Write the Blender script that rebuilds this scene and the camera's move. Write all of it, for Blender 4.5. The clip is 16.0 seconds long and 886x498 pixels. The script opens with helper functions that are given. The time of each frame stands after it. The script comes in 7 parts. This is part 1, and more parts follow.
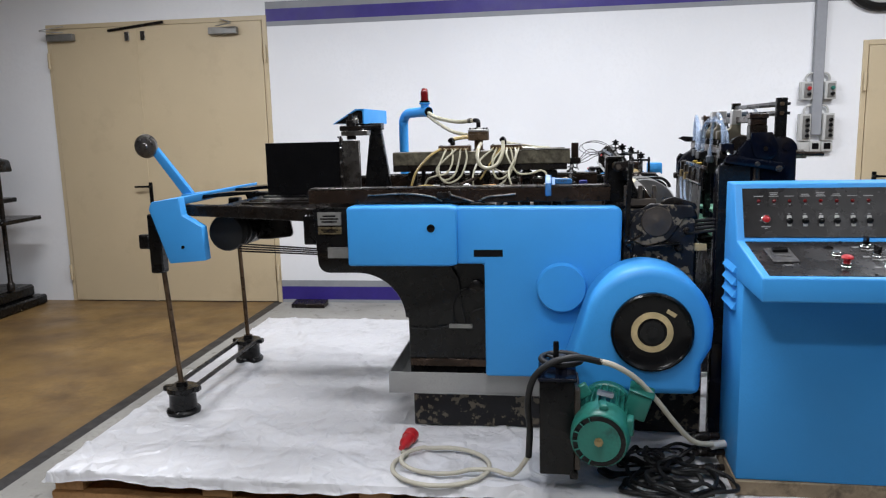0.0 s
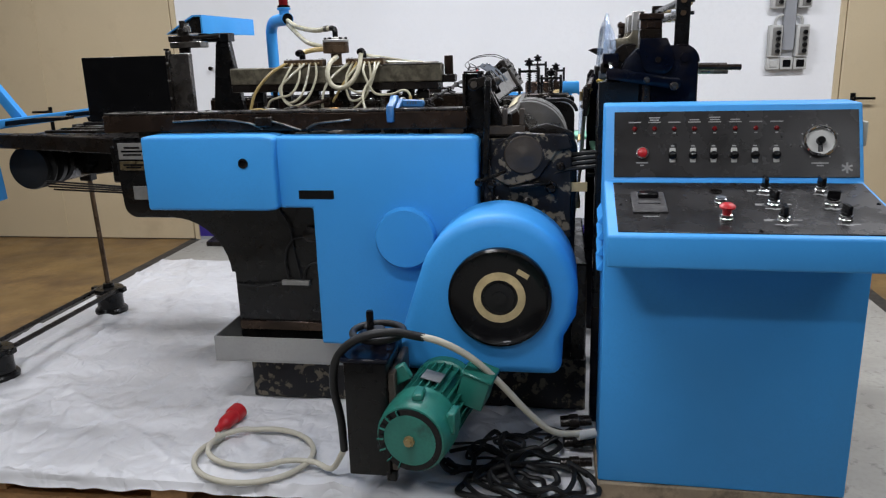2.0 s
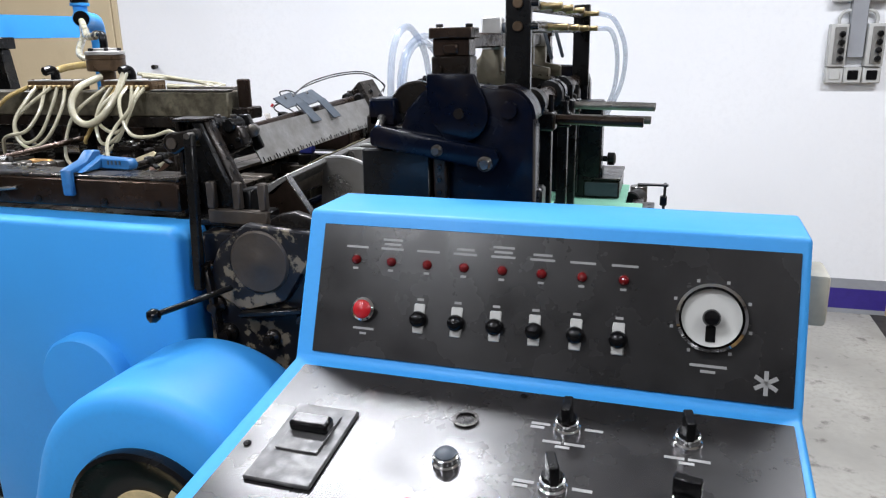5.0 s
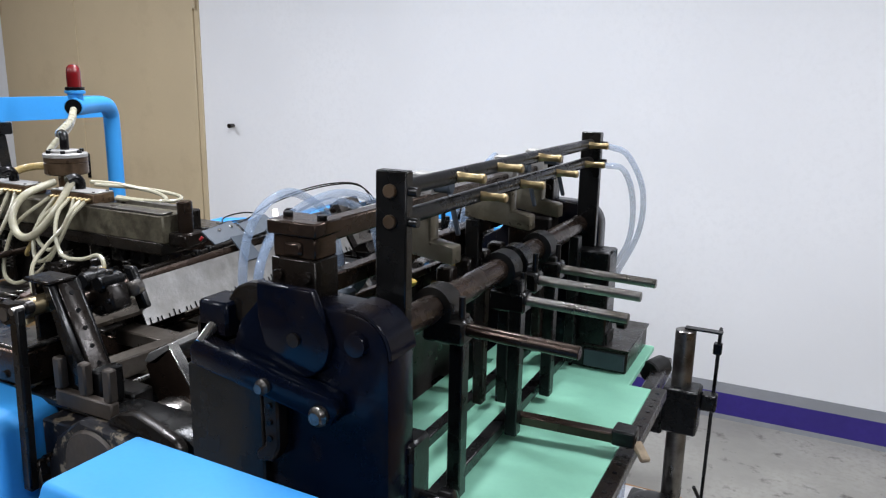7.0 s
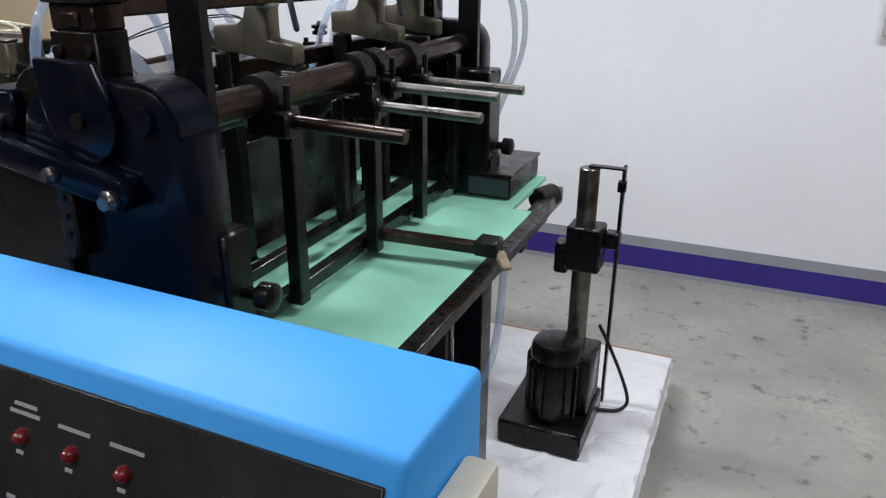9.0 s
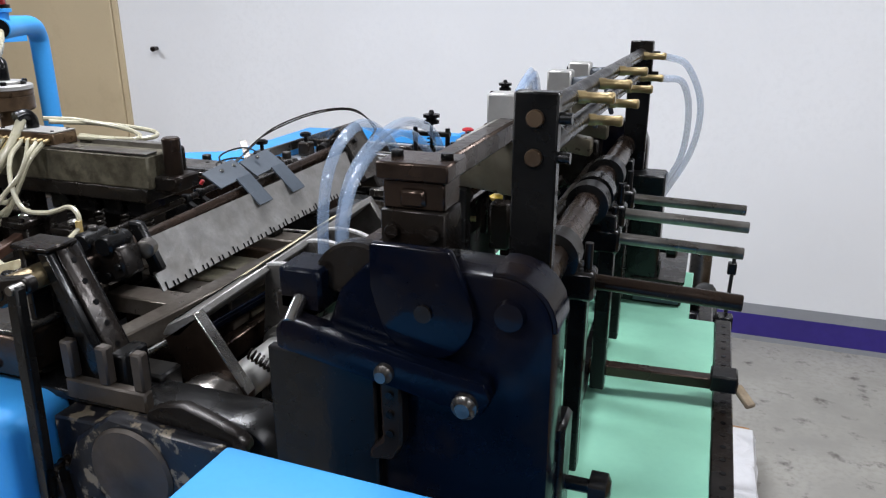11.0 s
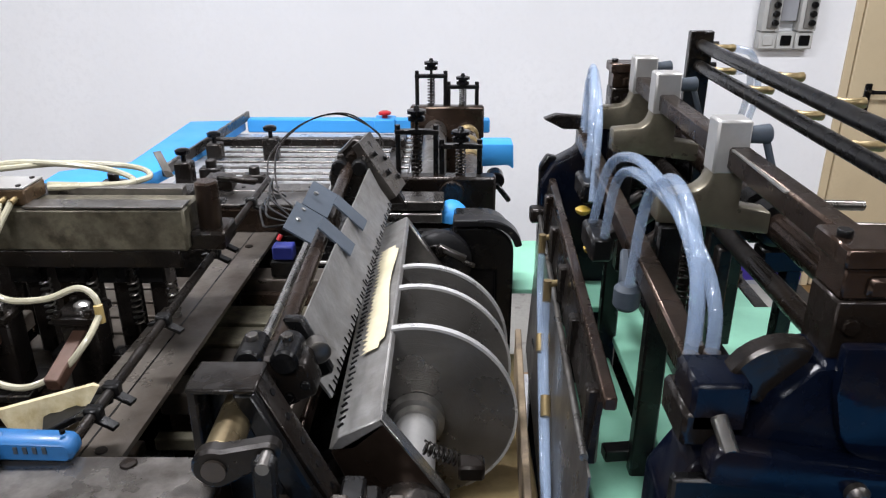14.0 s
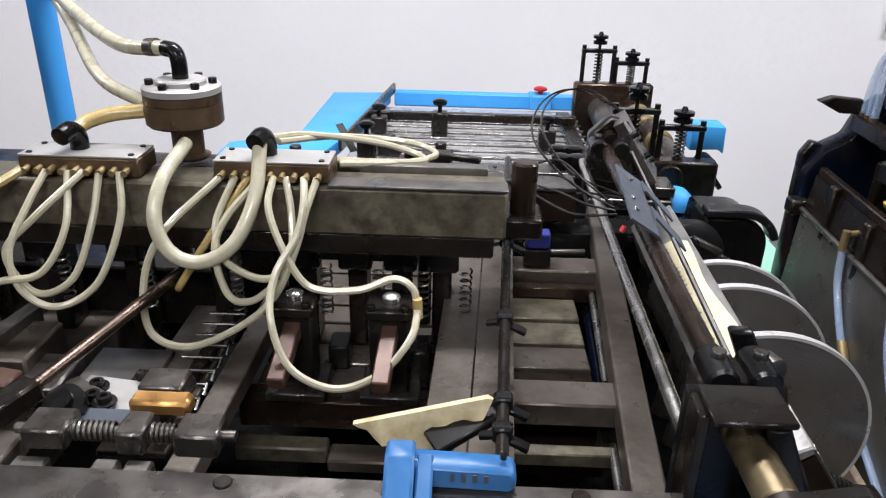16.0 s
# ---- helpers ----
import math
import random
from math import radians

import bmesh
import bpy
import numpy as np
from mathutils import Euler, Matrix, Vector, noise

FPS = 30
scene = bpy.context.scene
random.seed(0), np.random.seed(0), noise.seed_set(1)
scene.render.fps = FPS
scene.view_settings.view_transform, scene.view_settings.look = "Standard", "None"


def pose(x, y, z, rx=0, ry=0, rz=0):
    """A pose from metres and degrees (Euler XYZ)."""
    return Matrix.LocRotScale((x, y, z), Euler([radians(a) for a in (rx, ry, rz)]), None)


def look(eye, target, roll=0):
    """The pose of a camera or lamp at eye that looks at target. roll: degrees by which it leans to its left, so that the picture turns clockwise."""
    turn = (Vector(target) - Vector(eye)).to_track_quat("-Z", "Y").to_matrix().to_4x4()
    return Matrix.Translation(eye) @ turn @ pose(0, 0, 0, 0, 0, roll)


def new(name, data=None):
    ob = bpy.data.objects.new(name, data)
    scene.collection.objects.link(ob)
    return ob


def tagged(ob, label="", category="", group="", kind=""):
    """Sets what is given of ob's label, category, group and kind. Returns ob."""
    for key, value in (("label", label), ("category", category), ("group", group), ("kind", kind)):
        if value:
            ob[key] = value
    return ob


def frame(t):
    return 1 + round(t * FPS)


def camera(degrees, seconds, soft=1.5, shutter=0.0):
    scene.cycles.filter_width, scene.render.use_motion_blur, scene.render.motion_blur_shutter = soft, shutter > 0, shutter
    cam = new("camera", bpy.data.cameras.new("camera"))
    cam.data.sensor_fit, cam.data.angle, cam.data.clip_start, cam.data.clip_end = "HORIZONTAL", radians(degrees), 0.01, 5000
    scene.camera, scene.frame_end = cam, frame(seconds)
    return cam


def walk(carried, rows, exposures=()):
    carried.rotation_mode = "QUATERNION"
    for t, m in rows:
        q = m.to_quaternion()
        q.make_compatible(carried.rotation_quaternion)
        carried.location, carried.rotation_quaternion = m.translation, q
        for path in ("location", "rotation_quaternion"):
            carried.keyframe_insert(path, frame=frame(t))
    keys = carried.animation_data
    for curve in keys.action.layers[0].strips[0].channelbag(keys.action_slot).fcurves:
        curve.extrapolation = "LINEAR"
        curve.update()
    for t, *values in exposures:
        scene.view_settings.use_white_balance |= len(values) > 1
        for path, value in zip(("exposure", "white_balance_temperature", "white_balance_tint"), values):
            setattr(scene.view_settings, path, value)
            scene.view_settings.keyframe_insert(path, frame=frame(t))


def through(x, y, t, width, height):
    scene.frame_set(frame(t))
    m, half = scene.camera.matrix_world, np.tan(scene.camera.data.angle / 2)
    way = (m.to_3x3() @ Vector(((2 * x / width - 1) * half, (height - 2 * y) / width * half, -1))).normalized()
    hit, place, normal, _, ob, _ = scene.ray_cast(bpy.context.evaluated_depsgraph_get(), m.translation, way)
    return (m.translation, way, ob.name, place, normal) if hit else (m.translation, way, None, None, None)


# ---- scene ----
cam = camera(61.5, 16.0, 1.2)
PATH = [
    (0, (0.335, 0.359, 1.548), (0.057, 2.314, 1.227), -1.4),
    (0.5, (0.471, 0.5, 1.535), (0.053, 2.427, 1.204), 0.2),
    (1, (0.618, 0.644, 1.526), (0.203, 2.569, 1.181), -0.1),
    (1.5, (0.76, 0.849, 1.497), (0.364, 2.771, 1.111), -0.5),
    (2, (0.907, 1.075, 1.478), (0.6, 2.983, 0.965), -1.6),
    (2.5, (1.074, 1.25, 1.43), (0.781, 3.118, 0.78), -2.8),
    (3, (1.28, 1.453, 1.429), (1.007, 3.29, 0.687), -1.7),
    (3.5, (1.363, 1.641, 1.445), (1.096, 3.508, 0.779), -2.3),
    (4, (1.385, 1.916, 1.489), (0.996, 3.777, 0.868), -3.4),
    (4.5, (1.47, 2.116, 1.511), (1.019, 3.973, 0.921), -2.3),
    (6.8, (1.697, 2.825, 1.762), (0.774, 4.545, 1.33), 1.6),
    (7, (1.74, 2.837, 1.749), (0.876, 4.584, 1.297), 1.1),
    (7.5, (1.813, 2.865, 1.702), (1.036, 4.626, 1.159), 1.6),
    (8, (1.878, 2.889, 1.628), (1.137, 4.61, 0.929), 0.8),
    (8.2, (1.9, 2.902, 1.608), (1.19, 4.615, 0.858), 0.9),
    (10.5, (1.621, 2.945, 1.65), (0.862, 4.666, 0.973), -0.3),
    (11, (1.441, 2.913, 1.726), (0.803, 4.693, 1.073), -0.0),
    (11.5, (1.33, 2.926, 1.767), (0.783, 4.725, 1.085), 1.4),
    (12, (1.216, 2.983, 1.794), (0.804, 4.821, 1.122), 0.2),
    (12.5, (1.125, 3.007, 1.801), (0.831, 4.858, 1.103), 1.3),
    (13, (1.024, 3.02, 1.803), (0.904, 4.877, 1.07), 0.9),
    (13.5, (0.923, 3.019, 1.801), (0.873, 4.869, 1.044), -0.2),
    (14, (0.831, 3.011, 1.8), (0.818, 4.854, 1.024), -0.0),
    (14.5, (0.754, 3.036, 1.787), (0.67, 4.873, 1.001), 0.3),
    (15, (0.637, 3.103, 1.763), (0.542, 4.932, 0.958), -0.8),
    (15.5, (0.506, 3.133, 1.771), (0.457, 4.952, 0.94), 0.1),
    (16, (0.385, 3.123, 1.766), (0.339, 4.941, 0.933), 1.4),
]
EXPOSE = [(0, 0.08, 6500, 10), (1, -0.09, 6500, 10), (2, -0.12, 6520, 10), (2.5, -0.14, 6600, 10), (3, 0.03, 6500, 10), (3.5, 0.26, 6500, 10), (4.5, 0.28, 6470, 10),
          (7, -0.05, 6350, 10), (7.5, -0.2, 6370, 10), (8, -0.2, 6400, 10), (10.5, -0.2, 6500, 10), (11, -0.1, 6450, 10), (12, 0.05, 6430, 10), (13, 0.1, 6480, 11), (14.5, 0.03, 6600, 12), (16, 0.04, 6650, 13)]
walk(cam, [(t, look(eye, target, roll)) for t, eye, target, roll in PATH], EXPOSE)


# ---- world and light ----
world = bpy.data.worlds.new("world")
scene.world = world
world.use_nodes = True
world.node_tree.nodes["Background"].inputs[0].default_value = (0.75, 0.82, 1.0, 1)
world.node_tree.nodes["Background"].inputs[1].default_value = 0.02


def lamp(name, x, y, z, length, width, watts, colour=(0.925, 0.94, 1.0)):
    data = bpy.data.lights.new(name, "AREA")
    data.shape, data.size, data.size_y, data.energy, data.color = "RECTANGLE", length, width, watts, colour
    ob = new(name, data)
    ob.location = (x, y, z)
    return ob


CEILING = 3.3
LAMPS = [(-0.14, 0.07, 44), (2.7, 0.1, 6), (-2.7, 0.1, 8), (-2.7, 2.1, 24), (0.2, 2.1, 50), (2.9, 2.1, 24), (-2.7, 4.65, 54), (0.2, 4.65, 80), (2.9, 4.65, 73)]
for lx, ly, watts in LAMPS:
    lamp("fluorescent_light", lx, ly, CEILING - 0.115, 1.3 if ly > 1 else 0.6, 0.22, watts)


# ---- materials ----
def mat(name, col, rough=0.5, metal=0.0, var=0.15, scale=6.0, bump=0.08, grain=90.0, stain=None, amount=0.5, size=3.0,
        sharp=0.08, spread=0.12, coat=0.0, alpha=1.0, through=0.0, spec=0.5):
    """Paint, metal or stone with a broad and a fine variation, optional stains, and a fine relief."""
    m = bpy.data.materials.new(name)
    m.use_nodes = True
    nt = m.node_tree
    n, link = nt.nodes, nt.links.new
    bs = n["Principled BSDF"]
    tc = n.new("ShaderNodeTexCoord")

    def noise_at(s, detail=4.0, r=0.55):
        t = n.new("ShaderNodeTexNoise")
        t.inputs["Scale"].default_value, t.inputs["Detail"].default_value, t.inputs["Roughness"].default_value = s, detail, r
        link(tc.outputs["Object"], t.inputs["Vector"])
        return t.outputs["Fac"]

    def mixed(a, b, fac):
        t = n.new("ShaderNodeMix")
        t.data_type = "RGBA"
        for socket, v in ((t.inputs["A"], a), (t.inputs["B"], b)):
            if isinstance(v, tuple):
                socket.default_value = (*v, 1)
            else:
                link(v, socket)
        link(fac, t.inputs["Factor"])
        return t.outputs["Result"]

    def ranged(fac, a, b, c=0.0, d=1.0):
        t = n.new("ShaderNodeMapRange")
        for k, v in zip(("From Min", "From Max", "To Min", "To Max"), (a, b, c, d)):
            t.inputs[k].default_value = v
        link(fac, t.inputs["Value"])
        return t.outputs["Result"]

    broad = noise_at(scale)
    fine = noise_at(grain, 3.0)
    lo = tuple(max(0.0, c * (1 - var)) for c in col)
    hi = tuple(min(1.0, c * (1 + var)) for c in col)
    out = mixed(lo, hi, ranged(broad, 0.3, 0.7))
    out = mixed(out, tuple(c * (1 - 0.6 * var) for c in col), ranged(fine, 0.45, 0.75))
    if stain:
        mask = ranged(noise_at(size, 8.0, 0.62), 1 - amount - sharp, 1 - amount + sharp)
        out = mixed(out, stain, mask)
    link(out, bs.inputs["Base Color"])
    bs.inputs["Metallic"].default_value = metal
    link(ranged(noise_at(scale * 2.3, 5.0), 0.3, 0.7, max(0.02, rough - spread), min(1.0, rough + spread)), bs.inputs["Roughness"])
    bs.inputs["Specular IOR Level"].default_value = spec
    if coat:
        bs.inputs["Coat Weight"].default_value, bs.inputs["Coat Roughness"].default_value = coat, 0.12
    if through:
        bs.inputs["Transmission Weight"].default_value, bs.inputs["IOR"].default_value = through, 1.3
    if alpha < 1:
        bs.inputs["Alpha"].default_value = alpha
    if bump:
        b = n.new("ShaderNodeBump")
        b.inputs["Strength"].default_value, b.inputs["Distance"].default_value = bump, 0.004
        link(fine, b.inputs["Height"])
        link(b.outputs["Normal"], bs.inputs["Normal"])
    return m


BLUE = mat("blue_paint", (0.040, 0.29, 0.68), 0.5, var=0.05, scale=3, bump=0.03, grain=140, spread=0.07, spec=0.35)


def turned(m, x, z, strength=0.35):
    """Fine turning marks in rings round an axis that lies along y."""
    nt = m.node_tree
    n, link = nt.nodes, nt.links.new
    g, sub, mul, ln, ns = (n.new("ShaderNode" + k) for k in ("NewGeometry", "VectorMath", "VectorMath", "VectorMath", "TexNoise"))
    sub.operation, mul.operation, ln.operation = "SUBTRACT", "MULTIPLY", "LENGTH"
    sub.inputs[1].default_value, mul.inputs[1].default_value = (x, 0, z), (1, 0, 1)
    link(g.outputs["Position"], sub.inputs[0])
    link(sub.outputs[0], mul.inputs[0])
    link(mul.outputs[0], ln.inputs[0])
    ns.noise_dimensions = "1D"
    ns.inputs["Scale"].default_value, ns.inputs["Detail"].default_value, ns.inputs["Roughness"].default_value = 420.0, 4.0, 0.7
    link(ln.outputs["Value"], ns.inputs["W"])
    b = n.new("ShaderNodeBump")
    b.inputs["Strength"].default_value, b.inputs["Distance"].default_value = strength, 0.002
    link(ns.outputs["Fac"], b.inputs["Height"])
    link(b.outputs["Normal"], n["Principled BSDF"].inputs["Normal"])


NAVY = mat("navy_paint", (0.0018, 0.0035, 0.0095), 0.2, var=0.35, scale=5, bump=0.06, stain=(0.012, 0.008, 0.006), amount=0.42, size=8, sharp=0.12, spec=0.15)
BLACK = mat("black_paint", (0.0045, 0.0045, 0.0047), 0.28, var=0.3, scale=7, bump=0.08, stain=(0.014, 0.011, 0.008), amount=0.36, size=9, spec=0.3)
WORN = mat("worn_black_paint", (0.007, 0.007, 0.009), 0.38, var=0.3, scale=7, bump=0.15, grain=60, stain=(0.15, 0.125, 0.09), amount=0.445, size=24, sharp=0.02, spec=0.35)
IRON = mat("oily_iron", (0.020, 0.017, 0.015), 0.28, metal=0.5, var=0.4, scale=9, bump=0.12, stain=(0.014, 0.009, 0.006), amount=0.45, size=9, spec=0.4)
BROWN = mat("brown_oiled_steel", (0.065, 0.043, 0.032), 0.27, metal=0.75, var=0.3, scale=6, bump=0.08, stain=(0.02, 0.014, 0.010), amount=0.45, size=7, sharp=0.15)
GREYBAR = mat("stained_grey_steel", (0.135, 0.122, 0.085), 0.42, metal=0.35, var=0.4, scale=14, bump=0.2, stain=(0.052, 0.044, 0.03), amount=0.45, size=38, sharp=0.12)
BEDSTEEL = mat("oily_bed_steel", (0.17, 0.150, 0.128), 0.36, metal=0.6, var=0.3, scale=7, bump=0.1, stain=(0.045, 0.032, 0.022), amount=0.45, size=8, sharp=0.15)
DARKSTEEL = mat("worn_dark_steel", (0.14, 0.13, 0.12), 0.28, metal=0.85, var=0.25, scale=8, bump=0.08, stain=(0.04, 0.035, 0.03), amount=0.42, size=12, sharp=0.12)
RUSTARM = mat("reddish_brown_steel", (0.085, 0.045, 0.031), 0.42, metal=0.3, var=0.25, scale=9, bump=0.1, stain=(0.06, 0.03, 0.02), amount=0.38, size=14)
MILLED = mat("milled_dull_steel", (0.43, 0.425, 0.41), 0.42, metal=0.45, var=0.1, scale=9, bump=0.05, stain=(0.30, 0.285, 0.26), amount=0.38, size=7, sharp=0.2)
ARMBLUE = mat("darker_blue_paint", (0.022, 0.13, 0.33), 0.4, var=0.2, scale=14, bump=0.06, stain=(0.015, 0.06, 0.14), amount=0.36, size=22, sharp=0.06)
TABLEGREY = mat("pale_grey_table", (0.42, 0.43, 0.44), 0.3, metal=0.3, var=0.1, scale=6, bump=0.04)
RUSTLID = mat("rusty_brown_steel", (0.13, 0.085, 0.05), 0.36, metal=0.55, var=0.35, scale=16, bump=0.1, stain=(0.05, 0.03, 0.018), amount=0.42, size=18, sharp=0.12)
OLDBRASS = mat("tarnished_brass", (0.26, 0.21, 0.12), 0.33, metal=0.8, var=0.3, scale=16, bump=0.08, stain=(0.09, 0.06, 0.03), amount=0.42, size=20, sharp=0.15)
GEARBROWN = mat("brown_cast_iron", (0.06, 0.048, 0.038), 0.5, metal=0.3, var=0.25, scale=12, bump=0.15)
YELLOWCAP = mat("yellow_plastic", (0.5, 0.34, 0.05), 0.4, var=0.1)
STEEL = mat("worn_steel", (0.22, 0.21, 0.195), 0.34, metal=0.9, var=0.2, scale=8, bump=0.05, stain=(0.06, 0.05, 0.04), amount=0.42, size=11, sharp=0.15)
BRIGHT = mat("bright_steel", (0.50, 0.49, 0.47), 0.24, metal=0.95, var=0.12, scale=10, bump=0.03, stain=(0.3, 0.28, 0.25), amount=0.3, size=14, sharp=0.2)
ALU = mat("milled_aluminium", (0.42, 0.41, 0.385), 0.4, metal=0.9, var=0.12, scale=9, bump=0.05, stain=(0.25, 0.23, 0.2), amount=0.3, size=10, sharp=0.2)
DISC = mat("dull_drum_steel", (0.33, 0.32, 0.305), 0.3, metal=0.85, var=0.15, scale=7, bump=0.04, stain=(0.24, 0.22, 0.195), amount=0.42, size=9, sharp=0.2)
turned(DISC, 0.785, 1.138)


def creased(m, scale, depth):
    """Sharp irregular creases, as in a sheet that was folded and trodden on."""
    nt = m.node_tree
    n, link = nt.nodes, nt.links.new
    tc = n.new("ShaderNodeTexCoord")
    last = None
    for s, d in ((scale, depth), (scale * 2.7, depth * 0.4)):
        t = n.new("ShaderNodeTexNoise")
        t.inputs["Scale"].default_value, t.inputs["Detail"].default_value, t.inputs["Distortion"].default_value = s, 2.0, 0.6
        link(tc.outputs["Object"], t.inputs["Vector"])
        off, ab = n.new("ShaderNodeMath"), n.new("ShaderNodeMath")
        off.operation, ab.operation = "SUBTRACT", "ABSOLUTE"
        off.inputs[1].default_value = 0.5
        link(t.outputs["Fac"], off.inputs[0])
        link(off.outputs[0], ab.inputs[0])
        b = n.new("ShaderNodeBump")
        b.inputs["Strength"].default_value, b.inputs["Distance"].default_value = 0.7, d
        link(ab.outputs[0], b.inputs["Height"])
        if last:
            link(last.outputs["Normal"], b.inputs["Normal"])
        last = b
    link(last.outputs["Normal"], n["Principled BSDF"].inputs["Normal"])


TRAY = mat("galvanised_sheet", (0.36, 0.36, 0.35), 0.4, metal=0.5, var=0.1, scale=4, bump=0.04)
CHROME = mat("chrome", (0.75, 0.75, 0.75), 0.12, metal=1.0, var=0.05, bump=0)
BRASS = mat("brass", (0.33, 0.25, 0.125), 0.4, metal=0.75, var=0.2, scale=12, bump=0.05)
RUBBER = mat("black_rubber", (0.007, 0.007, 0.007), 0.5, spec=0.35, var=0.2, scale=10, bump=0.08)
PLASTIC = mat("black_plastic", (0.0045, 0.0045, 0.005), 0.2, spec=0.25, var=0.1, bump=0.02)
PANEL = mat("black_panel", (0.0115, 0.0112, 0.0115), 0.27, var=0.3, scale=5, bump=0.006, grain=120, stain=(0.036, 0.034, 0.034), amount=0.38, size=5, sharp=0.3, spread=0.07, spec=0.5)
BREAKER = mat("worn_grey_plate", (0.05, 0.049, 0.05), 0.4, metal=0.2, var=0.25, scale=30, bump=0.05, stain=(0.11, 0.108, 0.105), amount=0.4, size=25, sharp=0.15)
HOSE = mat("cream_hose", (0.42, 0.395, 0.285), 0.3, var=0.12, scale=14, bump=0.02, coat=0.4)
HOSEY = mat("amber_hose", (0.42, 0.31, 0.12), 0.3, var=0.15, scale=14, bump=0.02, coat=0.4)
CLEAR = mat("clear_hose", (0.38, 0.50, 0.68), 0.12, var=0.08, scale=16, bump=0.0, coat=0.7, alpha=0.38)
GREYPL = mat("grey_plastic", (0.45, 0.45, 0.43), 0.5, var=0.06, bump=0.03)
COBALT = mat("cobalt_plastic", (0.02, 0.03, 0.22), 0.4, var=0.12, bump=0.03)
MOTTLED = mat("mottled_sheet_steel", (0.27, 0.265, 0.255), 0.4, metal=0.5, var=0.22, scale=26, bump=0.1, grain=160, stain=(0.17, 0.16, 0.145), amount=0.42, size=17, sharp=0.2)
RIM = mat("machined_rim", (0.62, 0.615, 0.60), 0.36, metal=0.45, var=0.12, scale=20, bump=0.04)
SCUFFED = mat("scuffed_black_paint", (0.008, 0.008, 0.009), 0.36, var=0.3, scale=9, bump=0.12, grain=60, stain=(0.10, 0.09, 0.075), amount=0.365, size=70, sharp=0.03, spec=0.35)
SLATE = mat("slate_paint", (0.045, 0.058, 0.075), 0.55, var=0.15, scale=9, bump=0.05)
CREAMCABLE = mat("cream_cable", (0.5, 0.47, 0.38), 0.5, var=0.12, scale=10, bump=0.03)
MOTORGREEN = mat("green_motor_paint", (0.016, 0.15, 0.115), 0.4, var=0.2, scale=9, bump=0.06, stain=(0.01, 0.05, 0.04), amount=0.36, size=10)
REDPL = mat("red_plastic", (0.42, 0.012, 0.018), 0.35, var=0.12, bump=0.03)
PAPERCONE = mat("stained_waxed_paper", (0.62, 0.55, 0.36), 0.45, var=0.15, scale=20, bump=0.05, stain=(0.34, 0.25, 0.10), amount=0.42, size=26, sharp=0.15)
SHEETSTEEL = mat("brushed_sheet_steel", (0.20, 0.195, 0.185), 0.33, metal=0.75, var=0.15, scale=6, bump=0.05, stain=(0.11, 0.10, 0.085), amount=0.42, size=7, sharp=0.25)
BARBRACKET = mat("yellowed_milled_steel", (0.19, 0.17, 0.125), 0.36, metal=0.6, var=0.25, scale=14, bump=0.08, stain=(0.10, 0.085, 0.055), amount=0.38, size=12, sharp=0.2)
REDGLASS = mat("red_lens", (0.16, 0.006, 0.008), 0.12, var=0.1, bump=0.0, coat=0.6)
CREAMRING = mat("cream_enamel", (0.46, 0.36, 0.19), 0.4, var=0.2, scale=20, bump=0.06)
MINT = mat("mint_board", (0.25, 0.56, 0.40), 0.55, var=0.06, scale=4, bump=0.03, stain=(0.19, 0.44, 0.32), amount=0.4, size=5, sharp=0.2)
WOOD = mat("pallet_wood", (0.36, 0.19, 0.075), 0.7, var=0.3, scale=5, bump=0.3, grain=70, stain=(0.16, 0.08, 0.03), amount=0.36, size=6)
RAWWOOD = mat("raw_wood", (0.30, 0.23, 0.15), 0.75, var=0.3, scale=8, bump=0.3, grain=70, stain=(0.12, 0.09, 0.06), amount=0.45, size=9)
CLOTH = mat("white_sheet", (0.66, 0.66, 0.675), 0.4, var=0.06, scale=3, bump=0.55, grain=24, stain=(0.36, 0.35, 0.34), amount=0.3, size=3.6, sharp=0.12)
creased(CLOTH, 3.2, 0.09)
CONCRETE = mat("grey_concrete", (0.33, 0.32, 0.29), 0.6, var=0.2, scale=2.2, bump=0.12, grain=40, stain=(0.13, 0.122, 0.11), amount=0.36, size=11, sharp=0.06)
OCHRE = mat("ochre_floor", (0.225, 0.138, 0.05), 0.45, var=0.3, scale=1.5, bump=0.06, grain=30, stain=(0.12, 0.07, 0.03), amount=0.45, size=2.6, sharp=0.12)
JOINT = mat("black_joint", (0.03, 0.028, 0.027), 0.6, var=0.2, bump=0.15)
WALLWHITE = mat("white_wall", (0.82, 0.83, 0.845), 0.7, var=0.03, scale=1.2, bump=0.12, grain=45)
# Grey for the walls out of view, kept dark to hold down bounce.
UNSEENWALL = mat("unseen_wall_low_bounce", (0.15, 0.15, 0.157), 0.8, var=0.05, scale=1.2, bump=0.1, grain=45)
GREYPAINT = mat("grey_wall_paint", (0.28, 0.29, 0.31), 0.6, var=0.08, bump=0.1, grain=45)
PURPLE = mat("blue_violet_wall_paint", (0.032, 0.018, 0.20), 0.5, var=0.1, bump=0.1, grain=45)
CREAM = mat("cream_door_paint", (0.56, 0.46, 0.30), 0.45, var=0.04, scale=2, bump=0.03, stain=(0.44, 0.35, 0.22), amount=0.3, size=2.5, sharp=0.15)
CEILWHITE = mat("ceiling_white", (0.58, 0.58, 0.58), 0.8, var=0.03, bump=0.05)
LABELWHITE = mat("white_lettering", (0.27, 0.27, 0.265), 0.5, var=0.05, bump=0)
LABELGREY = mat("grey_label", (0.24, 0.235, 0.22), 0.4, metal=0.4, var=0.15, scale=20, bump=0.02)
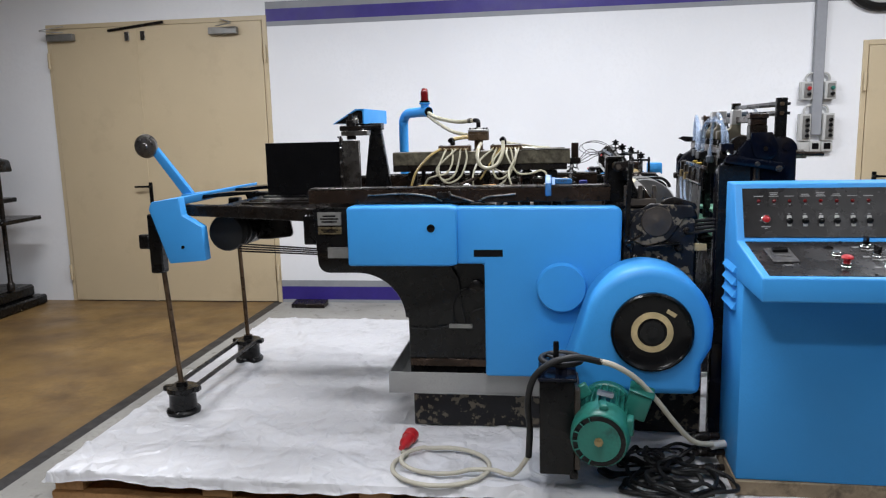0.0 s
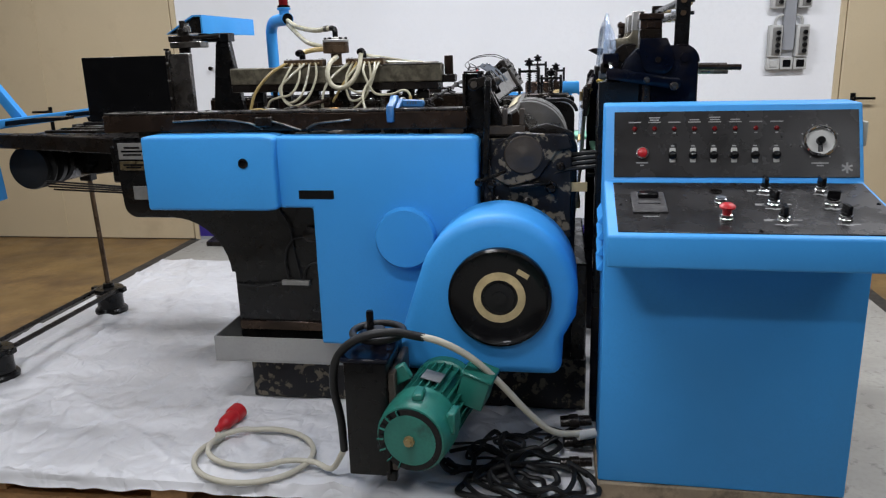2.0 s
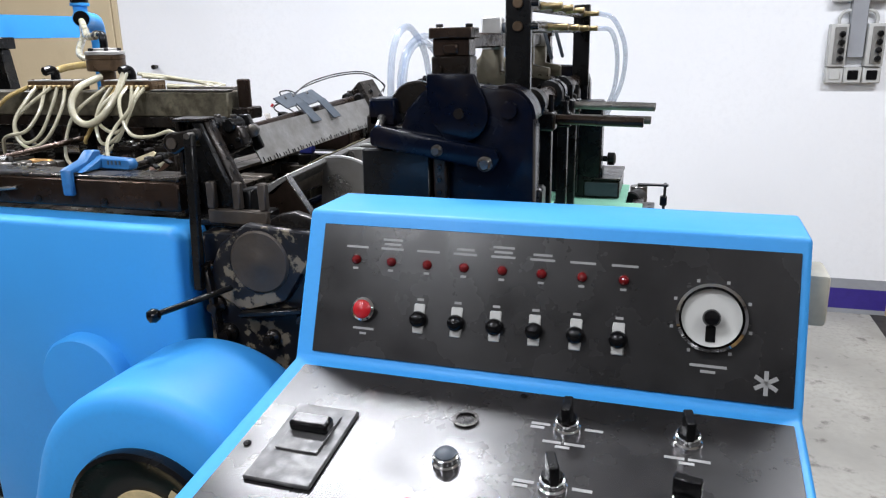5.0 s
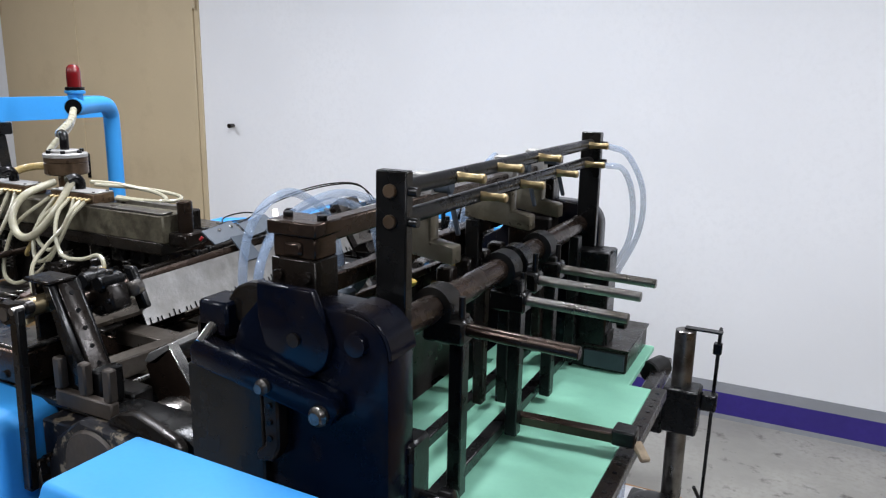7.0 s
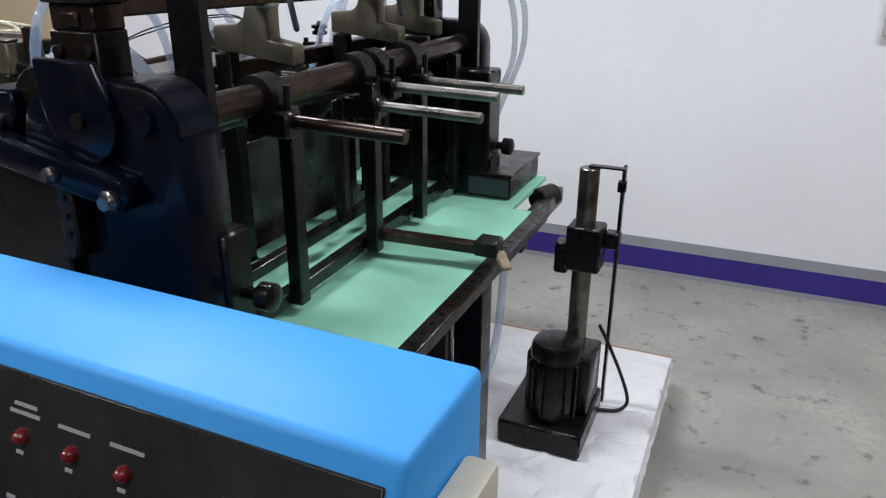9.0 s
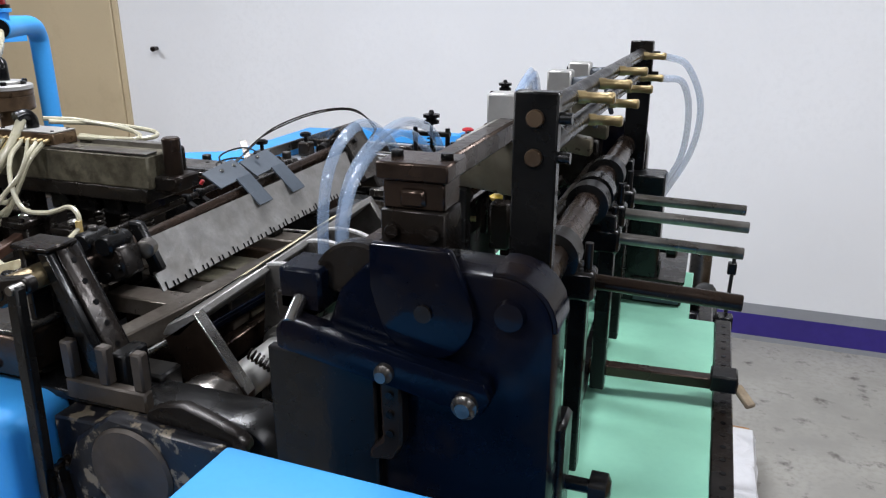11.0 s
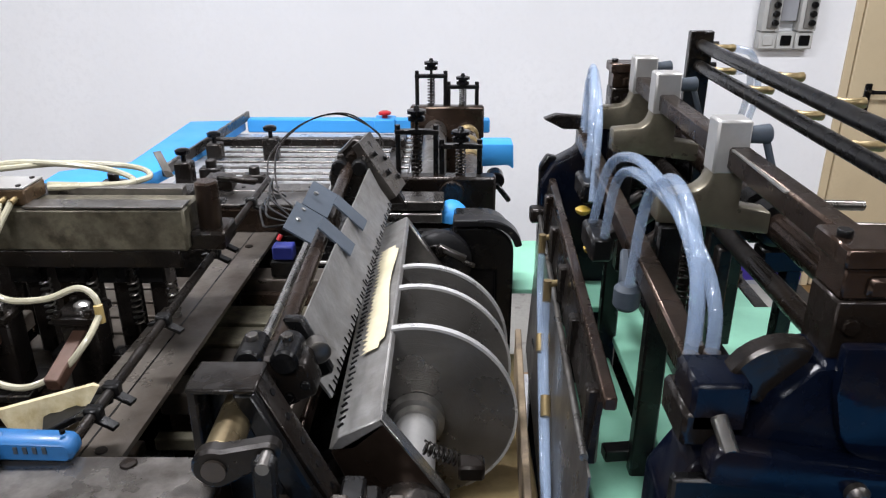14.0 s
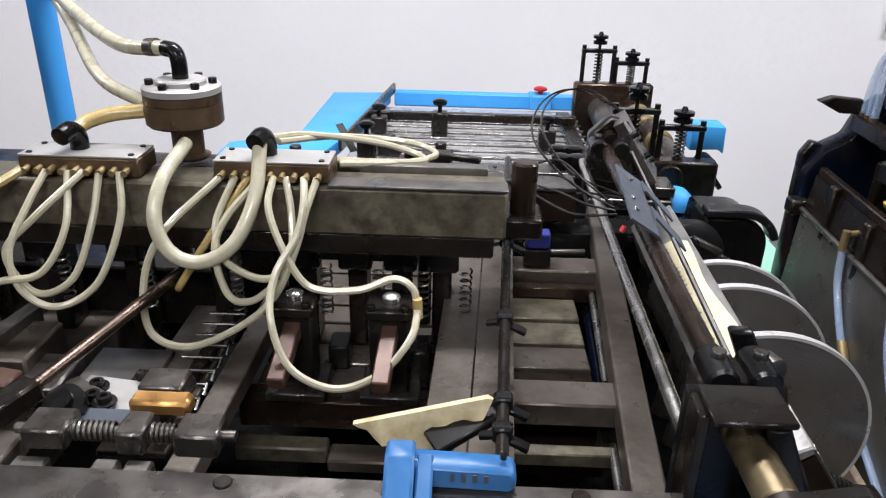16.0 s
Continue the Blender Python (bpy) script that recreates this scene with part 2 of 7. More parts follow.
PAPER = mat("waxed_paper", (0.62, 0.56, 0.38), 0.5, var=0.1, scale=12, bump=0.05)
GLASS = mat("clear_glass", (0.9, 0.9, 0.9), 0.05, var=0.0, bump=0.0, alpha=0.25)
COPPER = mat("copper_block", (0.50, 0.27, 0.09), 0.35, metal=0.8, var=0.2, scale=12, bump=0.05)
TUBE = bpy.data.materials.new("fluorescent_tube")
TUBE.use_nodes = True
TUBE.node_tree.nodes["Principled BSDF"].inputs["Emission Color"].default_value = (0.93, 0.97, 1, 1)
TUBE.node_tree.nodes["Principled BSDF"].inputs["Emission Strength"].default_value = 3.0


# ---- shapes ----
V = Vector
OFF = {}


def B():
    return bmesh.new()


def _merge(bm, tmp, bev=0.0, seg=1, m=None):
    if bev:
        edges = [e for e in tmp.edges if len(e.link_faces) == 2 and e.calc_face_angle(0) > 0.5]
        bmesh.ops.bevel(tmp, geom=edges, offset=bev, segments=seg, affect="EDGES", clamp_overlap=True, profile=0.5)
    if m:
        bmesh.ops.transform(tmp, matrix=m, verts=tmp.verts)
    me = bpy.data.meshes.new("tmp")
    tmp.to_mesh(me)
    tmp.free()
    bm.from_mesh(me)
    bpy.data.meshes.remove(me)
    return bm


def box(bm, x0, x1, y0, y1, z0, z1, bev=0.002, seg=1, m=None):
    t = bmesh.new()
    bmesh.ops.create_cube(t, size=1)
    bmesh.ops.transform(t, matrix=Matrix.LocRotScale(((x0 + x1) / 2, (y0 + y1) / 2, (z0 + z1) / 2), None, (abs(x1 - x0), abs(y1 - y0), abs(z1 - z0))), verts=t.verts)
    return _merge(bm, t, bev, seg, m)


def beam(bm, p0, p1, w, h, bev=0.002, up=(0, 0, 1)):
    """A square bar from p0 to p1."""
    p0, p1 = V(p0), V(p1)
    d = (p1 - p0).normalized()
    side = d.cross(V(up)).normalized()
    u = side.cross(d)
    m = Matrix((side, d, u)).transposed().to_4x4()
    m.translation = (p0 + p1) / 2
    half = (p1 - p0).length / 2
    return box(bm, -w / 2, w / 2, -half, half, -h / 2, h / 2, bev, 1, m)


def prism(bm, pts, a0, a1, axis="y", bev=0.003, seg=1):
    """An outline, given in the plane across the axis, drawn out from a0 to a1."""
    t = bmesh.new()
    place = {"y": lambda u, w, a: (u, a, w), "x": lambda u, w, a: (a, u, w), "z": lambda u, w, a: (u, w, a)}[axis]
    f = t.faces.new([t.verts.new(place(u, w, a0)) for u, w in pts])
    ext = bmesh.ops.extrude_face_region(t, geom=[f])
    move = V(place(0, 0, a1)) - V(place(0, 0, a0))
    bmesh.ops.translate(t, vec=move, verts=[v for v in ext["geom"] if isinstance(v, bmesh.types.BMVert)])
    bmesh.ops.recalc_face_normals(t, faces=t.faces)
    return _merge(bm, t, bev, seg)


def arc(cx, cz, r, a0, a1, n=10):
    return [(cx + r * math.cos(radians(a0 + (a1 - a0) * k / n)), cz + r * math.sin(radians(a0 + (a1 - a0) * k / n))) for k in range(n + 1)]


def cyl(bm, p0, p1, r, r2=None, n=20, bev=0.0):
    p0, p1 = V(p0), V(p1)
    t = bmesh.new()
    bmesh.ops.create_cone(t, cap_ends=True, segments=n, radius1=r, radius2=r if r2 is None else r2, depth=(p1 - p0).length)
    m = (p1 - p0).to_track_quat("Z", "Y").to_matrix().to_4x4()
    m.translation = (p0 + p1) / 2
    return _merge(bm, t, bev, 1, m)


def lathe(bm, prof, at, way, n=28):
    """A turned shape: rows of radius and height along the way."""
    t = bmesh.new()
    rings = []
    for r, h in prof:
        rings.append([t.verts.new((max(r, 1e-5) * math.cos(2 * math.pi * k / n), max(r, 1e-5) * math.sin(2 * math.pi * k / n), h)) for k in range(n)])
    for a, b in zip(rings, rings[1:]):
        for k in range(n):
            t.faces.new((a[k], a[(k + 1) % n], b[(k + 1) % n], b[k]))
    t.faces.new(rings[0][::-1])
    t.faces.new(rings[-1])
    bmesh.ops.recalc_face_normals(t, faces=t.faces)
    m = V(way).to_track_quat("Z", "Y").to_matrix().to_4x4()
    m.translation = V(at)
    return _merge(bm, t, 0, 1, m)


def smooth(pts, steps=6):
    p = [V(q) for q in pts]
    p = [p[0] * 2 - p[1]] + p + [p[-1] * 2 - p[-2]]
    out = []
    for a, b, c, d in zip(p, p[1:], p[2:], p[3:]):
        for k in range(steps):
            u = k / steps
            out.append(0.5 * (2 * b + (c - a) * u + (2 * a - 5 * b + 4 * c - d) * u * u + (3 * b - a - 3 * c + d) * u ** 3))
    return out + [p[-2]]


def tube(bm, pts, r, n=8, steps=6):
    path = smooth(pts, steps) if steps else [V(q) for q in pts]
    t = bmesh.new()
    side = None
    rings = []
    for k, p in enumerate(path):
        d = (path[min(k + 1, len(path) - 1)] - path[max(k - 1, 0)]).normalized()
        if side is None:
            side = d.orthogonal().normalized()
        side = (side - d * side.dot(d)).normalized()
        up = d.cross(side)
        rings.append([t.verts.new(p + r * (math.cos(2 * math.pi * j / n) * side + math.sin(2 * math.pi * j / n) * up)) for j in range(n)])
    for a, b in zip(rings, rings[1:]):
        for j in range(n):
            t.faces.new((a[j], a[(j + 1) % n], b[(j + 1) % n], b[j]))
    t.faces.new(rings[0][::-1])
    t.faces.new(rings[-1])
    bmesh.ops.recalc_face_normals(t, faces=t.faces)
    return _merge(bm, t)


def spring(bm, p0, p1, R, r, turns):
    p0, p1 = V(p0), V(p1)
    d = (p1 - p0).normalized()
    a = d.orthogonal().normalized()
    b = d.cross(a)
    n = int(turns * 10)
    return tube(bm, [p0 + (p1 - p0) * k / n + R * (math.cos(2 * math.pi * k / 10) * a + math.sin(2 * math.pi * k / 10) * b) for k in range(n + 1)], r, 5, 0)


def bolt(bm, p, way, r=0.006, h=0.006):
    p, w = V(p), V(way).normalized()
    cyl(bm, p - w * 0.002, p + w * h, r, n=12, bev=r * 0.12)
    return cyl(bm, p + w * h * 0.9, p + w * h * 1.02, r * 0.5, n=6)


def _mesh(name, bm, material, off):
    me = bpy.data.meshes.new(name)
    bm.to_mesh(me)
    bm.free()
    me.transform(Matrix.Translation(-off))
    me.materials.append(material)
    me.polygons.foreach_set("use_smooth", [True] * len(me.polygons))
    me.set_sharp_from_angle(angle=radians(38))
    return me


def moved(bm, v):
    bmesh.ops.translate(bm, verts=bm.verts, vec=v)
    return bm


def slab(bm, a, b, c, d, thick):
    """A flat plate with four given corners."""
    t = bmesh.new()
    a, b, c, d = V(a), V(b), V(c), V(d)
    nrm = (b - a).cross(d - a).normalized() * thick
    vs = [t.verts.new(p + s * nrm) for s in (0, 1) for p in (a, b, c, d)]
    for f in ((0, 1, 2, 3), (7, 6, 5, 4), (0, 4, 5, 1), (1, 5, 6, 2), (2, 6, 7, 3), (3, 7, 4, 0)):
        t.faces.new([vs[i] for i in f])
    bmesh.ops.recalc_face_normals(t, faces=t.faces)
    return _merge(bm, t)


def bolts(parent, material, spots, way, r=0.006, h=0.006):
    for s in spots:
        part("bolt", bolt(B(), s, way, r, h), material, parent)


def thing(name, at, label, category, group="", kind=""):
    e = new(name)
    e.empty_display_size = 0.05
    e.location = at
    OFF[e] = V(at)
    return tagged(e, label, category, group, kind)


def part(name, bm, material, parent, label=""):
    ob = new(name, _mesh(name, bm, material, OFF[parent]))
    ob.parent = parent
    OFF[ob] = OFF[parent]
    return tagged(ob, label)


def solo(name, bm, material, label, category="", kind="", group="", at=(0, 0, 0)):
    ob = new(name, _mesh(name, bm, material, V(at)))
    ob.location = at
    OFF[ob] = V(at)
    return tagged(ob, label, category, group, kind)

# ---- the room ----
WALL = 6.79
XL, XR, YF = -6.2, 5.6, -3.2

solo("floor", box(B(), -2.08, 2.72, YF, WALL, -0.1, 0, 0), CONCRETE, "stained grey concrete floor with scuffs", "floor", "structure")
solo("floor_2", box(B(), XL, -2.16, YF, WALL, -0.1, 0, 0), OCHRE, "worn ochre-brown painted floor", "floor", "structure")
solo("floor_3", box(B(), 2.80, XR, YF, WALL, -0.1, 0, 0), OCHRE, "worn ochre-brown painted floor", "floor", "structure")
solo("trim", box(B(), -2.16, -2.08, YF, WALL, -0.1, 0.002, 0), JOINT, "black joint strip in the floor", "floor joint", "structure")
solo("trim", box(B(), 2.72, 2.80, YF, WALL, -0.1, 0.002, 0), JOINT, "black joint strip in the floor", "floor joint", "structure")
wb = B()
for x0, x1, z0, z1 in ((XL, -4.16, 0, CEILING), (-2.085, 2.80, 0, CEILING), (3.80, XR, 0, CEILING), (-4.16, -2.085, 2.55, CEILING), (2.80, 3.80, 2.15, CEILING)):
    box(wb, x0, x1, WALL, WALL + 0.2, z0, z1, 0)
solo("wall_back", wb, WALLWHITE, "white painted plaster wall", "wall", "structure")
# Three unseen walls close the room; their grey tone limits bounced light.
solo("wall_left", box(B(), XL - 0.2, XL, YF, WALL + 0.2, 0, CEILING, 0), UNSEENWALL, "unseen wall, dark grey to limit bounced light", "wall", "structure")
solo("wall_right", box(B(), XR, XR + 0.2, YF, WALL + 0.2, 0, CEILING, 0), UNSEENWALL, "unseen wall, dark grey to limit bounced light", "wall", "structure")
solo("wall_front", box(B(), XL - 0.2, XR + 0.2, YF - 0.2, YF, 0, CEILING, 0), UNSEENWALL, "unseen wall, dark grey to limit bounced light", "wall", "structure")
solo("ceiling", box(B(), XL - 0.2, XR + 0.2, YF - 0.2, WALL + 0.2, CEILING, CEILING + 0.1, 0), CEILWHITE, "plain white ceiling", "ceiling", "structure")
for x0, x1 in ((-2.085, 2.80), (3.80, XR)):
    for z0, z1, m, words in ((0.0, 0.028, GREYPAINT, "grey painted wall stripe at the floor"), (0.028, 0.148, PURPLE, "blue-violet painted wall stripe"),
                             (0.148, 0.205, GREYPAINT, "grey painted wall stripe")):
        solo("baseboard", box(B(), x0, x1, WALL - 0.003, WALL + 0.01, z0, z1, 0), m, words, "wall stripe", "structure")
for z0, z1, m, words in ((2.455, 2.495, GREYPAINT, "grey painted wall stripe"), (2.495, 2.60, PURPLE, "blue-violet painted wall stripe"), (2.60, 2.66, GREYPAINT, "grey painted wall stripe")):
    solo("trim", box(B(), -2.085, XR, WALL - 0.003, WALL + 0.01, z0, z1, 0), m, words, "wall stripe", "structure")
for lx, ly, watts in LAMPS:
    e = thing("ceiling_light", (lx, ly, CEILING), "white fluorescent ceiling batten", "ceiling light", "ceiling lights")
    part("housing", box(B(), lx - 0.68, lx + 0.68, ly - 0.13, ly + 0.13, CEILING - 0.05, CEILING, 0.004), CEILWHITE, e)
    for dy in (-0.06, 0.06):
        part("tube", cyl(B(), (lx - 0.62, ly + dy, CEILING - 0.075), (lx + 0.62, ly + dy, CEILING - 0.075), 0.014), TUBE, e)


def door(name, x0, x1, top, seams, hand, swing, words):
    d = thing(name, ((x0 + x1) / 2, WALL, 0), words, "door", "", "structure")
    fr = B()
    for a, b, z0, z1 in ((x0 - 0.005, x0 + 0.035, 0, top), (x1 - 0.035, x1 + 0.005, 0, top), (x0 + 0.035, x1 - 0.035, top - 0.04, top)):
        box(fr, a, b, WALL - 0.012, WALL + 0.12, z0, z1, 0.003)
    part("door_frame", fr, CREAM, d)
    edges = [x0 + 0.037, *seams, x1 - 0.037]
    for a, b in zip(edges, edges[1:]):
        leaf = box(B(), a + 0.002, b - 0.002, WALL - 0.02, WALL + 0.03, 0.008, top - 0.043, 0.004)
        leaf = part("leaf", leaf, CREAM, d)
        for hz in (0.28, top - 0.32):
            hx = x0 + 0.015 if a == edges[0] else x1 - 0.015
            if b == edges[-1] or len(edges) > 2 and a == edges[0]:
                hg = cyl(B(), (hx, WALL - 0.034, hz - 0.07), (hx, WALL - 0.034, hz + 0.07), 0.012, n=12)
                cyl(hg, (hx, WALL - 0.034, hz - 0.01), (hx, WALL - 0.034, hz + 0.01), 0.0135, n=12)
                part("hinge", hg, CREAM, d)
    h = box(B(), hand - 0.018, hand + 0.018, WALL - 0.03, WALL - 0.02, 0.93, 1.12, 0.004)
    cyl(h, (hand, WALL - 0.03, 1.085), (hand, WALL - 0.075, 1.085), 0.011)
    beam(h, (hand, WALL - 0.075, 1.085), (hand + 0.13 * swing, WALL - 0.078, 1.083), 0.018, 0.018, 0.006)
    part("handle", h, PLASTIC, d, "black lever handle")
    return d


dd = door("door_1", -4.16, -2.085, 2.55, [-3.30], -3.27, -1, "closed cream-painted steel double door")
seam = box(B(), -3.318, -3.282, WALL - 0.026, WALL - 0.02, 0.008, 2.5, 0.001)
part("overlap_strip", seam, CREAM, dd)
for cx, sgn in ((-4.0, 1), (-2.46, -1)):
    c = box(B(), cx - 0.13, cx + 0.13, WALL - 0.075, WALL - 0.021, 2.40, 2.46, 0.006)
    beam(c, (cx + 0.05 * sgn, WALL - 0.08, 2.468), (cx - 0.12 * sgn, WALL - 0.17, 2.475), 0.02, 0.006, 0.001)
    beam(c, (cx - 0.12 * sgn, WALL - 0.17, 2.482), (cx + 0.02 * sgn, WALL - 0.03, 2.53), 0.02, 0.006, 0.001)
    part("door_closer", c, LABELGREY, dd, "grey door closer with folded arm")
sel = beam(B(), (-3.55, WALL - 0.03, 2.475), (-3.02, WALL - 0.03, 2.53), 0.02, 0.022, 0.002)
part("selector_bar", sel, IRON, dd, "dark closing selector bar")
for sx in (-3.37, -3.22):
    part("latch_plate", box(B(), sx - 0.022, sx + 0.022, WALL - 0.04, WALL - 0.02, 2.38, 2.46, 0.003), CHROME, dd, "small chrome latch plate")
door("door_2", 2.80, 3.80, 2.15, [], 2.93, 1, "closed cream-painted steel door")

# ---- things on the back wall ----
co = thing("cable_duct", (2.462, WALL, 1.4), "grey plastic cable duct running up the wall", "cable duct")
part("duct", box(B(), 2.422, 2.502, WALL - 0.05, WALL, 1.42, CEILING, 0.004), GREYPAINT, co)


def switch_box(x0, x1, z0, z1, rows, colours):
    s = thing("switch_box", ((x0 + x1) / 2, WALL, z0), "light grey plastic push-button box on the wall", "switch box", "switch boxes")
    part("housing", box(B(), x0, x1, WALL - 0.07, WALL, z0, z1, 0.006, 2), GREYPL, s)
    part("cover", box(B(), x0 + 0.02, x1 - 0.012, WALL - 0.078, WALL - 0.07, z0 + 0.015, z1 - 0.015, 0.002), LABELGREY, s)
    for k in range(rows):
        bz = z1 - 0.03 - (z1 - z0 - 0.05) * (k + 0.5) / rows
        part("push_button", lathe(B(), [(0.016, 0), (0.016, 0.012), (0.012, 0.02), (0, 0.021)], (x0 + 0.055, WALL - 0.078, bz), (0, -1, 0), 14), colours[k % len(colours)], s)
    part("conduit", tube(B(), [((x0 + x1) / 2, WALL - 0.03, z1), ((x0 + x1) / 2, WALL - 0.03, z1 + 0.03), ((x0 + x1) / 2 + (0.02 if x0 < 2.45 else -0.02), WALL - 0.03, z1 + 0.06), (2.462, WALL - 0.03, z1 + 0.07)], 0.009), GREYPL, s)


switch_box(2.332, 2.417, 1.70, 1.84, 2, [REDPL, BLACK])
switch_box(2.507, 2.592, 1.70, 1.84, 2, [MOTORGREEN, BLACK])
switch_box(2.332, 2.417, 1.375, 1.59, 4, [BLACK])
switch_box(2.507, 2.592, 1.375, 1.59, 4, [BLACK])
for x0, m in ((2.332, GREYPL), (2.419, PLASTIC), (2.508, PLASTIC)):
    s = thing("wall_switch", (x0 + 0.04, WALL, 1.30), "small square wall switch box", "wall switch", "wall switches")
    part("housing", box(B(), x0, x0 + 0.085, WALL - 0.055, WALL, 1.29, 1.372, 0.005), GREYPL, s)
    part("rocker", box(B(), x0 + 0.017, x0 + 0.068, WALL - 0.062, WALL - 0.055, 1.308, 1.356, 0.003), m, s)
hk = thing("wall_hook", (-1.82, WALL, 1.395), "small dark metal peg in the wall", "wall hook")
part("peg", cyl(B(), (-1.825, WALL + 0.002, 1.397), (-1.81, WALL - 0.06, 1.396), 0.012, 0.016, 14, 0.002), IRON, hk)
cl = thing("wall_clock", (2.87, WALL, 2.62), "round wall clock with a thick black rim", "wall clock")
part("rim", lathe(B(), [(0.30, 0), (0.30, 0.05), (0.275, 0.075), (0.24, 0.05), (0.24, 0.02)], (2.90, WALL, 2.66), (0, -1, 0), 48), RUBBER, cl)
part("dial", cyl(B(), (2.90, WALL - 0.022, 2.66), (2.90, WALL - 0.025, 2.66), 0.238, n=40), GREYPL, cl)

# ---- an old screw press by the wall ----
np_ = thing("nipping_press", (-4.73, 6.3, 0), "old black iron screw press standing by the wall", "press")
b = box(B(), -5.10, -4.36, 5.93, 6.68, 0.0, 0.09, 0.015)
box(b, -5.04, -4.42, 6.0, 6.6, 0.09, 0.20, 0.02)
part("base", b, BLACK, np_)
for px in (-5.03, -4.43):
    part("column", lathe(B(), [(0.035, 0), (0.035, 0.06), (0.02, 0.08), (0.02, 1.08), (0.034, 1.1), (0.034, 1.24), (0, 1.25)], (px, 6.3, 0.2), (0, 0, 1), 16), IRON, np_)
part("platen", box(B(), -5.22, -4.24, 6.05, 6.55, 0.815, 0.85, 0.006), BLACK, np_)
part("platen", box(B(), -5.02, -4.44, 6.08, 6.52, 0.98, 1.02, 0.006), BLACK, np_)
part("crosshead", prism(B(), [(-5.12, 1.26), (-4.34, 1.26), (-4.36, 1.36), (-4.6, 1.41), (-4.86, 1.41), (-5.1, 1.36)], 6.22, 6.38, "y", 0.01), BLACK, np_)
part("screw", cyl(B(), (-4.73, 6.3, 1.02), (-4.73, 6.3, 2.04), 0.027, n=16), IRON, np_)

# ---- pallet and sheet ----
PX0, PX1, PY0, PY1, PT = -1.76, 1.72, 3.05, 5.61, 0.155
pal = thing("pallet", (0, 4.3, 0), "orange-brown wooden pallet platform under the machine", "pallet")
for k in range(13):
    y0 = PY0 + 0.012 + k * 0.2
    part("board", box(B(), PX0 + 0.01, PX1 - 0.01, y0, y0 + 0.165, PT - 0.022, PT - 0.002, 0.002), WOOD, pal)
for k in range(5):
    for sx in range(6):
        x0 = PX0 + 0.015 + sx * (PX1 - PX0 - 0.16) / 5
        y0 = PY0 + 0.02 + k * (PY1 - PY0 - 0.16) / 4
        part("block", box(B(), x0, x0 + 0.13, y0, y0 + 0.12, 0.066, PT - 0.022, 0.003), WOOD, pal)
for k in range(5):
    y0 = PY0 + 0.008 + k * (PY1 - PY0 - 0.13) / 4
    part("stringer", box(B(), PX0 + 0.005, PX1 - 0.005, y0, y0 + 0.115, 0.0, 0.064, 0.003), WOOD, pal)
cb = bmesh.new()
NX, NY = 300, 230
grid = []
for j in range(NY + 1):
    row = []
    for i in range(NX + 1):
        u, w = i / NX, j / NY
        x, y = PX0 - 0.075 + u * (PX1 - PX0 + 0.15), PY0 - 0.075 + w * (PY1 - PY0 + 0.15)
        over_x = max(PX0 - x, x - PX1, 0)
        over_y = max(PY0 - y, y - PY1, 0)
        z = PT + 0.006
        wr = noise.noise((x * 2.2, y * 2.2, 3)) * 0.5 + abs(noise.noise((x * 4 + y * 2, y * 3.2 - x, 8))) * 0.9
        fine = noise.noise((x * 11, y * 11, 1)) * 0.35 + noise.noise((x * 24, y * 19, 6)) * 0.25
        ridge = max(0, 1 - abs(noise.noise((x * 1.6 + 0.5 * y, y * 1.9, 20))) * 14)
        fold = max(0, 1 - abs(noise.noise((x * 3.4 - 0.9 * y, y * 2.1 + x, 31))) * 18)
        crease = max(0, 1 - abs(noise.noise((x * 6.2 + y * 3.0, y * 6.8 - x * 2.0, 47))) * 11)
        step = 0.008 * math.sin((y - PY0) * 31.4) * (0.5 + noise.noise((x * 1.3, y * 0.9, 12)))
        z += 0.010 * wr + 0.009 * fine + 0.012 * ridge + 0.008 * fold + 0.004 * crease + step - 0.004
        z = max(z, PT + 0.003 + 0.004 * abs(noise.noise((x * 9, y * 9, 2))))
        drop = max(over_x, over_y)
        if drop > 0:
            hang = 0.036 + 0.030 * noise.noise((x * 3.1, y * 3.1, 5)) + 0.012 * noise.noise((x * 13, y * 13, 9))
            z = PT + 0.004 - hang * min(1, drop / 0.07) ** 0.8
            k = 0.012 + 0.012 * abs(noise.noise((x * 9, y * 9, 4)))
            cx, cy = min(max(x, PX0), PX1), min(max(y, PY0), PY1)
            x, y = cx + (x - cx) / 0.075 * k, cy + (y - cy) / 0.075 * k
        row.append(cb.verts.new((x, y, z)))
    grid.append(row)
for a, c in zip(grid, grid[1:]):
    for i in range(NX):
        cb.faces.new((a[i], a[i + 1], c[i + 1], c[i]))
solo("sheet", cb, CLOTH, "wrinkled white sheet spread over the pallet", "sheet")
TOP = PT + 0.008
dk = thing("floor_wedge", (-1.78, 6.62, 0), "dark wooden wedge lying by the wall", "wedge")
part("wedge", prism(B(), [(6.56, 0.0), (6.70, 0.0), (6.70, 0.05), (6.56, 0.035)], -1.92, -1.62, "x", 0.004), IRON, dk)

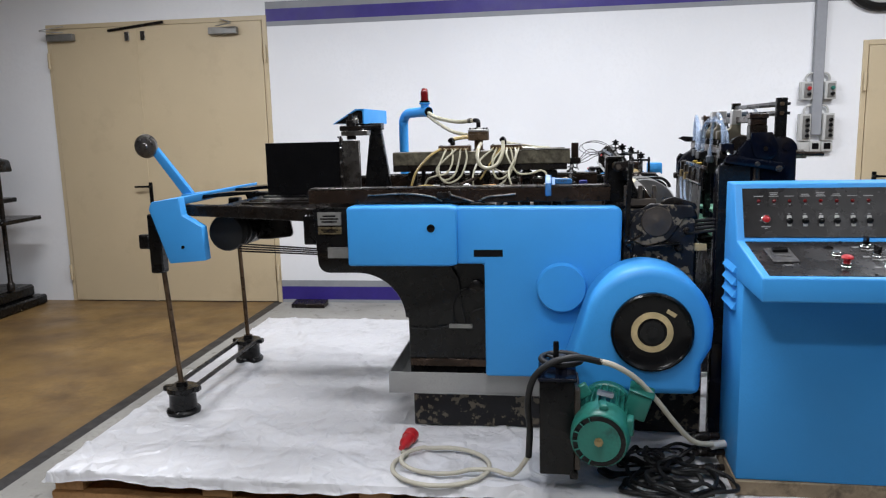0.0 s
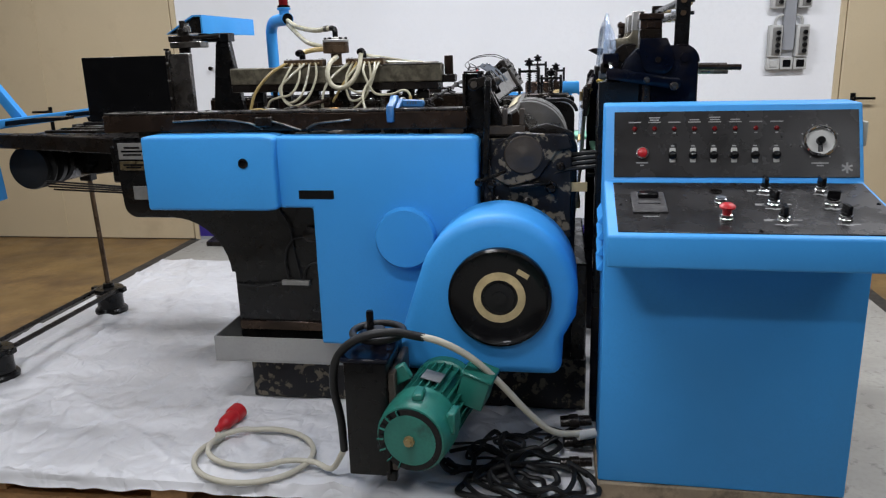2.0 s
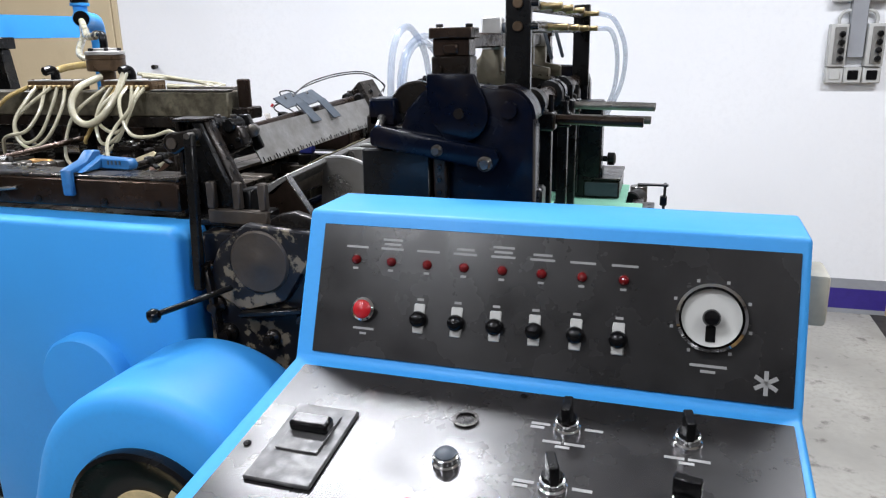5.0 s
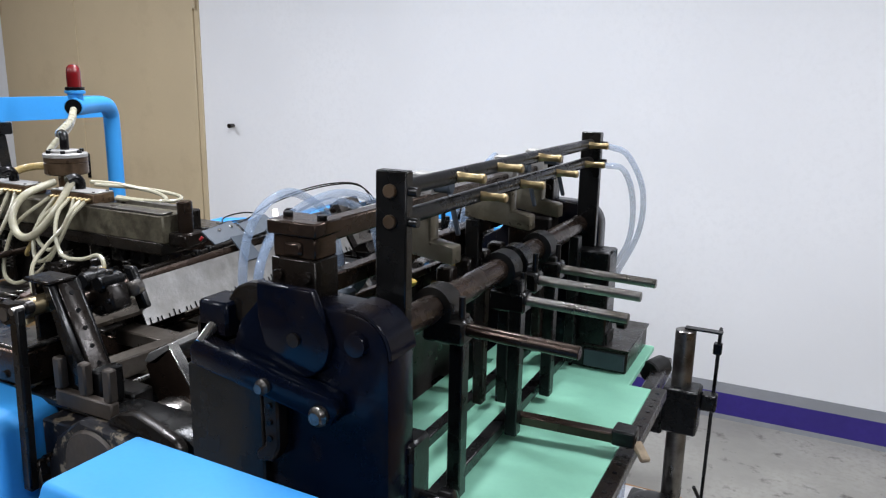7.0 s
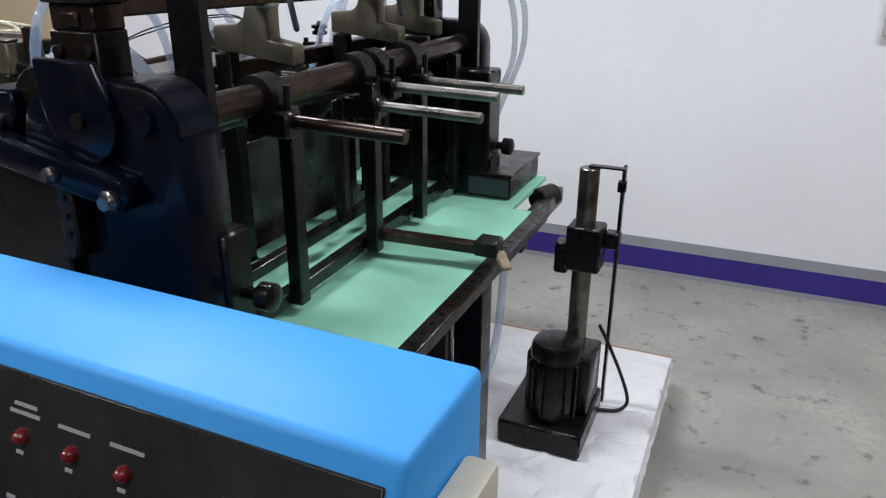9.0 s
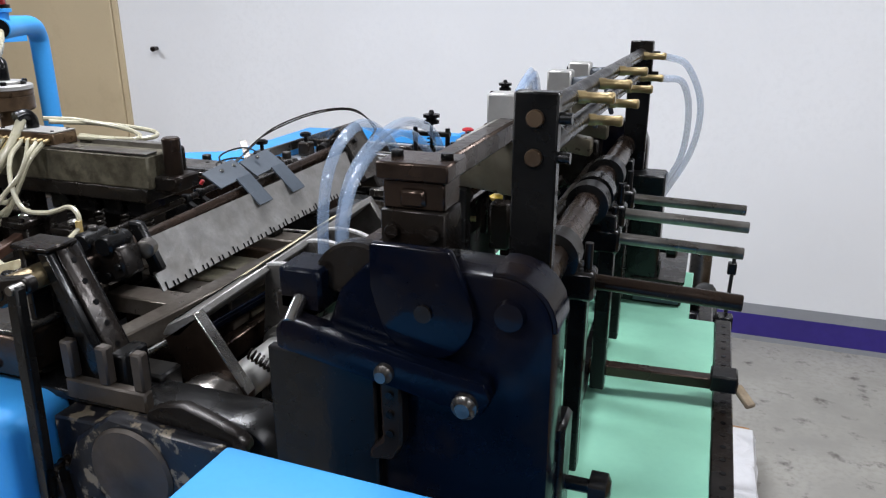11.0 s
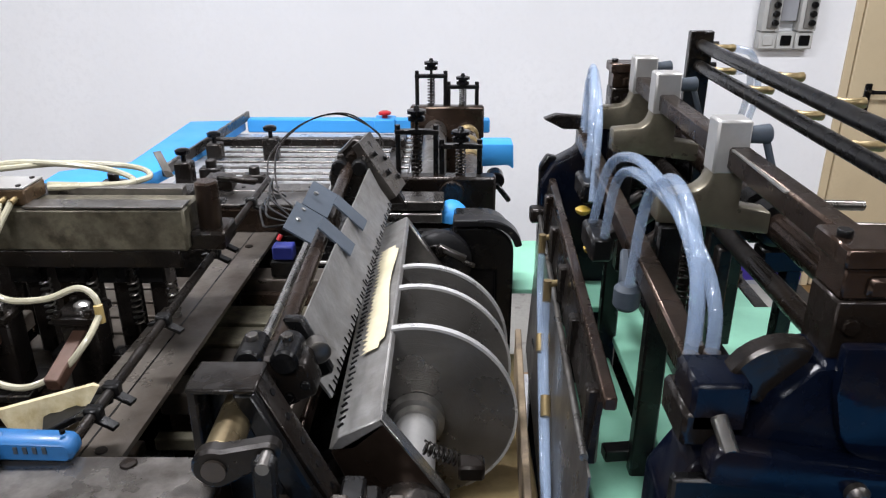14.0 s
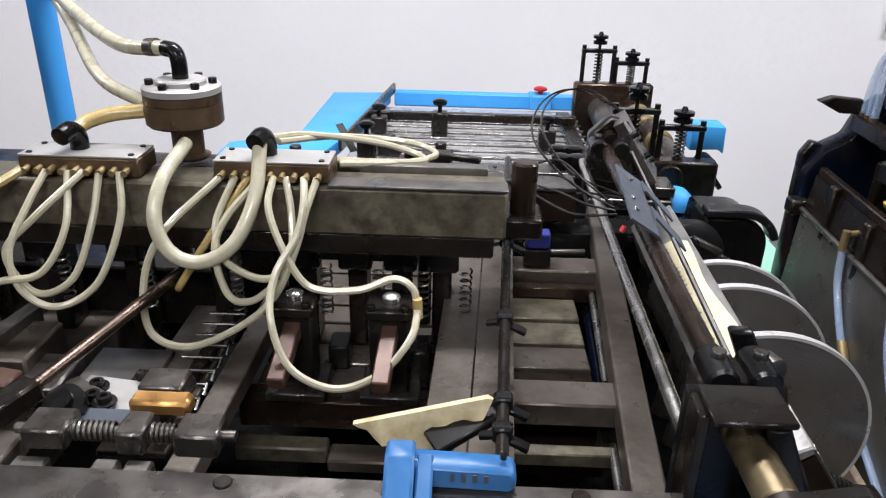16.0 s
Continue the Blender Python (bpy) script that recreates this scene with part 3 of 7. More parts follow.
# ---- printing press ----
YN, YF2 = 3.58, 4.53
press = thing("printing_press", (0.2, 4.05, TOP), "old printing press with blue covers and oily black iron frame", "printing press")
part("base", box(B(), -0.29, 1.012, 3.66, 4.46, TOP, 0.37, 0.006), WORN, press, "chipped black base")
part("lower_frame", box(B(), 0.70, 1.008, 3.64, 4.40, 0.372, 0.74, 0.006), BLACK, press, "black lower side frame")
tray = part("drip_tray", box(B(), -0.385, 0.68, 3.56, 4.6, 0.355, 0.362, 0), TRAY, press, "grey sheet-metal drip tray")
for a in ((-0.385, 0.68, 3.56, 3.566), (-0.385, 0.68, 4.594, 4.6), (-0.385, -0.379, 3.567, 4.593), (0.674, 0.68, 3.567, 4.593)):
    part("tray_wall", box(B(), *a, 0.3625, 0.455, 0.001), TRAY, tray)
OUT = [(-0.29, 0.40), (-0.292, 0.70)] + arc(-0.52, 0.69, 0.215, 2, 88, 10) + [(-0.63, 0.905)] + arc(-0.655, 0.955, 0.05, -90, -178, 5) + \
      [(-0.72, 1.20), (0.62, 1.20), (0.655, 1.205)] + [(0.90, 1.205)] + arc(0.905, 1.145, 0.06, 88, 0, 6) + [(0.955, 0.40)]
fa = part("side_frame", prism(B(), OUT, 3.60, 3.67, "y", 0.006, 2), BLACK, press, "cast side frame in black paint")
part("end_plate", prism(B(), [(0.655, 0.86), (0.655, 1.19), (0.90, 1.195), (0.945, 1.14), (0.945, 0.86)], 3.556, 3.602, "y", 0.003), WORN, press, "frame end in chipped black paint")
fb = part("side_frame", prism(B(), OUT, 4.45, YF2, "y", 0.006, 2), BLACK, press)
for y0, y1 in ((3.572, 3.65), (4.44, YF2)):
    tr = part("top_rail", box(B(), -0.727, 0.60, y0, y1, 1.225, 1.286, 0.004), BROWN, press, "oily brown steel top rail")
    part("rail_cap", box(B(), -0.72, 0.60, y0 + 0.002, y1 - 0.002, 1.2865, 1.294, 0.002), DARKSTEEL, press)
part("inner_block", box(B(), -0.27, 0.90, 3.70, 4.42, 0.40, 0.95, 0.01), BLACK, press)
for k, x in enumerate((-0.62, -0.35, -0.08, 0.18, 0.34, 0.50)):
    bolt_bm = B()
    bolt(bolt_bm, (x, 3.635, 1.294), (0, 0, 1), 0.009, 0.002)
    part("bolt", bolt_bm, IRON, press)
# the inside of the bed
for x0, x1, z0, z1, m in ((-0.66, -0.52, 1.10, 1.22, BEDSTEEL), (-0.28, -0.16, 1.06, 1.16, BEDSTEEL)):
    part("cross_beam", box(B(), x0, x1, 3.681, 4.439, z0, z1, 0.003), m, press)
part("bed_floor", box(B(), 0.40, 0.60, 3.96, 4.44, 1.03, 1.075, 0.003), BROWN, press)
wp = part("wide_plate", slab(B(), (0.347, 3.70, 1.228), (0.448, 3.70, 1.228), (0.482, 4.45, 1.228), (0.379, 4.45, 1.228), 0.008), BEDSTEEL, press, "wide oily steel plate")
part("groove", slab(B(), (0.396, 3.70, 1.2357), (0.3985, 3.70, 1.2357), (0.433, 4.45, 1.2357), (0.4305, 4.45, 1.2357), 0.0008), BLACK, wp)
part("plate_step", slab(B(), (0.345, 3.70, 1.19), (0.352, 3.70, 1.19), (0.384, 4.45, 1.19), (0.377, 4.45, 1.19), 0.036), BROWN, press)
for x, y in ((0.42, 3.73), (0.372, 3.73), (0.44, 4.36)):
    bw = B()
    bolt(bw, (x, y, 1.236), (0, 0, 1), 0.008, 0.002)
    part("bolt", bw, IRON, press)
part("long_bar", beam(B(), (0.590, 3.70, 1.195), (0.667, 4.60, 1.195), 0.038, 0.04, 0.003), BEDSTEEL, press, "long oily steel bar")
part("tie_bar", box(B(), 0.42, 0.598, 3.90, 3.955, 1.165, 1.20, 0.003), BEDSTEEL, press)
part("tie_bar", box(B(), 0.42, 0.592, 3.865, 3.885, 1.13, 1.15, 0.002), GREYBAR, press)
part("tie_bar", box(B(), 0.44, 0.628, 4.283, 4.341, 1.165, 1.20, 0.003), BEDSTEEL, press)
part("tie_bar", box(B(), 0.44, 0.628, 4.262, 4.282, 1.15, 1.178, 0.002), BROWN, press)
for y0, y1, z1, m in ((4.19, 4.26, 1.128, GREYBAR), (4.12, 4.185, 1.124, GREYBAR), (4.055, 4.113, 1.122, BEDSTEEL), (3.985, 4.048, 1.118, BROWN), (3.96, 3.98, 1.112, BROWN)):
    part("bed_plate", box(B(), 0.405, 0.584, y0, y1, 1.08, z1 + 0.03, 0.002), m, press)
part("roller", cyl(B(), (0.594, 3.96, 1.125), (0.614, 4.28, 1.125), 0.010, n=18), NAVY, press)
part("rod", cyl(B(), (0.596, 4.0, 1.165), (0.616, 4.29, 1.165), 0.006, n=12), BRIGHT, press)
part("rod", cyl(B(), (0.575, 3.69, 1.145), (0.588, 3.89, 1.145), 0.006, n=12), BRIGHT, press)
for y in (4.36, 4.40):
    part("guide_rod", cyl(B(), (0.50, y, 1.18), (0.62, y + 0.01, 1.18), 0.006, n=12), STEEL, press)
part("deck", box(B(), 0.10, 0.35, 3.985, 4.42, 1.09, 1.135, 0.003), BROWN, press)
for k in range(7):
    y = 3.99 + k * 0.06
    part("slat", box(B(), 0.105, 0.349, y, y + 0.052, 1.1355, 1.150, 0.002), BEDSTEEL, press)
part("front_beam", box(B(), 0.09, 0.375, 3.945, 3.984, 1.11, 1.156, 0.003), BROWN, press)
for x in (0.12, 0.17, 0.225, 0.285, 0.34):
    bw = B()
    bolt(bw, (x, 3.963, 1.156), (0, 0, 1), 0.006, 0.003)
    part("bolt", bw, IRON, press)
part("ledge", box(B(), 0.09, 0.215, 3.915, 3.944, 1.075, 1.10, 0.003), GREYBAR, press)
part("ledge", box(B(), 0.216, 0.37, 3.905, 3.944, 1.07, 1.09, 0.003), BEDSTEEL, press)
for x in (0.20, 0.325):
    part("block", box(B(), x, x + 0.03, 4.03, 4.075, 1.151, 1.19, 0.003), BLACK, press)
    part("foot_plate", box(B(), x - 0.06, x - 0.005, 4.02, 4.05, 1.151, 1.158, 0.002), STEEL, press)
part("valve_socket", box(B(), 0.318, 0.348, 3.985, 4.015, 1.151, 1.215, 0.003), IRON, press)
for x in (0.145, 0.272):
    part("arm", beam(B(), (x + 0.022, 3.868, 1.236), (x + 0.026, 3.967, 1.266), 0.022, 0.020, 0.002), RUSTARM, press, "reddish brown square arm")
    x += 0.02
    st = box(B(), x - 0.022, x + 0.03, 3.955, 4.0, 1.16, 1.290, 0.003)
    box(st, x - 0.027, x + 0.035, 3.945, 4.008, 1.284, 1.299, 0.003)
    for dx, dy in ((-0.018, -0.025), (0.025, -0.025), (-0.018, 0.025), (0.025, 0.025)):
        bolt(st, (x + dx, 3.976 + dy, 1.299), (0, 0, 1), 0.006, 0.006)
    part("valve_stand", st, IRON, press)
    part("stand_foot", box(B(), x - 0.035, x + 0.045, 3.94, 4.02, 1.157, 1.17, 0.002), DARKSTEEL, press)
    part("valve_cap", lathe(B(), [(0.012, 0), (0.012, 0.006), (0.008, 0.009), (0, 0.01)], (x + 0.006, 3.976, 1.299), (0, 0, 1), 14), BRIGHT, press)
# needle comb and slides near the left end of the bed
part("plate", box(B(), -0.02, 0.06, 3.78, 4.12, 1.19, 1.20, 0.002), BEDSTEEL, press)
part("plate", box(B(), -0.10, 0.0, 3.82, 3.98, 1.20, 1.208, 0.002), STEEL, press)
for k in range(8):
    y = 3.86 + 0.03 * k
    part("pin", cyl(B(), (0.02, y, 1.215), (0.073, y + 0.004, 1.213), 0.0025, n=8), CHROME, press)
    part("pin_hook", cyl(B(), (0.073, y + 0.004, 1.215), (0.073, y - 0.012, 1.208), 0.0022, n=8), CHROME, press)
part("comb_bar", beam(B(), (0.04, 3.80, 1.206), (0.05, 4.12, 1.206), 0.02, 0.012, 0.002), IRON, press)
part("rail_bar", beam(B(), (0.086, 3.70, 1.19), (0.098, 4.15, 1.19), 0.034, 0.03, 0.002), BEDSTEEL, press)
for x0, x1, z0 in ((-0.045, 0.0, 1.265), (0.108, 0.152, 1.262), (0.05, 0.078, 1.262)):
    part("slide_block", box(B(), x0, x1, 3.70, 3.74, z0, 1.29, 0.003), DARKSTEEL, press)
part("silver_plate", slab(B(), (-0.05, 3.785, 1.250), (0.03, 3.775, 1.250), (0.025, 3.835, 1.250), (-0.045, 3.845, 1.250), 0.006), MILLED, press, "bright steel slide plate")
for x, y, z in ((-0.025, 3.82, 1.256), (-0.015, 3.79, 1.262), (0.0, 3.785, 1.262)):
    bw = lathe(B(), [(0.013, 0), (0.013, 0.003), (0.008, 0.0035), (0.008, 0.010), (0.004, 0.010), (0.004, 0.007), (0, 0.007)], (x, y, z), (0, 0, 1), 14)
    part("washer_bolt", bw, BLACK, press)
part("arm_plate", beam(B(), (-0.06, 3.83, 1.258), (0.0, 3.785, 1.266), 0.018, 0.006, 0.002), STEEL, press)
part("clamp_plate", box(B(), 0.0, 0.075, 3.815, 3.86, 1.238, 1.252, 0.003), IRON, press)
part("spring", spring(B(), (0.015, 3.84, 1.262), (0.045, 3.832, 1.262), 0.006, 0.0016, 6), IRON, press)
for x0, x1 in ((0.03, 0.056), (0.062, 0.09), (-0.05, -0.015)):
    part("rail_clamp", box(B(), x0, x1, 3.664, 3.698, 1.235, 1.262, 0.003), STEEL, press)
part("slide_rod", cyl(B(), (-0.06, 3.722, 1.275), (0.165, 3.722, 1.275), 0.006, n=12), STEEL, press)
part("spring", spring(B(), (0.0, 3.722, 1.275), (0.045, 3.722, 1.275), 0.0095, 0.002, 8), STEEL, press)
part("spring", spring(B(), (0.075, 3.722, 1.275), (0.106, 3.722, 1.275), 0.0095, 0.002, 6), STEEL, press)
part("wedge_block", box(B(), 0.04, 0.105, 3.755, 3.78, 1.268, 1.288, 0.005), COPPER, press, "copper-coloured block")
part("slide_plate", box(B(), -0.015, 0.066, 3.746, 3.772, 1.25, 1.266, 0.002), SLATE, press)
part("slide_plate", box(B(), 0.03, 0.08, 3.80, 3.84, 1.255, 1.275, 0.003), DARKSTEEL, press)
part("side_plate", box(B(), -0.16, -0.06, 3.655, 3.735, 1.235, 1.262, 0.003), BEDSTEEL, press)
part("side_plate", box(B(), -0.30, -0.17, 3.66, 3.76, 1.22, 1.25, 0.003), GREYBAR, press)
part("side_block", box(B(), -0.36, -0.31, 3.67, 3.80, 1.23, 1.272, 0.004), IRON, press)
part("side_arm", beam(B(), (-0.34, 3.88, 1.24), (-0.15, 3.86, 1.225), 0.035, 0.025, 0.003), RUSTARM, press)
part("side_plate", box(B(), -0.22, -0.11, 3.87, 3.95, 1.195, 1.215, 0.003), STEEL, press)
part("hub", lathe(B(), [(0.022, 0), (0.022, 0.012), (0.012, 0.014), (0.012, 0.022), (0, 0.022)], (-0.03, 3.765, 1.27), (0, -0.6, 1), 18), BLACK, press)
part("cable_loop", tube(B(), [(-0.30, 3.80, 1.27), (-0.22, 3.79, 1.285), (-0.15, 3.78, 1.27), (-0.12, 3.77, 1.25)], 0.004, 8), HOSEY, press)
part("silver_clip", box(B(), -0.20, -0.165, 3.80, 3.83, 1.27, 1.285, 0.002), MILLED, press)
part("lever_rod", cyl(B(), (-0.08, 3.76, 1.28), (0.01, 4.02, 1.31), 0.008, n=12), BROWN, press)
part("lever_end", beam(B(), (-0.095, 3.73, 1.277), (-0.07, 3.78, 1.284), 0.026, 0.026, 0.003), IRON, press)
for k in range(7):
    x = -0.60 + 0.062 * k
    part("gripper_finger", beam(B(), (x, 3.75 + 0.02 * (k % 2), 1.25), (x + 0.02, 4.02, 1.235), 0.022, 0.03, 0.003), DARKSTEEL if k % 3 else STEEL, press)
part("cross_beam", box(B(), -0.50, -0.16, 3.90, 4.0, 1.15, 1.235, 0.004), BEDSTEEL, press)
part("cross_beam", box(B(), -0.66, 0.0, 4.16, 4.30, 1.14, 1.24, 0.004), IRON, press)

# ---- blue covers ----
cov = [(-0.055, 0.967), (0.066, 0.967), (0.066, 0.466), (0.63, 0.466), (0.643, 1.19), (0.625, 1.207), (-0.055, 1.213)]
cv = part("side_cover", prism(B(), cov, 3.492, 3.602, "y", 0.012, 3), BLUE, press, "bright blue sheet-metal side cover")
cv2 = part("side_cover", prism(B(), [(-0.525, 0.962), (-0.085, 0.962), (-0.045, 0.968), (-0.045, 1.212), (-0.085, 1.22), (-0.525, 1.22)], 3.46, 3.604, "y", 0.012, 3), BLUE, press)
part("boss", lathe(B(), [(0.106, -0.01), (0.105, 0.026), (0.098, 0.035), (0, 0.036)], (0.394, 3.492, 0.869), (0, -1, 0), 48), BLUE, cv, "round raised blue boss")
part("slot", box(B(), 0.022, 0.146, 3.4895, 3.4975, 1.0, 1.030, 0.001), PLASTIC, cv, "black slot")
part("plug", lathe(B(), [(0.017, 0), (0.017, 0.004), (0.01, 0.006), (0.01, 0.003), (0, 0.003)], (-0.156, 3.46, 1.128), (0, -1, 0), 20), PLASTIC, cv2)
gp = arc(0.722, 0.760, 0.245, 157, 0, 24) + [(0.962, 0.69), (0.925, 0.62), (0.92, 0.497), (0.375, 0.497)]
gd = part("belt_guard", prism(B(), gp, 3.218, 3.492, "y", 0.035, 4), BLUE, press, "rounded blue belt guard")
wh = part("handwheel", lathe(B(), [(0.03, -0.01), (0.152, -0.008), (0.157, 0.004), (0.155, 0.016), (0.147, 0.020), (0.138, 0.012), (0.095, 0.003), (0.05, 0.006), (0.0, 0.006)], (0.732, 3.214, 0.755), (0, -1, 0), 56), PLASTIC, press, "glossy black disc handwheel")
part("ring", lathe(B(), [(0.056, 0.004), (0.056, 0.012), (0.079, 0.010), (0.079, 0.003)], (0.732, 3.214, 0.755), (0, -1, 0), 48), CREAMRING, wh, "cream enamel ring")
part("hub", lathe(B(), [(0.045, 0.004), (0.045, 0.012), (0.022, 0.014), (0.022, 0.022), (0.010, 0.024), (0, 0.022)], (0.732, 3.214, 0.755), (0, -1, 0), 32), RUBBER, wh)
part("label", beam(B(), (0.786, 3.206, 0.840), (0.819, 3.206, 0.820), 0.002, 0.016, 0.0004), CREAMRING, wh, "small torn cream label")
cable = tube(B(), [(-0.10, 3.597, 0.95), (-0.06, 3.59, 0.88), (-0.05, 3.595, 0.78), (-0.03, 3.59, 0.68)], 0.0035)
tube(cable, [(0.03, 3.597, 0.84), (-0.05, 3.585, 0.83), (-0.085, 3.59, 0.76), (-0.08, 3.59, 0.68)], 0.0035)
tube(cable, [(0.05, 3.597, 0.75), (0.0, 3.585, 0.73), (-0.02, 3.59, 0.68)], 0.0035)
tube(cable, [(-0.285, 3.597, 0.655), (-0.2, 3.585, 0.65), (-0.11, 3.59, 0.665)], 0.003)
part("wiring", cable, RUBBER, press)
part("terminal_strip", box(B(), -0.105, 0.0, 3.583, 3.6, 0.657, 0.674, 0.001), LABELGREY, press)
part("knob", lathe(B(), [(0.012, 0), (0.028, 0.01), (0.028, 0.02), (0.015, 0.026), (0, 0.026)], (0.02, 3.60, 0.85), (0, -1, 0), 18), IRON, press)
part("rust_band", box(B(), -0.288, 0.064, 3.592, 3.602, 0.475, 0.51, 0.002), BROWN, press)
part("name_plate", box(B(), -0.695, -0.585, 3.592, 3.602, 1.125, 1.185, 0.001), LABELGREY, press, "worn metal name plate")
part("name_plate", box(B(), -0.695, -0.585, 3.592, 3.602, 1.085, 1.118, 0.001), OLDBRASS, press)
for z, half in ((1.168, 0.03), (1.155, 0.042), (1.142, 0.036), (1.105, 0.04), (1.096, 0.03)):
    part("lettering", box(B(), -0.64 - half, -0.64 + half, 3.5905, 3.5935, z - 0.003, z + 0.003, 0), PLASTIC, press)
part("name_plate", box(B(), -0.655, -0.555, 3.593, 3.602, 0.975, 1.025, 0.001), LABELGREY, press)
for x0, x1, m in ((-0.45, -0.12, 0), (-0.12, 0.02, 1), (0.02, 0.2, 1)):
    pts = [(x0, 3.565, 1.262), ((x0 + x1) / 2, 3.562, 1.268 - 0.012 * m), (x1 - 0.05, 3.562, 1.255), (x1, 3.568, 1.232)] if m == 0 else [(x0, 3.565, 1.26), (x0 + 0.03, 3.56, 1.262), (x1 - 0.06, 3.562, 1.248), (x1, 3.568, 1.228)] if x0 < 0 else [(x0 + 0.02, 3.568, 1.232), (x0 + 0.06, 3.562, 1.25), (x1 - 0.04, 3.562, 1.258), (x1, 3.565, 1.262)]
    part("oil_pipe", tube(B(), pts, 0.004), STEEL, press)
part("oil_distributor", box(B(), -0.14, -0.08, 3.552, 3.573, 1.242, 1.274, 0.003), IRON, press)
bolts(press, IRON, [(x, 3.572, 1.24) for x in (-0.5, -0.3, -0.02, 0.25, 0.42, 0.55)], (0, -1, 0), 0.007, 0.005)

# ---- right end of the frame ----
part("gear_cover", lathe(B(), [(0.064, -0.02), (0.064, 0.012), (0.06, 0.016), (0.02, 0.016), (0.012, 0.02), (0, 0.02)], (0.788, 3.556, 1.140), (0, -1, 0), 40), GEARBROWN, press, "round worn iron cover")
cam_ = prism(B(), [(0.655, 1.08), (0.70, 1.17), (0.76, 1.215), (0.93, 1.205), (0.95, 1.16), (0.90, 1.15), (0.84, 1.06), (0.74, 1.03)], 3.545, 3.57, "y", 0.005)
part("cam_plate", cam_, WORN, press)
for x, z, r in ((0.68, 1.04, 0.018), (0.70, 0.98, 0.02), (0.80, 0.98, 0.016), (0.88, 1.03, 0.02), (0.91, 1.10, 0.014), (0.67, 1.12, 0.012), (0.76, 0.92, 0.015)):
    part("roller", lathe(B(), [(r, -0.01), (r, 0.02), (r * 0.6, 0.025), (r * 0.6, 0.04), (0, 0.041)], (x, 3.566, z), (0, -1, 0), 18), IRON, press)
part("link", beam(B(), (0.67, 3.538, 1.13), (0.69, 3.538, 0.97), 0.012, 0.022, 0.003, (0, -1, 0)), IRON, press)
part("link", beam(B(), (0.74, 3.536, 1.03), (0.88, 3.536, 1.05), 0.012, 0.02, 0.003, (0, -1, 0)), BLACK, press)
part("lever", beam(B(), (0.676, 3.522, 1.392), (0.662, 3.522, 1.08), 0.02, 0.016, 0.003, (0, -1, 0)), BLACK, press)
lv = cyl(B(), (0.725, 3.535, 1.085), (0.66, 3.392, 1.077), 0.006, n=12)
part("lever", lv, BLACK, press)
part("knob", lathe(B(), [(0.004, -0.014), (0.011, -0.009), (0.014, 0), (0.011, 0.009), (0, 0.014)], (0.656, 3.383, 1.076), (-0.4, -0.9, -0.05), 16), PLASTIC, press)
part("label", box(B(), 0.872, 0.998, 3.57, 3.582, 1.012, 1.042, 0.001), CREAMRING, press)
part("wood_block", box(B(), 0.83, 0.93, 3.56, 3.60, 0.985, 1.01, 0.003), RAWWOOD, press)
for k in range(4):
    z = 1.07 + 0.014 * k
    part("belt", tube(B(), [(0.862, 3.575 + 0.012 * k, z - 0.02), (0.88, 3.565 + 0.012 * k, z), (0.93, 3.56 + 0.012 * k, z + 0.018), (1.03, 3.56 + 0.012 * k, z + 0.03)], 0.008, 8), RUBBER, press)
# bracket that carries the swinging plate
brk = prism(B(), [(0.628, 1.404), (0.648, 1.404), (0.692, 1.30), (0.73, 1.225), (0.73, 1.21), (0.70, 1.21), (0.665, 1.30)], 3.598, 3.612, "y", 0.003)
part("bracket", brk, BLACK, press)
part("bracket_back", prism(B(), [(0.580, 1.21), (0.580, 1.403), (0.642, 1.403), (0.715, 1.235), (0.715, 1.21)], 3.649, 3.66, "y", 0.002), BLACK, press)
part("bracket_foot", box(B(), 0.575, 0.735, 3.585, 3.65, 1.196, 1.212, 0.003), BLACK, press)
fc = part("bracket_face", prism(B(), [(0.640, 1.404), (0.650, 1.404), (0.732, 1.225), (0.722, 1.225)], 3.6125, 3.648, "y", 0.002), IRON, press, "slanted flange with bolt holes")
for k in range(6):
    u = 0.10 + 0.16 * k
    c = V((0.650, 3.63, 1.404)).lerp(V((0.732, 3.63, 1.225)), u)
    part("hole", cyl(B(), c, c + V((0.9, 0, 0.41)) * 0.0012, 0.0042, n=10), PLASTIC, fc)
part("bracket_head", box(B(), 0.586, 0.652, 3.596, 3.648, 1.4045, 1.411, 0.002), IRON, press)
part("bracket_wall", box(B(), 0.580, 0.590, 3.6125, 3.646, 1.21, 1.404, 0.002), IRON, press)
part("bearing", cyl(B(), (0.626, 3.649, 1.371), (0.628, 3.549, 1.371), 0.0165, n=24, bev=0.003), OLDBRASS, press, "dull brass bearing end")
part("crank", prism(B(), arc(0.628, 1.371, 0.021, 70, 290, 12) + arc(0.676, 1.388, 0.011, -70, 90, 8), 3.532, 3.548, "y", 0.003), IRON, press)
part("crank_hub", cyl(B(), (0.628, 3.532, 1.371), (0.628, 3.529, 1.371), 0.011, n=18), GEARBROWN, press)
part("crank_pin", cyl(B(), (0.676, 3.532, 1.388), (0.676, 3.512, 1.388), 0.006, n=14), STEEL, press)
part("window_base", box(B(), 0.656, 0.79, 3.583, 3.60, 1.202, 1.232, 0.003), GEARBROWN, press, "brown cast frame with two openings")
for x in (0.656, 0.715, 0.772):
    part("window_post", box(B(), x, x + 0.018, 3.583, 3.60, 1.2325, 1.288, 0.003), GEARBROWN, press)
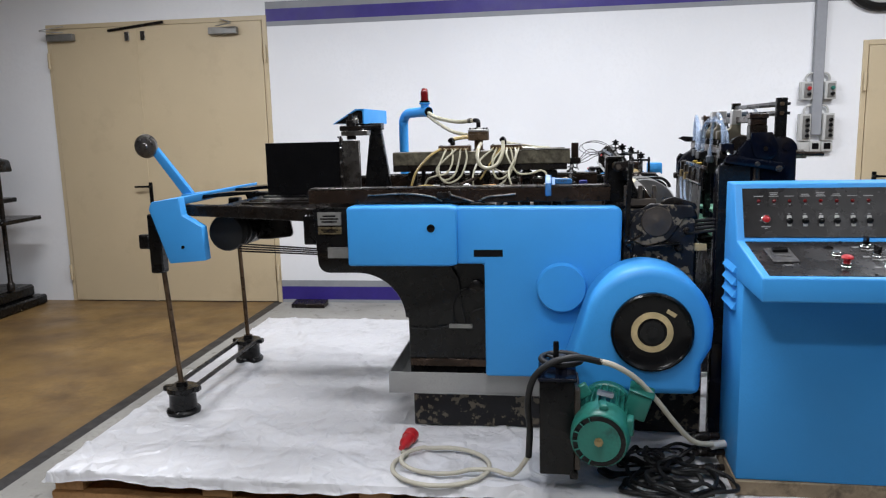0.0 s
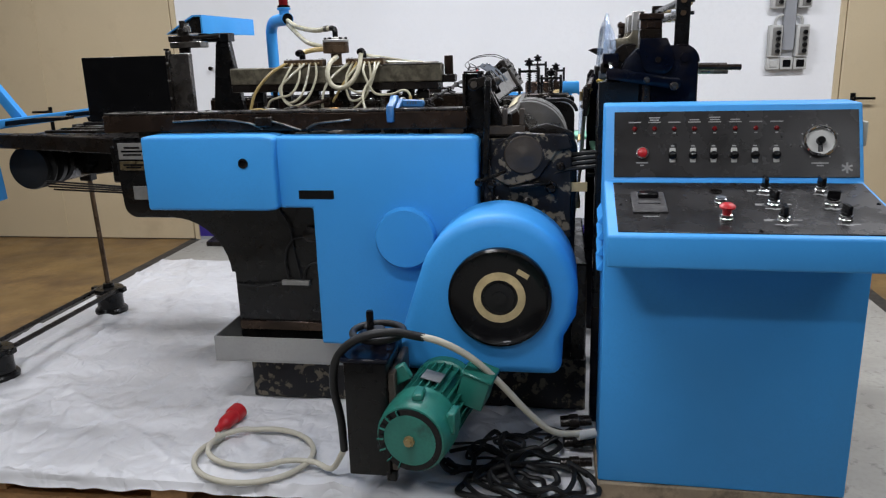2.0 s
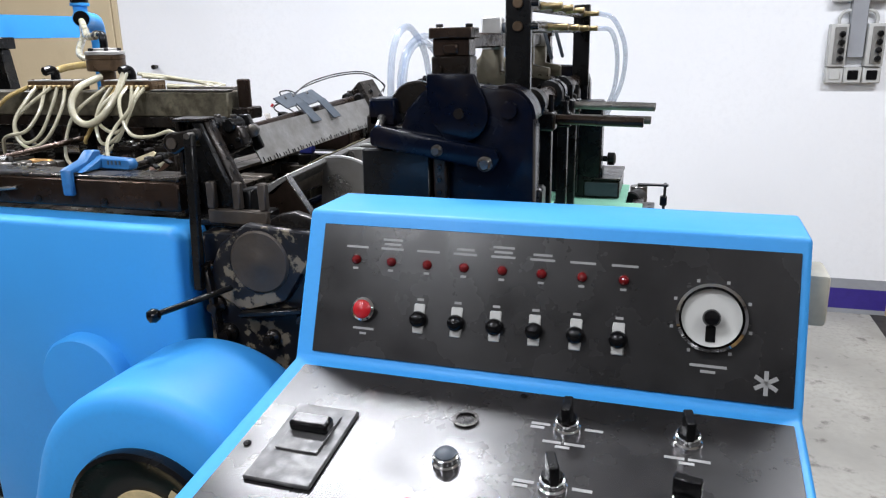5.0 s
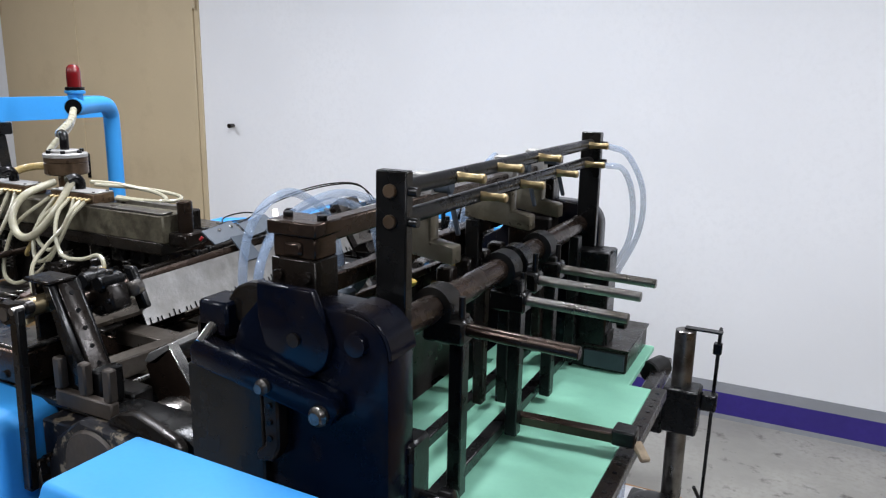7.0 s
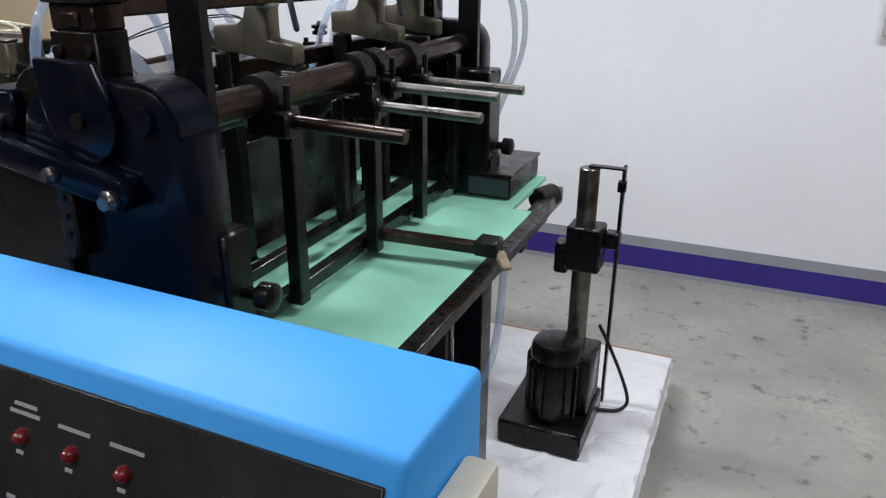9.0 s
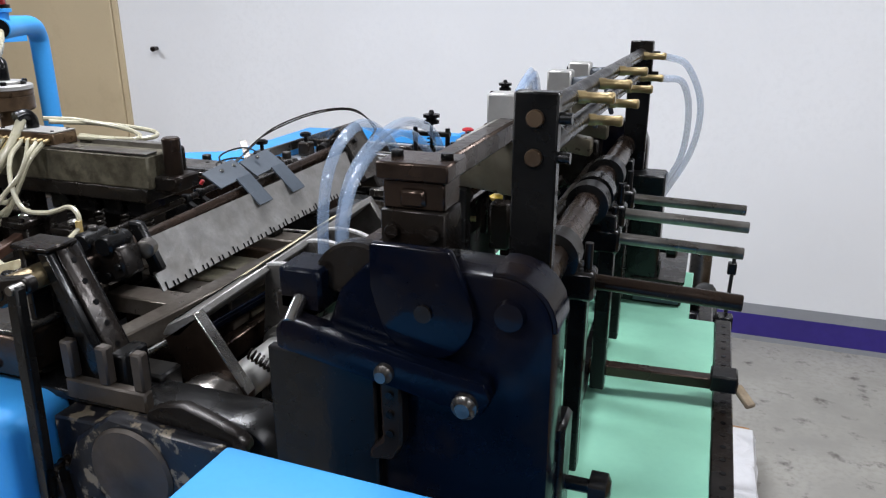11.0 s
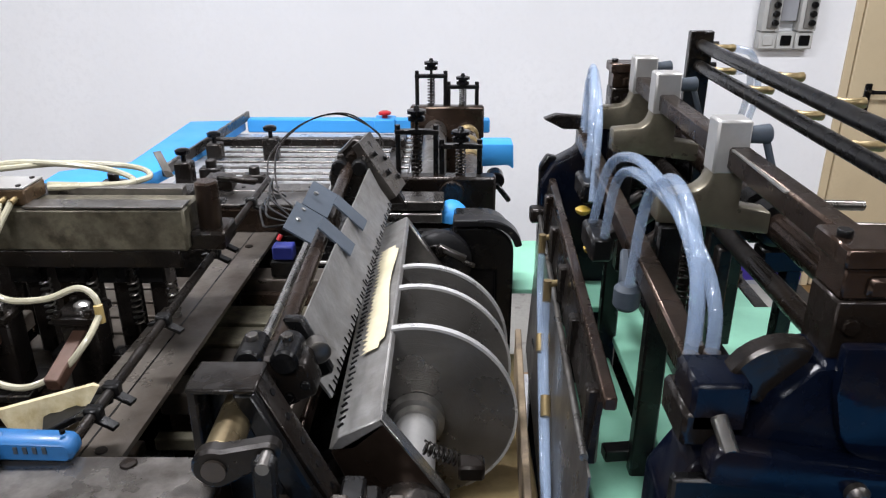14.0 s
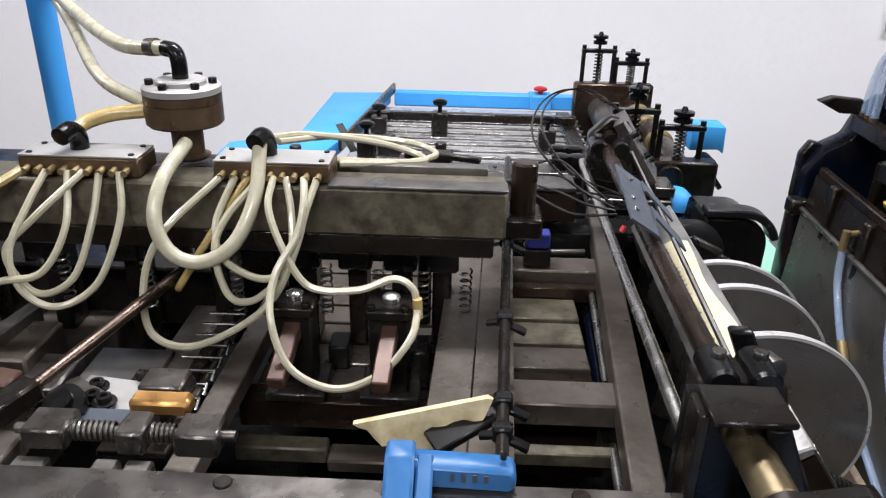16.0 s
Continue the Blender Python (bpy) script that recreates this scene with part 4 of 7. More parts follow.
for x0, x1, z1 in ((0.665, 0.70, 1.285), (0.72, 0.745, 1.27)):
    part("stop_block", box(B(), x0, x1, 3.602, 3.65, 1.206, z1, 0.003), BLACK, press)
part("cross_block", box(B(), 0.66, 0.755, 3.655, 3.70, 1.18, 1.215, 0.004), BLACK, press)
part("curved_lever", prism(B(), [(0.805, 1.205), (0.807, 1.222), (0.83, 1.234), (0.862, 1.240), (0.905, 1.228), (0.942, 1.215), (0.955, 1.200), (0.950, 1.186), (0.935, 1.184), (0.905, 1.196), (0.858, 1.205)], 3.562, 3.585, "y", 0.006, 2), IRON, press, "curved worn steel lever")
for y in (3.705, 4.41):
    part("clamp_body", prism(B(), [(0.603, 1.335), (0.603, 1.385), (0.64, 1.392), (0.682, 1.385), (0.692, 1.345), (0.65, 1.325)], y - 0.02, y + 0.02, "y", 0.004), IRON, press)
    for x in (0.622, 0.660):
        part("clamp_lug", cyl(B(), (x, y - 0.026, 1.388), (x, y + 0.022, 1.388), 0.0155, n=18, bev=0.003), BLACK, press)
        cb2 = B()
        bolt(cb2, (x, y, 1.402), (0, 0, 1), 0.007, 0.007)
        part("clamp_bolt", cb2, DARKSTEEL, press)
    for x, z in ((0.615, 1.35), (0.638, 1.345), (0.662, 1.345), (0.68, 1.36)):
        part("cap_screw", cyl(B(), (x, y - 0.02, z), (x, y - 0.026, z), 0.0055, n=12, bev=0.001), BLACK, press)
part("pivot_arm", prism(B(), [(0.645, 1.405), (0.668, 1.405), (0.70, 1.335), (0.68, 1.325)], 3.745, 3.76, "y", 0.003), BLACK, press)
part("pivot_screw", lathe(B(), [(0.014, 0), (0.014, 0.018), (0.011, 0.02), (0, 0.02)], (0.682, 3.745, 1.372), (0.35, -1, 0), 20), STEEL, press, "slotted steel screw")
fbk = prism(B(), [(0.61, 1.29), (0.61, 1.40), (0.645, 1.435), (0.675, 1.43), (0.745, 1.30)], 4.43, 4.465, "y", 0.004)
part("bracket", fbk, IRON, press)
part("far_arm", slab(B(), (0.66, 4.40, 1.435), (0.675, 4.47, 1.44), (0.745, 4.46, 1.335), (0.73, 4.39, 1.33), 0.018), DARKSTEEL, press)
for x, y, z in ((0.684, 4.42, 1.405), (0.70, 4.45, 1.388), (0.71, 4.42, 1.368), (0.726, 4.45, 1.35)):
    part("cap_screw", cyl(B(), (x - 0.004, y, z - 0.003), (x + 0.008, y, z + 0.006), 0.006, n=12), BLACK, press)
fr_ = B()
for k in range(3):
    cyl(fr_, (0.645 + 0.024 * k, 4.43, 1.40 - 0.025 * k), (0.645 + 0.024 * k, 4.405, 1.40 - 0.025 * k), 0.013, n=16, bev=0.002)
part("roller", fr_, IRON, press)
part("shaft", cyl(B(), (0.637, 3.66, 1.362), (0.637, 4.45, 1.385), 0.0115, n=18), BROWN, press, "long brown steel shaft")
part("rod", cyl(B(), (0.600, 3.68, 1.325), (0.605, 4.45, 1.345), 0.0075, n=14), BRIGHT, press)
plate = B()
c0, c1 = V((0.655, 3.758, 1.372)), V((0.68, 4.388, 1.388))
d0, d1 = V((0.696, 3.748, 1.300)), V((0.722, 4.378, 1.318))
nrm = (c1 - c0).cross(d0 - c0).normalized() * 0.003
m0, m1 = c0 + (d0 - c0) * 0.56 + nrm * 0.9, c1 + (d1 - c1) * 0.56 + nrm * 0.9
rows_ = [[plate.verts.new(p + s * nrm) for p in (c0, m0, d0, d1, m1, c1)] for s in (0, 1)]
for r_ in rows_:
    plate.faces.new([r_[0], r_[1], r_[4], r_[5]])
    plate.faces.new([r_[1], r_[2], r_[3], r_[4]])
for k in range(6):
    j = (k + 1) % 6
    plate.faces.new([rows_[0][k], rows_[0][j], rows_[1][j], rows_[1][k]])
bmesh.ops.recalc_face_normals(plate, faces=plate.faces)
sp = part("swing_plate", plate, MOTTLED, press, "dull steel plate with slotted lower edge")
for k in range(46):
    w = 0.015 + 0.97 * k / 45 + 0.004 * math.sin(k * 2.3)
    p = d0 + (d1 - d0) * w - nrm * 0.25
    q = p + (c0 - d0).normalized() * (0.008 if k % 4 else 0.012)
    part("slot", beam(B(), p, q, 0.0021, 0.0014, 0, nrm), PLASTIC, sp)
sn = thing("sensor_bracket", (0.63, 4.08, 1.36), "slate-grey bent metal sensor bracket clamped on the shaft", "sensor bracket")
for y0, y1, dx in ((3.985, 4.078, 0.0), (4.088, 4.182, 0.008)):
    part("plate", slab(B(), (0.598 + dx, y0 + 0.006, 1.420), (0.602 + dx, y1, 1.429), (0.640 + dx, y1, 1.404), (0.636 + dx, y0 + 0.006, 1.396), 0.003), SLATE, sn)
    part("leg", slab(B(), (0.640 + dx, y1 - 0.045, 1.4045), (0.642 + dx, y1 - 0.004, 1.4055), (0.688 + dx, y1 - 0.004, 1.360), (0.686 + dx, y1 - 0.045, 1.359), 0.003), SLATE, sn)
bolts(sn, BRIGHT, [(0.611, 4.03, 1.4165), (0.613, 4.065, 1.419), (0.622, 4.13, 1.423)], (0.6, 0, 0.8), 0.004, 0.003)
part("lamp", cyl(B(), (0.592, 4.0, 1.405), (0.588, 3.997, 1.398), 0.0035, n=10), REDPL, sn)
for k in range(4):
    yy = 4.04 + 0.012 * k
    part("wire", tube(B(), [(0.59, yy, 1.405), (0.555, yy + 0.03, 1.39 + 0.012 * k), (0.53, yy + 0.10 + 0.02 * k, 1.37 + 0.015 * k), (0.49, 4.3 + 0.03 * k, 1.345), (0.50, 4.45, 1.31)], 0.0018, 6), RUBBER, sn)
part("wire", tube(B(), [(0.60, 4.06, 1.42), (0.55, 4.16, 1.40), (0.50, 4.34, 1.42), (0.53, 4.5, 1.445), (0.60, 4.58, 1.45), (0.68, 4.55, 1.42), (0.69, 4.50, 1.40)], 0.0018, 6), IRON, sn)
part("wire", tube(B(), [(0.60, 4.07, 1.42), (0.545, 4.2, 1.41), (0.515, 4.36, 1.435), (0.55, 4.5, 1.455), (0.62, 4.56, 1.455), (0.685, 4.53, 1.42), (0.70, 4.49, 1.40)], 0.0018, 6), IRON, sn)

# ---- impression drum ----
def sloped(bm):
    """The gripper bar falls a little towards the near end of the drum."""
    for v in bm.verts:
        v.co.z += 0.009 - 0.022 * (1 - (v.co.y - 3.765) / 0.625)
        v.co.y -= 0.025
    return bm


AX, AZ, AR = 0.785, 1.138, 0.150
part("drum_shaft", cyl(B(), (AX, 3.60, AZ), (AX, 4.50, AZ), 0.030, n=28), MILLED, press)
sector = arc(AX, AZ, AR, 104, -118, 44) + [(AX - 0.05, AZ + 0.02)]
for y0 in (3.94, 4.072, 4.152):
    part("drum_disc", prism(B(), sector, y0, y0 + 0.010, "y", 0.0012), DISC, press, "steel disc with polished rim")
    part("disc_rim", prism(B(), arc(AX, AZ, AR + 0.0012, 103, -60, 36) + arc(AX, AZ, AR - 0.003, -60, 103, 36), y0 - 0.0006, y0 + 0.0106, "y", 0), RIM, press)
part("drum_core", cyl(B(), (AX, 3.951, AZ), (AX, 4.34, AZ), 0.055, n=40), DISC, press)
part("drum_collar", lathe(B(), [(0.034, 0), (0.034, 0.014), (0.042, 0.016), (0.042, 0.034)], (AX, 3.905, AZ), (0, 1, 0), 28), ALU, press)
part("near_hub", lathe(B(), [(0.050, 0), (0.052, 0.01), (0.052, 0.03), (0.046, 0.034), (0.046, 0.05), (0.040, 0.053), (0.040, 0.07)], (AX, 3.692, AZ), (0, 1, 0), 36), DARKSTEEL, press, "stepped steel hub")
part("drum_hub", lathe(B(), [(0.06, 0), (0.06, 0.045), (0.045, 0.05), (0.045, 0.09)], (AX, 4.36, AZ), (0, 1, 0), 32), STEEL, press)
gb = prism(B(), [(0.688, 1.243), (0.700, 1.262), (0.752, 1.290), (0.758, 1.280), (0.72, 1.245)], 3.765, 4.39, "y", 0.002)
gbar = part("gripper_bar", sloped(gb), MOTTLED, press, "toothed steel gripper bar")
for k in range(44):
    y = 3.785 + 0.0137 * k
    part("tooth", sloped(beam(B(), (0.6975, y, 1.2612), (0.7045 + 0.0015 * (k % 3), y + 0.002, 1.2658), 0.0032, 0.0024, 0, (-0.47, 0, 0.88))), PLASTIC, gbar)
for y0, y1 in ((3.765, 3.787), (4.372, 4.392)):
    part("end_plate", sloped(prism(B(), [(0.690, 1.24), (0.755, 1.285), (0.835, 1.165), (0.82, 1.10), (0.77, 1.09), (0.73, 1.14)], y0, y1, "y", 0.003)), BROWN if y0 < 4 else STEEL, press, "cast end plate with a bright edge")
part("end_edge", sloped(beam(B(), (0.752, 3.775, 1.2875), (0.833, 3.775, 1.167), 0.021, 0.004, 0.001, (0.8, 0, 0.6))), BRIGHT, press)
strip = B()
rng_ = random.Random(5)
edge_ = []
for k in range(53):
    y = 3.926 + 0.334 * k / 52
    xl = 0.709 + (0.0065 if k % 2 else 0.0) + rng_.uniform(0, 0.003)
    xr = 0.7415 + 0.003 * math.sin(k * 0.16) + (0.0 if 2 < k < 50 else -0.006)
    edge_.append([strip.verts.new((x, y, 1.2645 + (x - 0.700) * 0.545 + 0.0012 + lift)) for x, lift in ((xl, 0.0), ((xl + xr) / 2, 0.0008), (xr, 0.0004 + 0.002 * max(0, math.sin(k * 0.21))))])
for a, b_ in zip(edge_, edge_[1:]):
    for i in (0, 1):
        strip.faces.new([a[i], a[i + 1], b_[i + 1], b_[i]])
low_ = bmesh.ops.extrude_face_region(strip, geom=list(strip.faces))
bmesh.ops.translate(strip, verts=[v for v in low_["geom"] if isinstance(v, bmesh.types.BMVert)], vec=(0.0, 0.0, 0.0008))
bmesh.ops.recalc_face_normals(strip, faces=strip.faces)
part("paper_strip", sloped(strip), PAPER, press, "torn yellowed paper strip")
part("spring", spring(B(), (0.80, 3.80, 1.19), (0.845, 3.805, 1.165), 0.008, 0.0022, 7), IRON, press)
part("spring", spring(B(), (0.80, 4.37, 1.22), (0.85, 4.47, 1.19), 0.012, 0.0028, 12), IRON, press)
part("rocker", box(B(), 0.845, 0.88, 3.79, 3.82, 1.14, 1.165, 0.004), IRON, press)
part("tin_guard", box(B(), 0.80, 0.98, 3.69, 4.43, 0.93, 0.955, 0.003), BRASS, press, "oily yellow tin tray")
part("wood_board", beam(B(), (0.938, 3.70, 0.92), (0.976, 4.36, 0.92), 0.012, 0.27, 0.002), RAWWOOD, press, "upright wooden board")
hf = prism(B(), [(0.70, 1.20), (0.84, 1.20), (0.845, 1.248), (0.91, 1.248)] + arc(0.91, 1.19, 0.058, 88, 0, 8) + [(0.968, 0.8), (0.938, 0.8), (0.93, 1.15), (0.70, 1.15)], 4.435, 4.56, "y", 0.005)
part("rear_rail", box(B(), -0.62, 0.372, 4.452, 4.476, 0.90, 1.30, 0.004), BLACK, press, "dark oily rear rail")
part("curved_arm", prism(B(), [(0.842, 1.252), (0.842, 1.267)] + arc(0.914, 1.195, 0.072, 90, 12, 12) + arc(0.914, 1.195, 0.057, 12, 90, 12), 4.425, 4.465, "y", 0.003), SCUFFED, press, "worn black curved arm")
part("end_disc", lathe(B(), [(0.0, -0.014), (0.030, -0.014), (0.058, -0.012), (0.066, -0.006), (0.066, 0.012), (0.0, 0.014)], (0.815, 4.415, 1.182), (0, 1, 0), 40), SCUFFED, press, "scratched black end disc")
part("disc_lever", beam(B(), (0.812, 4.396, 1.222), (0.868, 4.392, 1.196), 0.014, 0.012, 0.002, (0, 0, 1)), STEEL, press)
part("spring_pin", cyl(B(), (0.862, 4.39, 1.193), (0.885, 4.39, 1.182), 0.005, n=12, bev=0.001), STEEL, press)
part("cobalt_box", box(B(), 0.500, 0.540, 4.296, 4.326, 1.234, 1.262, 0.003), COBALT, press, "small cobalt blue plastic box")
part("box_foot", box(B(), 0.496, 0.542, 4.292, 4.330, 1.201, 1.233, 0.002), BLACK, press)
part("side_housing", hf, BLACK, press)

# ---- manifold beam, rotary valve and hoses ----
# Pale steel strips added for the light grey reflection along the beam's top.
part("beam_top_sheen", box(B(), 0.21, 0.445, 4.028, 4.062, 1.4325, 1.4365, 0.001), STEEL, press)
part("beam_top_sheen", box(B(), 0.21, 0.42, 4.105, 4.125, 1.4255, 1.44, 0.001), STEEL, press)
mf = part("manifold_beam", box(B(), -0.43, 0.445, 4.03, 4.10, 1.365, 1.432, 0.004), GREYBAR, press, "stained grey manifold beam")
part("manifold_foot", box(B(), -0.43, 0.43, 4.035, 4.16, 1.335, 1.366, 0.003), IRON, press)
part("manifold_back", box(B(), -0.43, 0.42, 4.105, 4.175, 1.366, 1.425, 0.004), IRON, press)
part("post", cyl(B(), (0.468, 4.075, 1.385), (0.468, 4.075, 1.462), 0.0175, n=22, bev=0.003), BROWN, press)
part("post_foot", box(B(), 0.43, 0.495, 4.045, 4.115, 1.36, 1.39, 0.004), IRON, press)
for x in (-0.34, -0.22, -0.10, 0.03, 0.16, 0.235, 0.30, 0.36):
    part("leg", box(B(), x - 0.014, x + 0.014, 4.10, 4.15, 1.15, 1.335, 0.004), IRON, press)
    part("leg_clamp", box(B(), x - 0.024, x + 0.024, 4.075, 4.10, 1.29, 1.33, 0.004), BLACK, press)
    part("leg_cap", lathe(B(), [(0.009, 0), (0.009, 0.004), (0, 0.006)], (x, 4.085, 1.33), (0.2, -0.6, 0.7), 12), BRIGHT, press)
    part("spring", spring(B(), (x + 0.035, 4.07, 1.22), (x + 0.035, 4.07, 1.30), 0.008, 0.0016, 8), STEEL, press)
for k, x in enumerate((-0.30, -0.05, 0.10, 0.22, 0.33)):
    part("column", cyl(B(), (x, 4.18, 1.15), (x, 4.18, 1.37), 0.011, n=14), IRON, press)
for x0, x1 in ((-0.20, -0.04), (0.058, 0.212)):
    blk = part("valve_block", box(B(), x0, x1, 4.04, 4.10, 1.433, 1.458, 0.002), RUSTLID, press, "steel distributor block with hose nipples")
    bolts(blk, IRON, [(x, y, 1.461) for x in (x0 + 0.012, x1 - 0.012) for y in (4.05, 4.09)], (0, 0, 1), 0.004, 0.002)
    part("top_plate", box(B(), x0 + 0.001, x1 - 0.001, 4.041, 4.099, 1.4585, 1.461, 0.0005), MILLED, blk)
    for k in range(9):
        x = x0 + 0.014 + (x1 - x0 - 0.028) * k / 8
        part("nipple", cyl(B(), (x, 4.045, 1.445), (x, 4.025, 1.443), 0.0045, n=10), BRASS, blk)
    xe = (x0 + x1) / 2 - 0.012
    part("elbow", tube(B(), [(xe, 4.075, 1.455), (xe, 4.075, 1.478), (xe - 0.004, 4.065, 1.488), (xe - 0.008, 4.045, 1.484)], 0.0125, 12), PLASTIC, blk)
rv = part("rotary_valve", lathe(B(), [(0.026, 0), (0.03, 0.004), (0.022, 0.008), (0.022, 0.048), (0.05, 0.05), (0.053, 0.053), (0.053, 0.080), (0.0515, 0.0805), (0.0515, 0.082), (0.053, 0.083), (0.053, 0.093), (0.050, 0.095), (0, 0.0952)],
                                       (-0.008, 4.14, 1.432), (0, 0, 1), 40), RUSTLID, press, "round brown rotary valve with bright lid")
part("lid", lathe(B(), [(0.0535, 0), (0.0535, 0.008), (0.051, 0.010), (0.034, 0.0105), (0.034, 0.016), (0.032, 0.018), (0, 0.018)], (-0.008, 4.14, 1.527), (0, 0, 1), 40), MILLED, rv)
bolts(rv, BLACK, [(-0.008 + 0.042 * math.cos(radians(60 * k + 15)), 4.14 + 0.042 * math.sin(radians(60 * k + 15)), 1.537) for k in range(6)], (0, 0, 1), 0.006, 0.008)
part("elbow", tube(B(), [(-0.008, 4.14, 1.545), (-0.008, 4.14, 1.568), (-0.014, 4.145, 1.58), (-0.03, 4.155, 1.582)], 0.011, 12), PLASTIC, rv)
part("hose", tube(B(), [(-0.30, 4.40, 1.628), (-0.24, 4.34, 1.600), (-0.12, 4.21, 1.577), (-0.03, 4.155, 1.582)], 0.0105, 10), HOSE, press)
part("hose_clip", cyl(B(), (-0.045, 4.163, 1.582), (-0.06, 4.171, 1.58), 0.0125, n=14), STEEL, press)
part("hose", tube(B(), [(-0.31, 4.41, 1.62), (-0.25, 4.34, 1.58), (-0.15, 4.20, 1.53), (-0.06, 4.14, 1.508)], 0.0095, 10), HOSE, press)
part("hose", tube(B(), [(-0.06, 4.13, 1.500), (-0.10, 4.12, 1.497), (-0.13, 4.10, 1.490), (-0.138, 4.075, 1.48)], 0.010, 10), HOSEY, press)
part("hose", tube(B(), [(0.008, 4.09, 1.468), (0.002, 4.01, 1.443), (0.000, 3.975, 1.402), (0.019, 3.965, 1.362), (0.057, 3.965, 1.350), (0.098, 3.975, 1.373), (0.120, 4.01, 1.424), (0.119, 4.055, 1.480)], 0.0095, 12), HOSE, press, "thick cream suction hose")


def hang(name, pts, r=0.0049, m=None):
    part("hose", tube(B(), pts, r, 8, 8), m or HOSE, press)


hang("a", [(-0.158, 4.03, 1.444), (-0.172, 4.0, 1.41), (-0.19, 3.965, 1.355), (-0.178, 3.955, 1.305), (-0.136, 3.955, 1.283), (-0.082, 3.965, 1.315), (-0.056, 4.0, 1.39), (-0.062, 4.03, 1.444)])
hang("b", [(-0.108, 4.03, 1.444), (-0.163, 3.99, 1.393), (-0.202, 3.975, 1.347), (-0.167, 3.965, 1.297), (-0.116, 3.97, 1.318), (-0.094, 4.0, 1.384), (-0.088, 4.03, 1.444)])
hang("b2", [(-0.19, 4.03, 1.444), (-0.24, 3.99, 1.41), (-0.30, 3.97, 1.34), (-0.33, 3.965, 1.26)], 0.006, HOSEY)
hang("b3", [(-0.13, 4.03, 1.444), (-0.125, 3.99, 1.38), (-0.15, 3.96, 1.33), (-0.2, 3.955, 1.318), (-0.245, 3.97, 1.30), (-0.27, 3.99, 1.25)])
hang("c", [(0.073, 4.03, 1.444), (0.005, 3.985, 1.382), (-0.021, 3.965, 1.319), (-0.013, 3.945, 1.256), (0.037, 3.94, 1.239), (0.106, 3.945, 1.27), (0.151, 3.955, 1.311), (0.177, 3.975, 1.37), (0.187, 3.995, 1.41), (0.197, 4.03, 1.444)])
hang("d", [(0.09, 4.03, 1.444), (0.07, 3.995, 1.39), (0.083, 3.975, 1.35), (0.134, 3.965, 1.329), (0.168, 3.97, 1.351), (0.168, 4.0, 1.40), (0.156, 4.03, 1.444)])
hang("e", [(0.108, 4.03, 1.444), (0.059, 4.005, 1.371), (0.02, 3.99, 1.31), (0.01, 3.995, 1.295)], 0.0052, HOSEY)
hang("f", [(0.14, 4.03, 1.444), (0.14, 3.995, 1.414), (0.165, 3.965, 1.366), (0.197, 3.955, 1.325), (0.257, 3.955, 1.323), (0.302, 3.965, 1.336), (0.327, 3.96, 1.325), (0.332, 3.955, 1.300)])
hang("g", [(0.334, 3.95, 1.300), (0.327, 3.915, 1.278), (0.291, 3.895, 1.239), (0.236, 3.885, 1.221), (0.182, 3.885, 1.249), (0.157, 3.905, 1.304), (0.155, 3.945, 1.344), (0.178, 3.975, 1.385), (0.185, 3.995, 1.42), (0.18, 4.03, 1.444)])
hang("h", [(0.124, 4.03, 1.444), (0.082, 3.995, 1.396), (0.072, 3.975, 1.358), (0.089, 3.96, 1.307), (0.12, 3.955, 1.302), (0.155, 3.965, 1.326)])
hang("i", [(0.12, 4.105, 1.475), (0.16, 4.16, 1.465), (0.25, 4.19, 1.448), (0.31, 4.17, 1.44), (0.33, 4.13, 1.440), (0.27, 4.12, 1.440), (0.21, 4.11, 1.444)])
hang("j", [(0.13, 4.11, 1.468), (0.2, 4.2, 1.452), (0.3, 4.22, 1.44), (0.345, 4.17, 1.438), (0.30, 4.125, 1.438), (0.215, 4.1, 1.442)])
part("hose_joint", cyl(B(), (0.333, 3.953, 1.315), (0.334, 3.952, 1.288), 0.0065, n=10), HOSEY, press)

# ---- arch pipe with the warning light ----
ap = part("arch_pipe", tube(B(), [(-0.497, 4.70, 0.95), (-0.497, 4.70, 1.3), (-0.497, 4.70, 1.55), (-0.49, 4.69, 1.605), (-0.46, 4.645, 1.632), (-0.40, 4.54, 1.636), (-0.30, 4.40, 1.636)], 0.027, 20), BLUE, press, "bent bright blue pipe")
part("pipe_mouth", cyl(B(), (-0.301, 4.401, 1.636), (-0.2985, 4.398, 1.636), 0.024, n=20), PLASTIC, ap)
bc = part("warning_light", lathe(B(), [(0.022, 0), (0.022, 0.02), (0.03, 0.022), (0.03, 0.03), (0.02, 0.032)], (-0.325, 4.43, 1.655), (0, 0, 1), 24), BLUE, press, "red warning light on a blue socket")
part("collar", lathe(B(), [(0.028, 0), (0.028, 0.008), (0.02, 0.01)], (-0.325, 4.43, 1.687), (0, 0, 1), 24), PLASTIC, bc)
part("lens", lathe(B(), [(0.021, 0), (0.021, 0.045), (0.019, 0.058), (0.012, 0.067), (0, 0.07)], (-0.325, 4.43, 1.695), (0, 0, 1), 24), REDGLASS, bc)
part("lamp_hood", prism(B(), [(-0.78, 1.58), (-0.773, 1.58), (-0.65, 1.649), (-0.617, 1.649), (-0.617, 1.58), (-0.61, 1.58), (-0.61, 1.656), (-0.654, 1.656)], 4.20, 4.76, "y", 0), BLUE, press, "blue sheet-metal hood")
part("lamp_tray", prism(B(), [(-0.77, 1.583), (-0.65, 1.647), (-0.619, 1.647), (-0.619, 1.583)], 4.215, 4.75, "y", 0), BLACK, press)
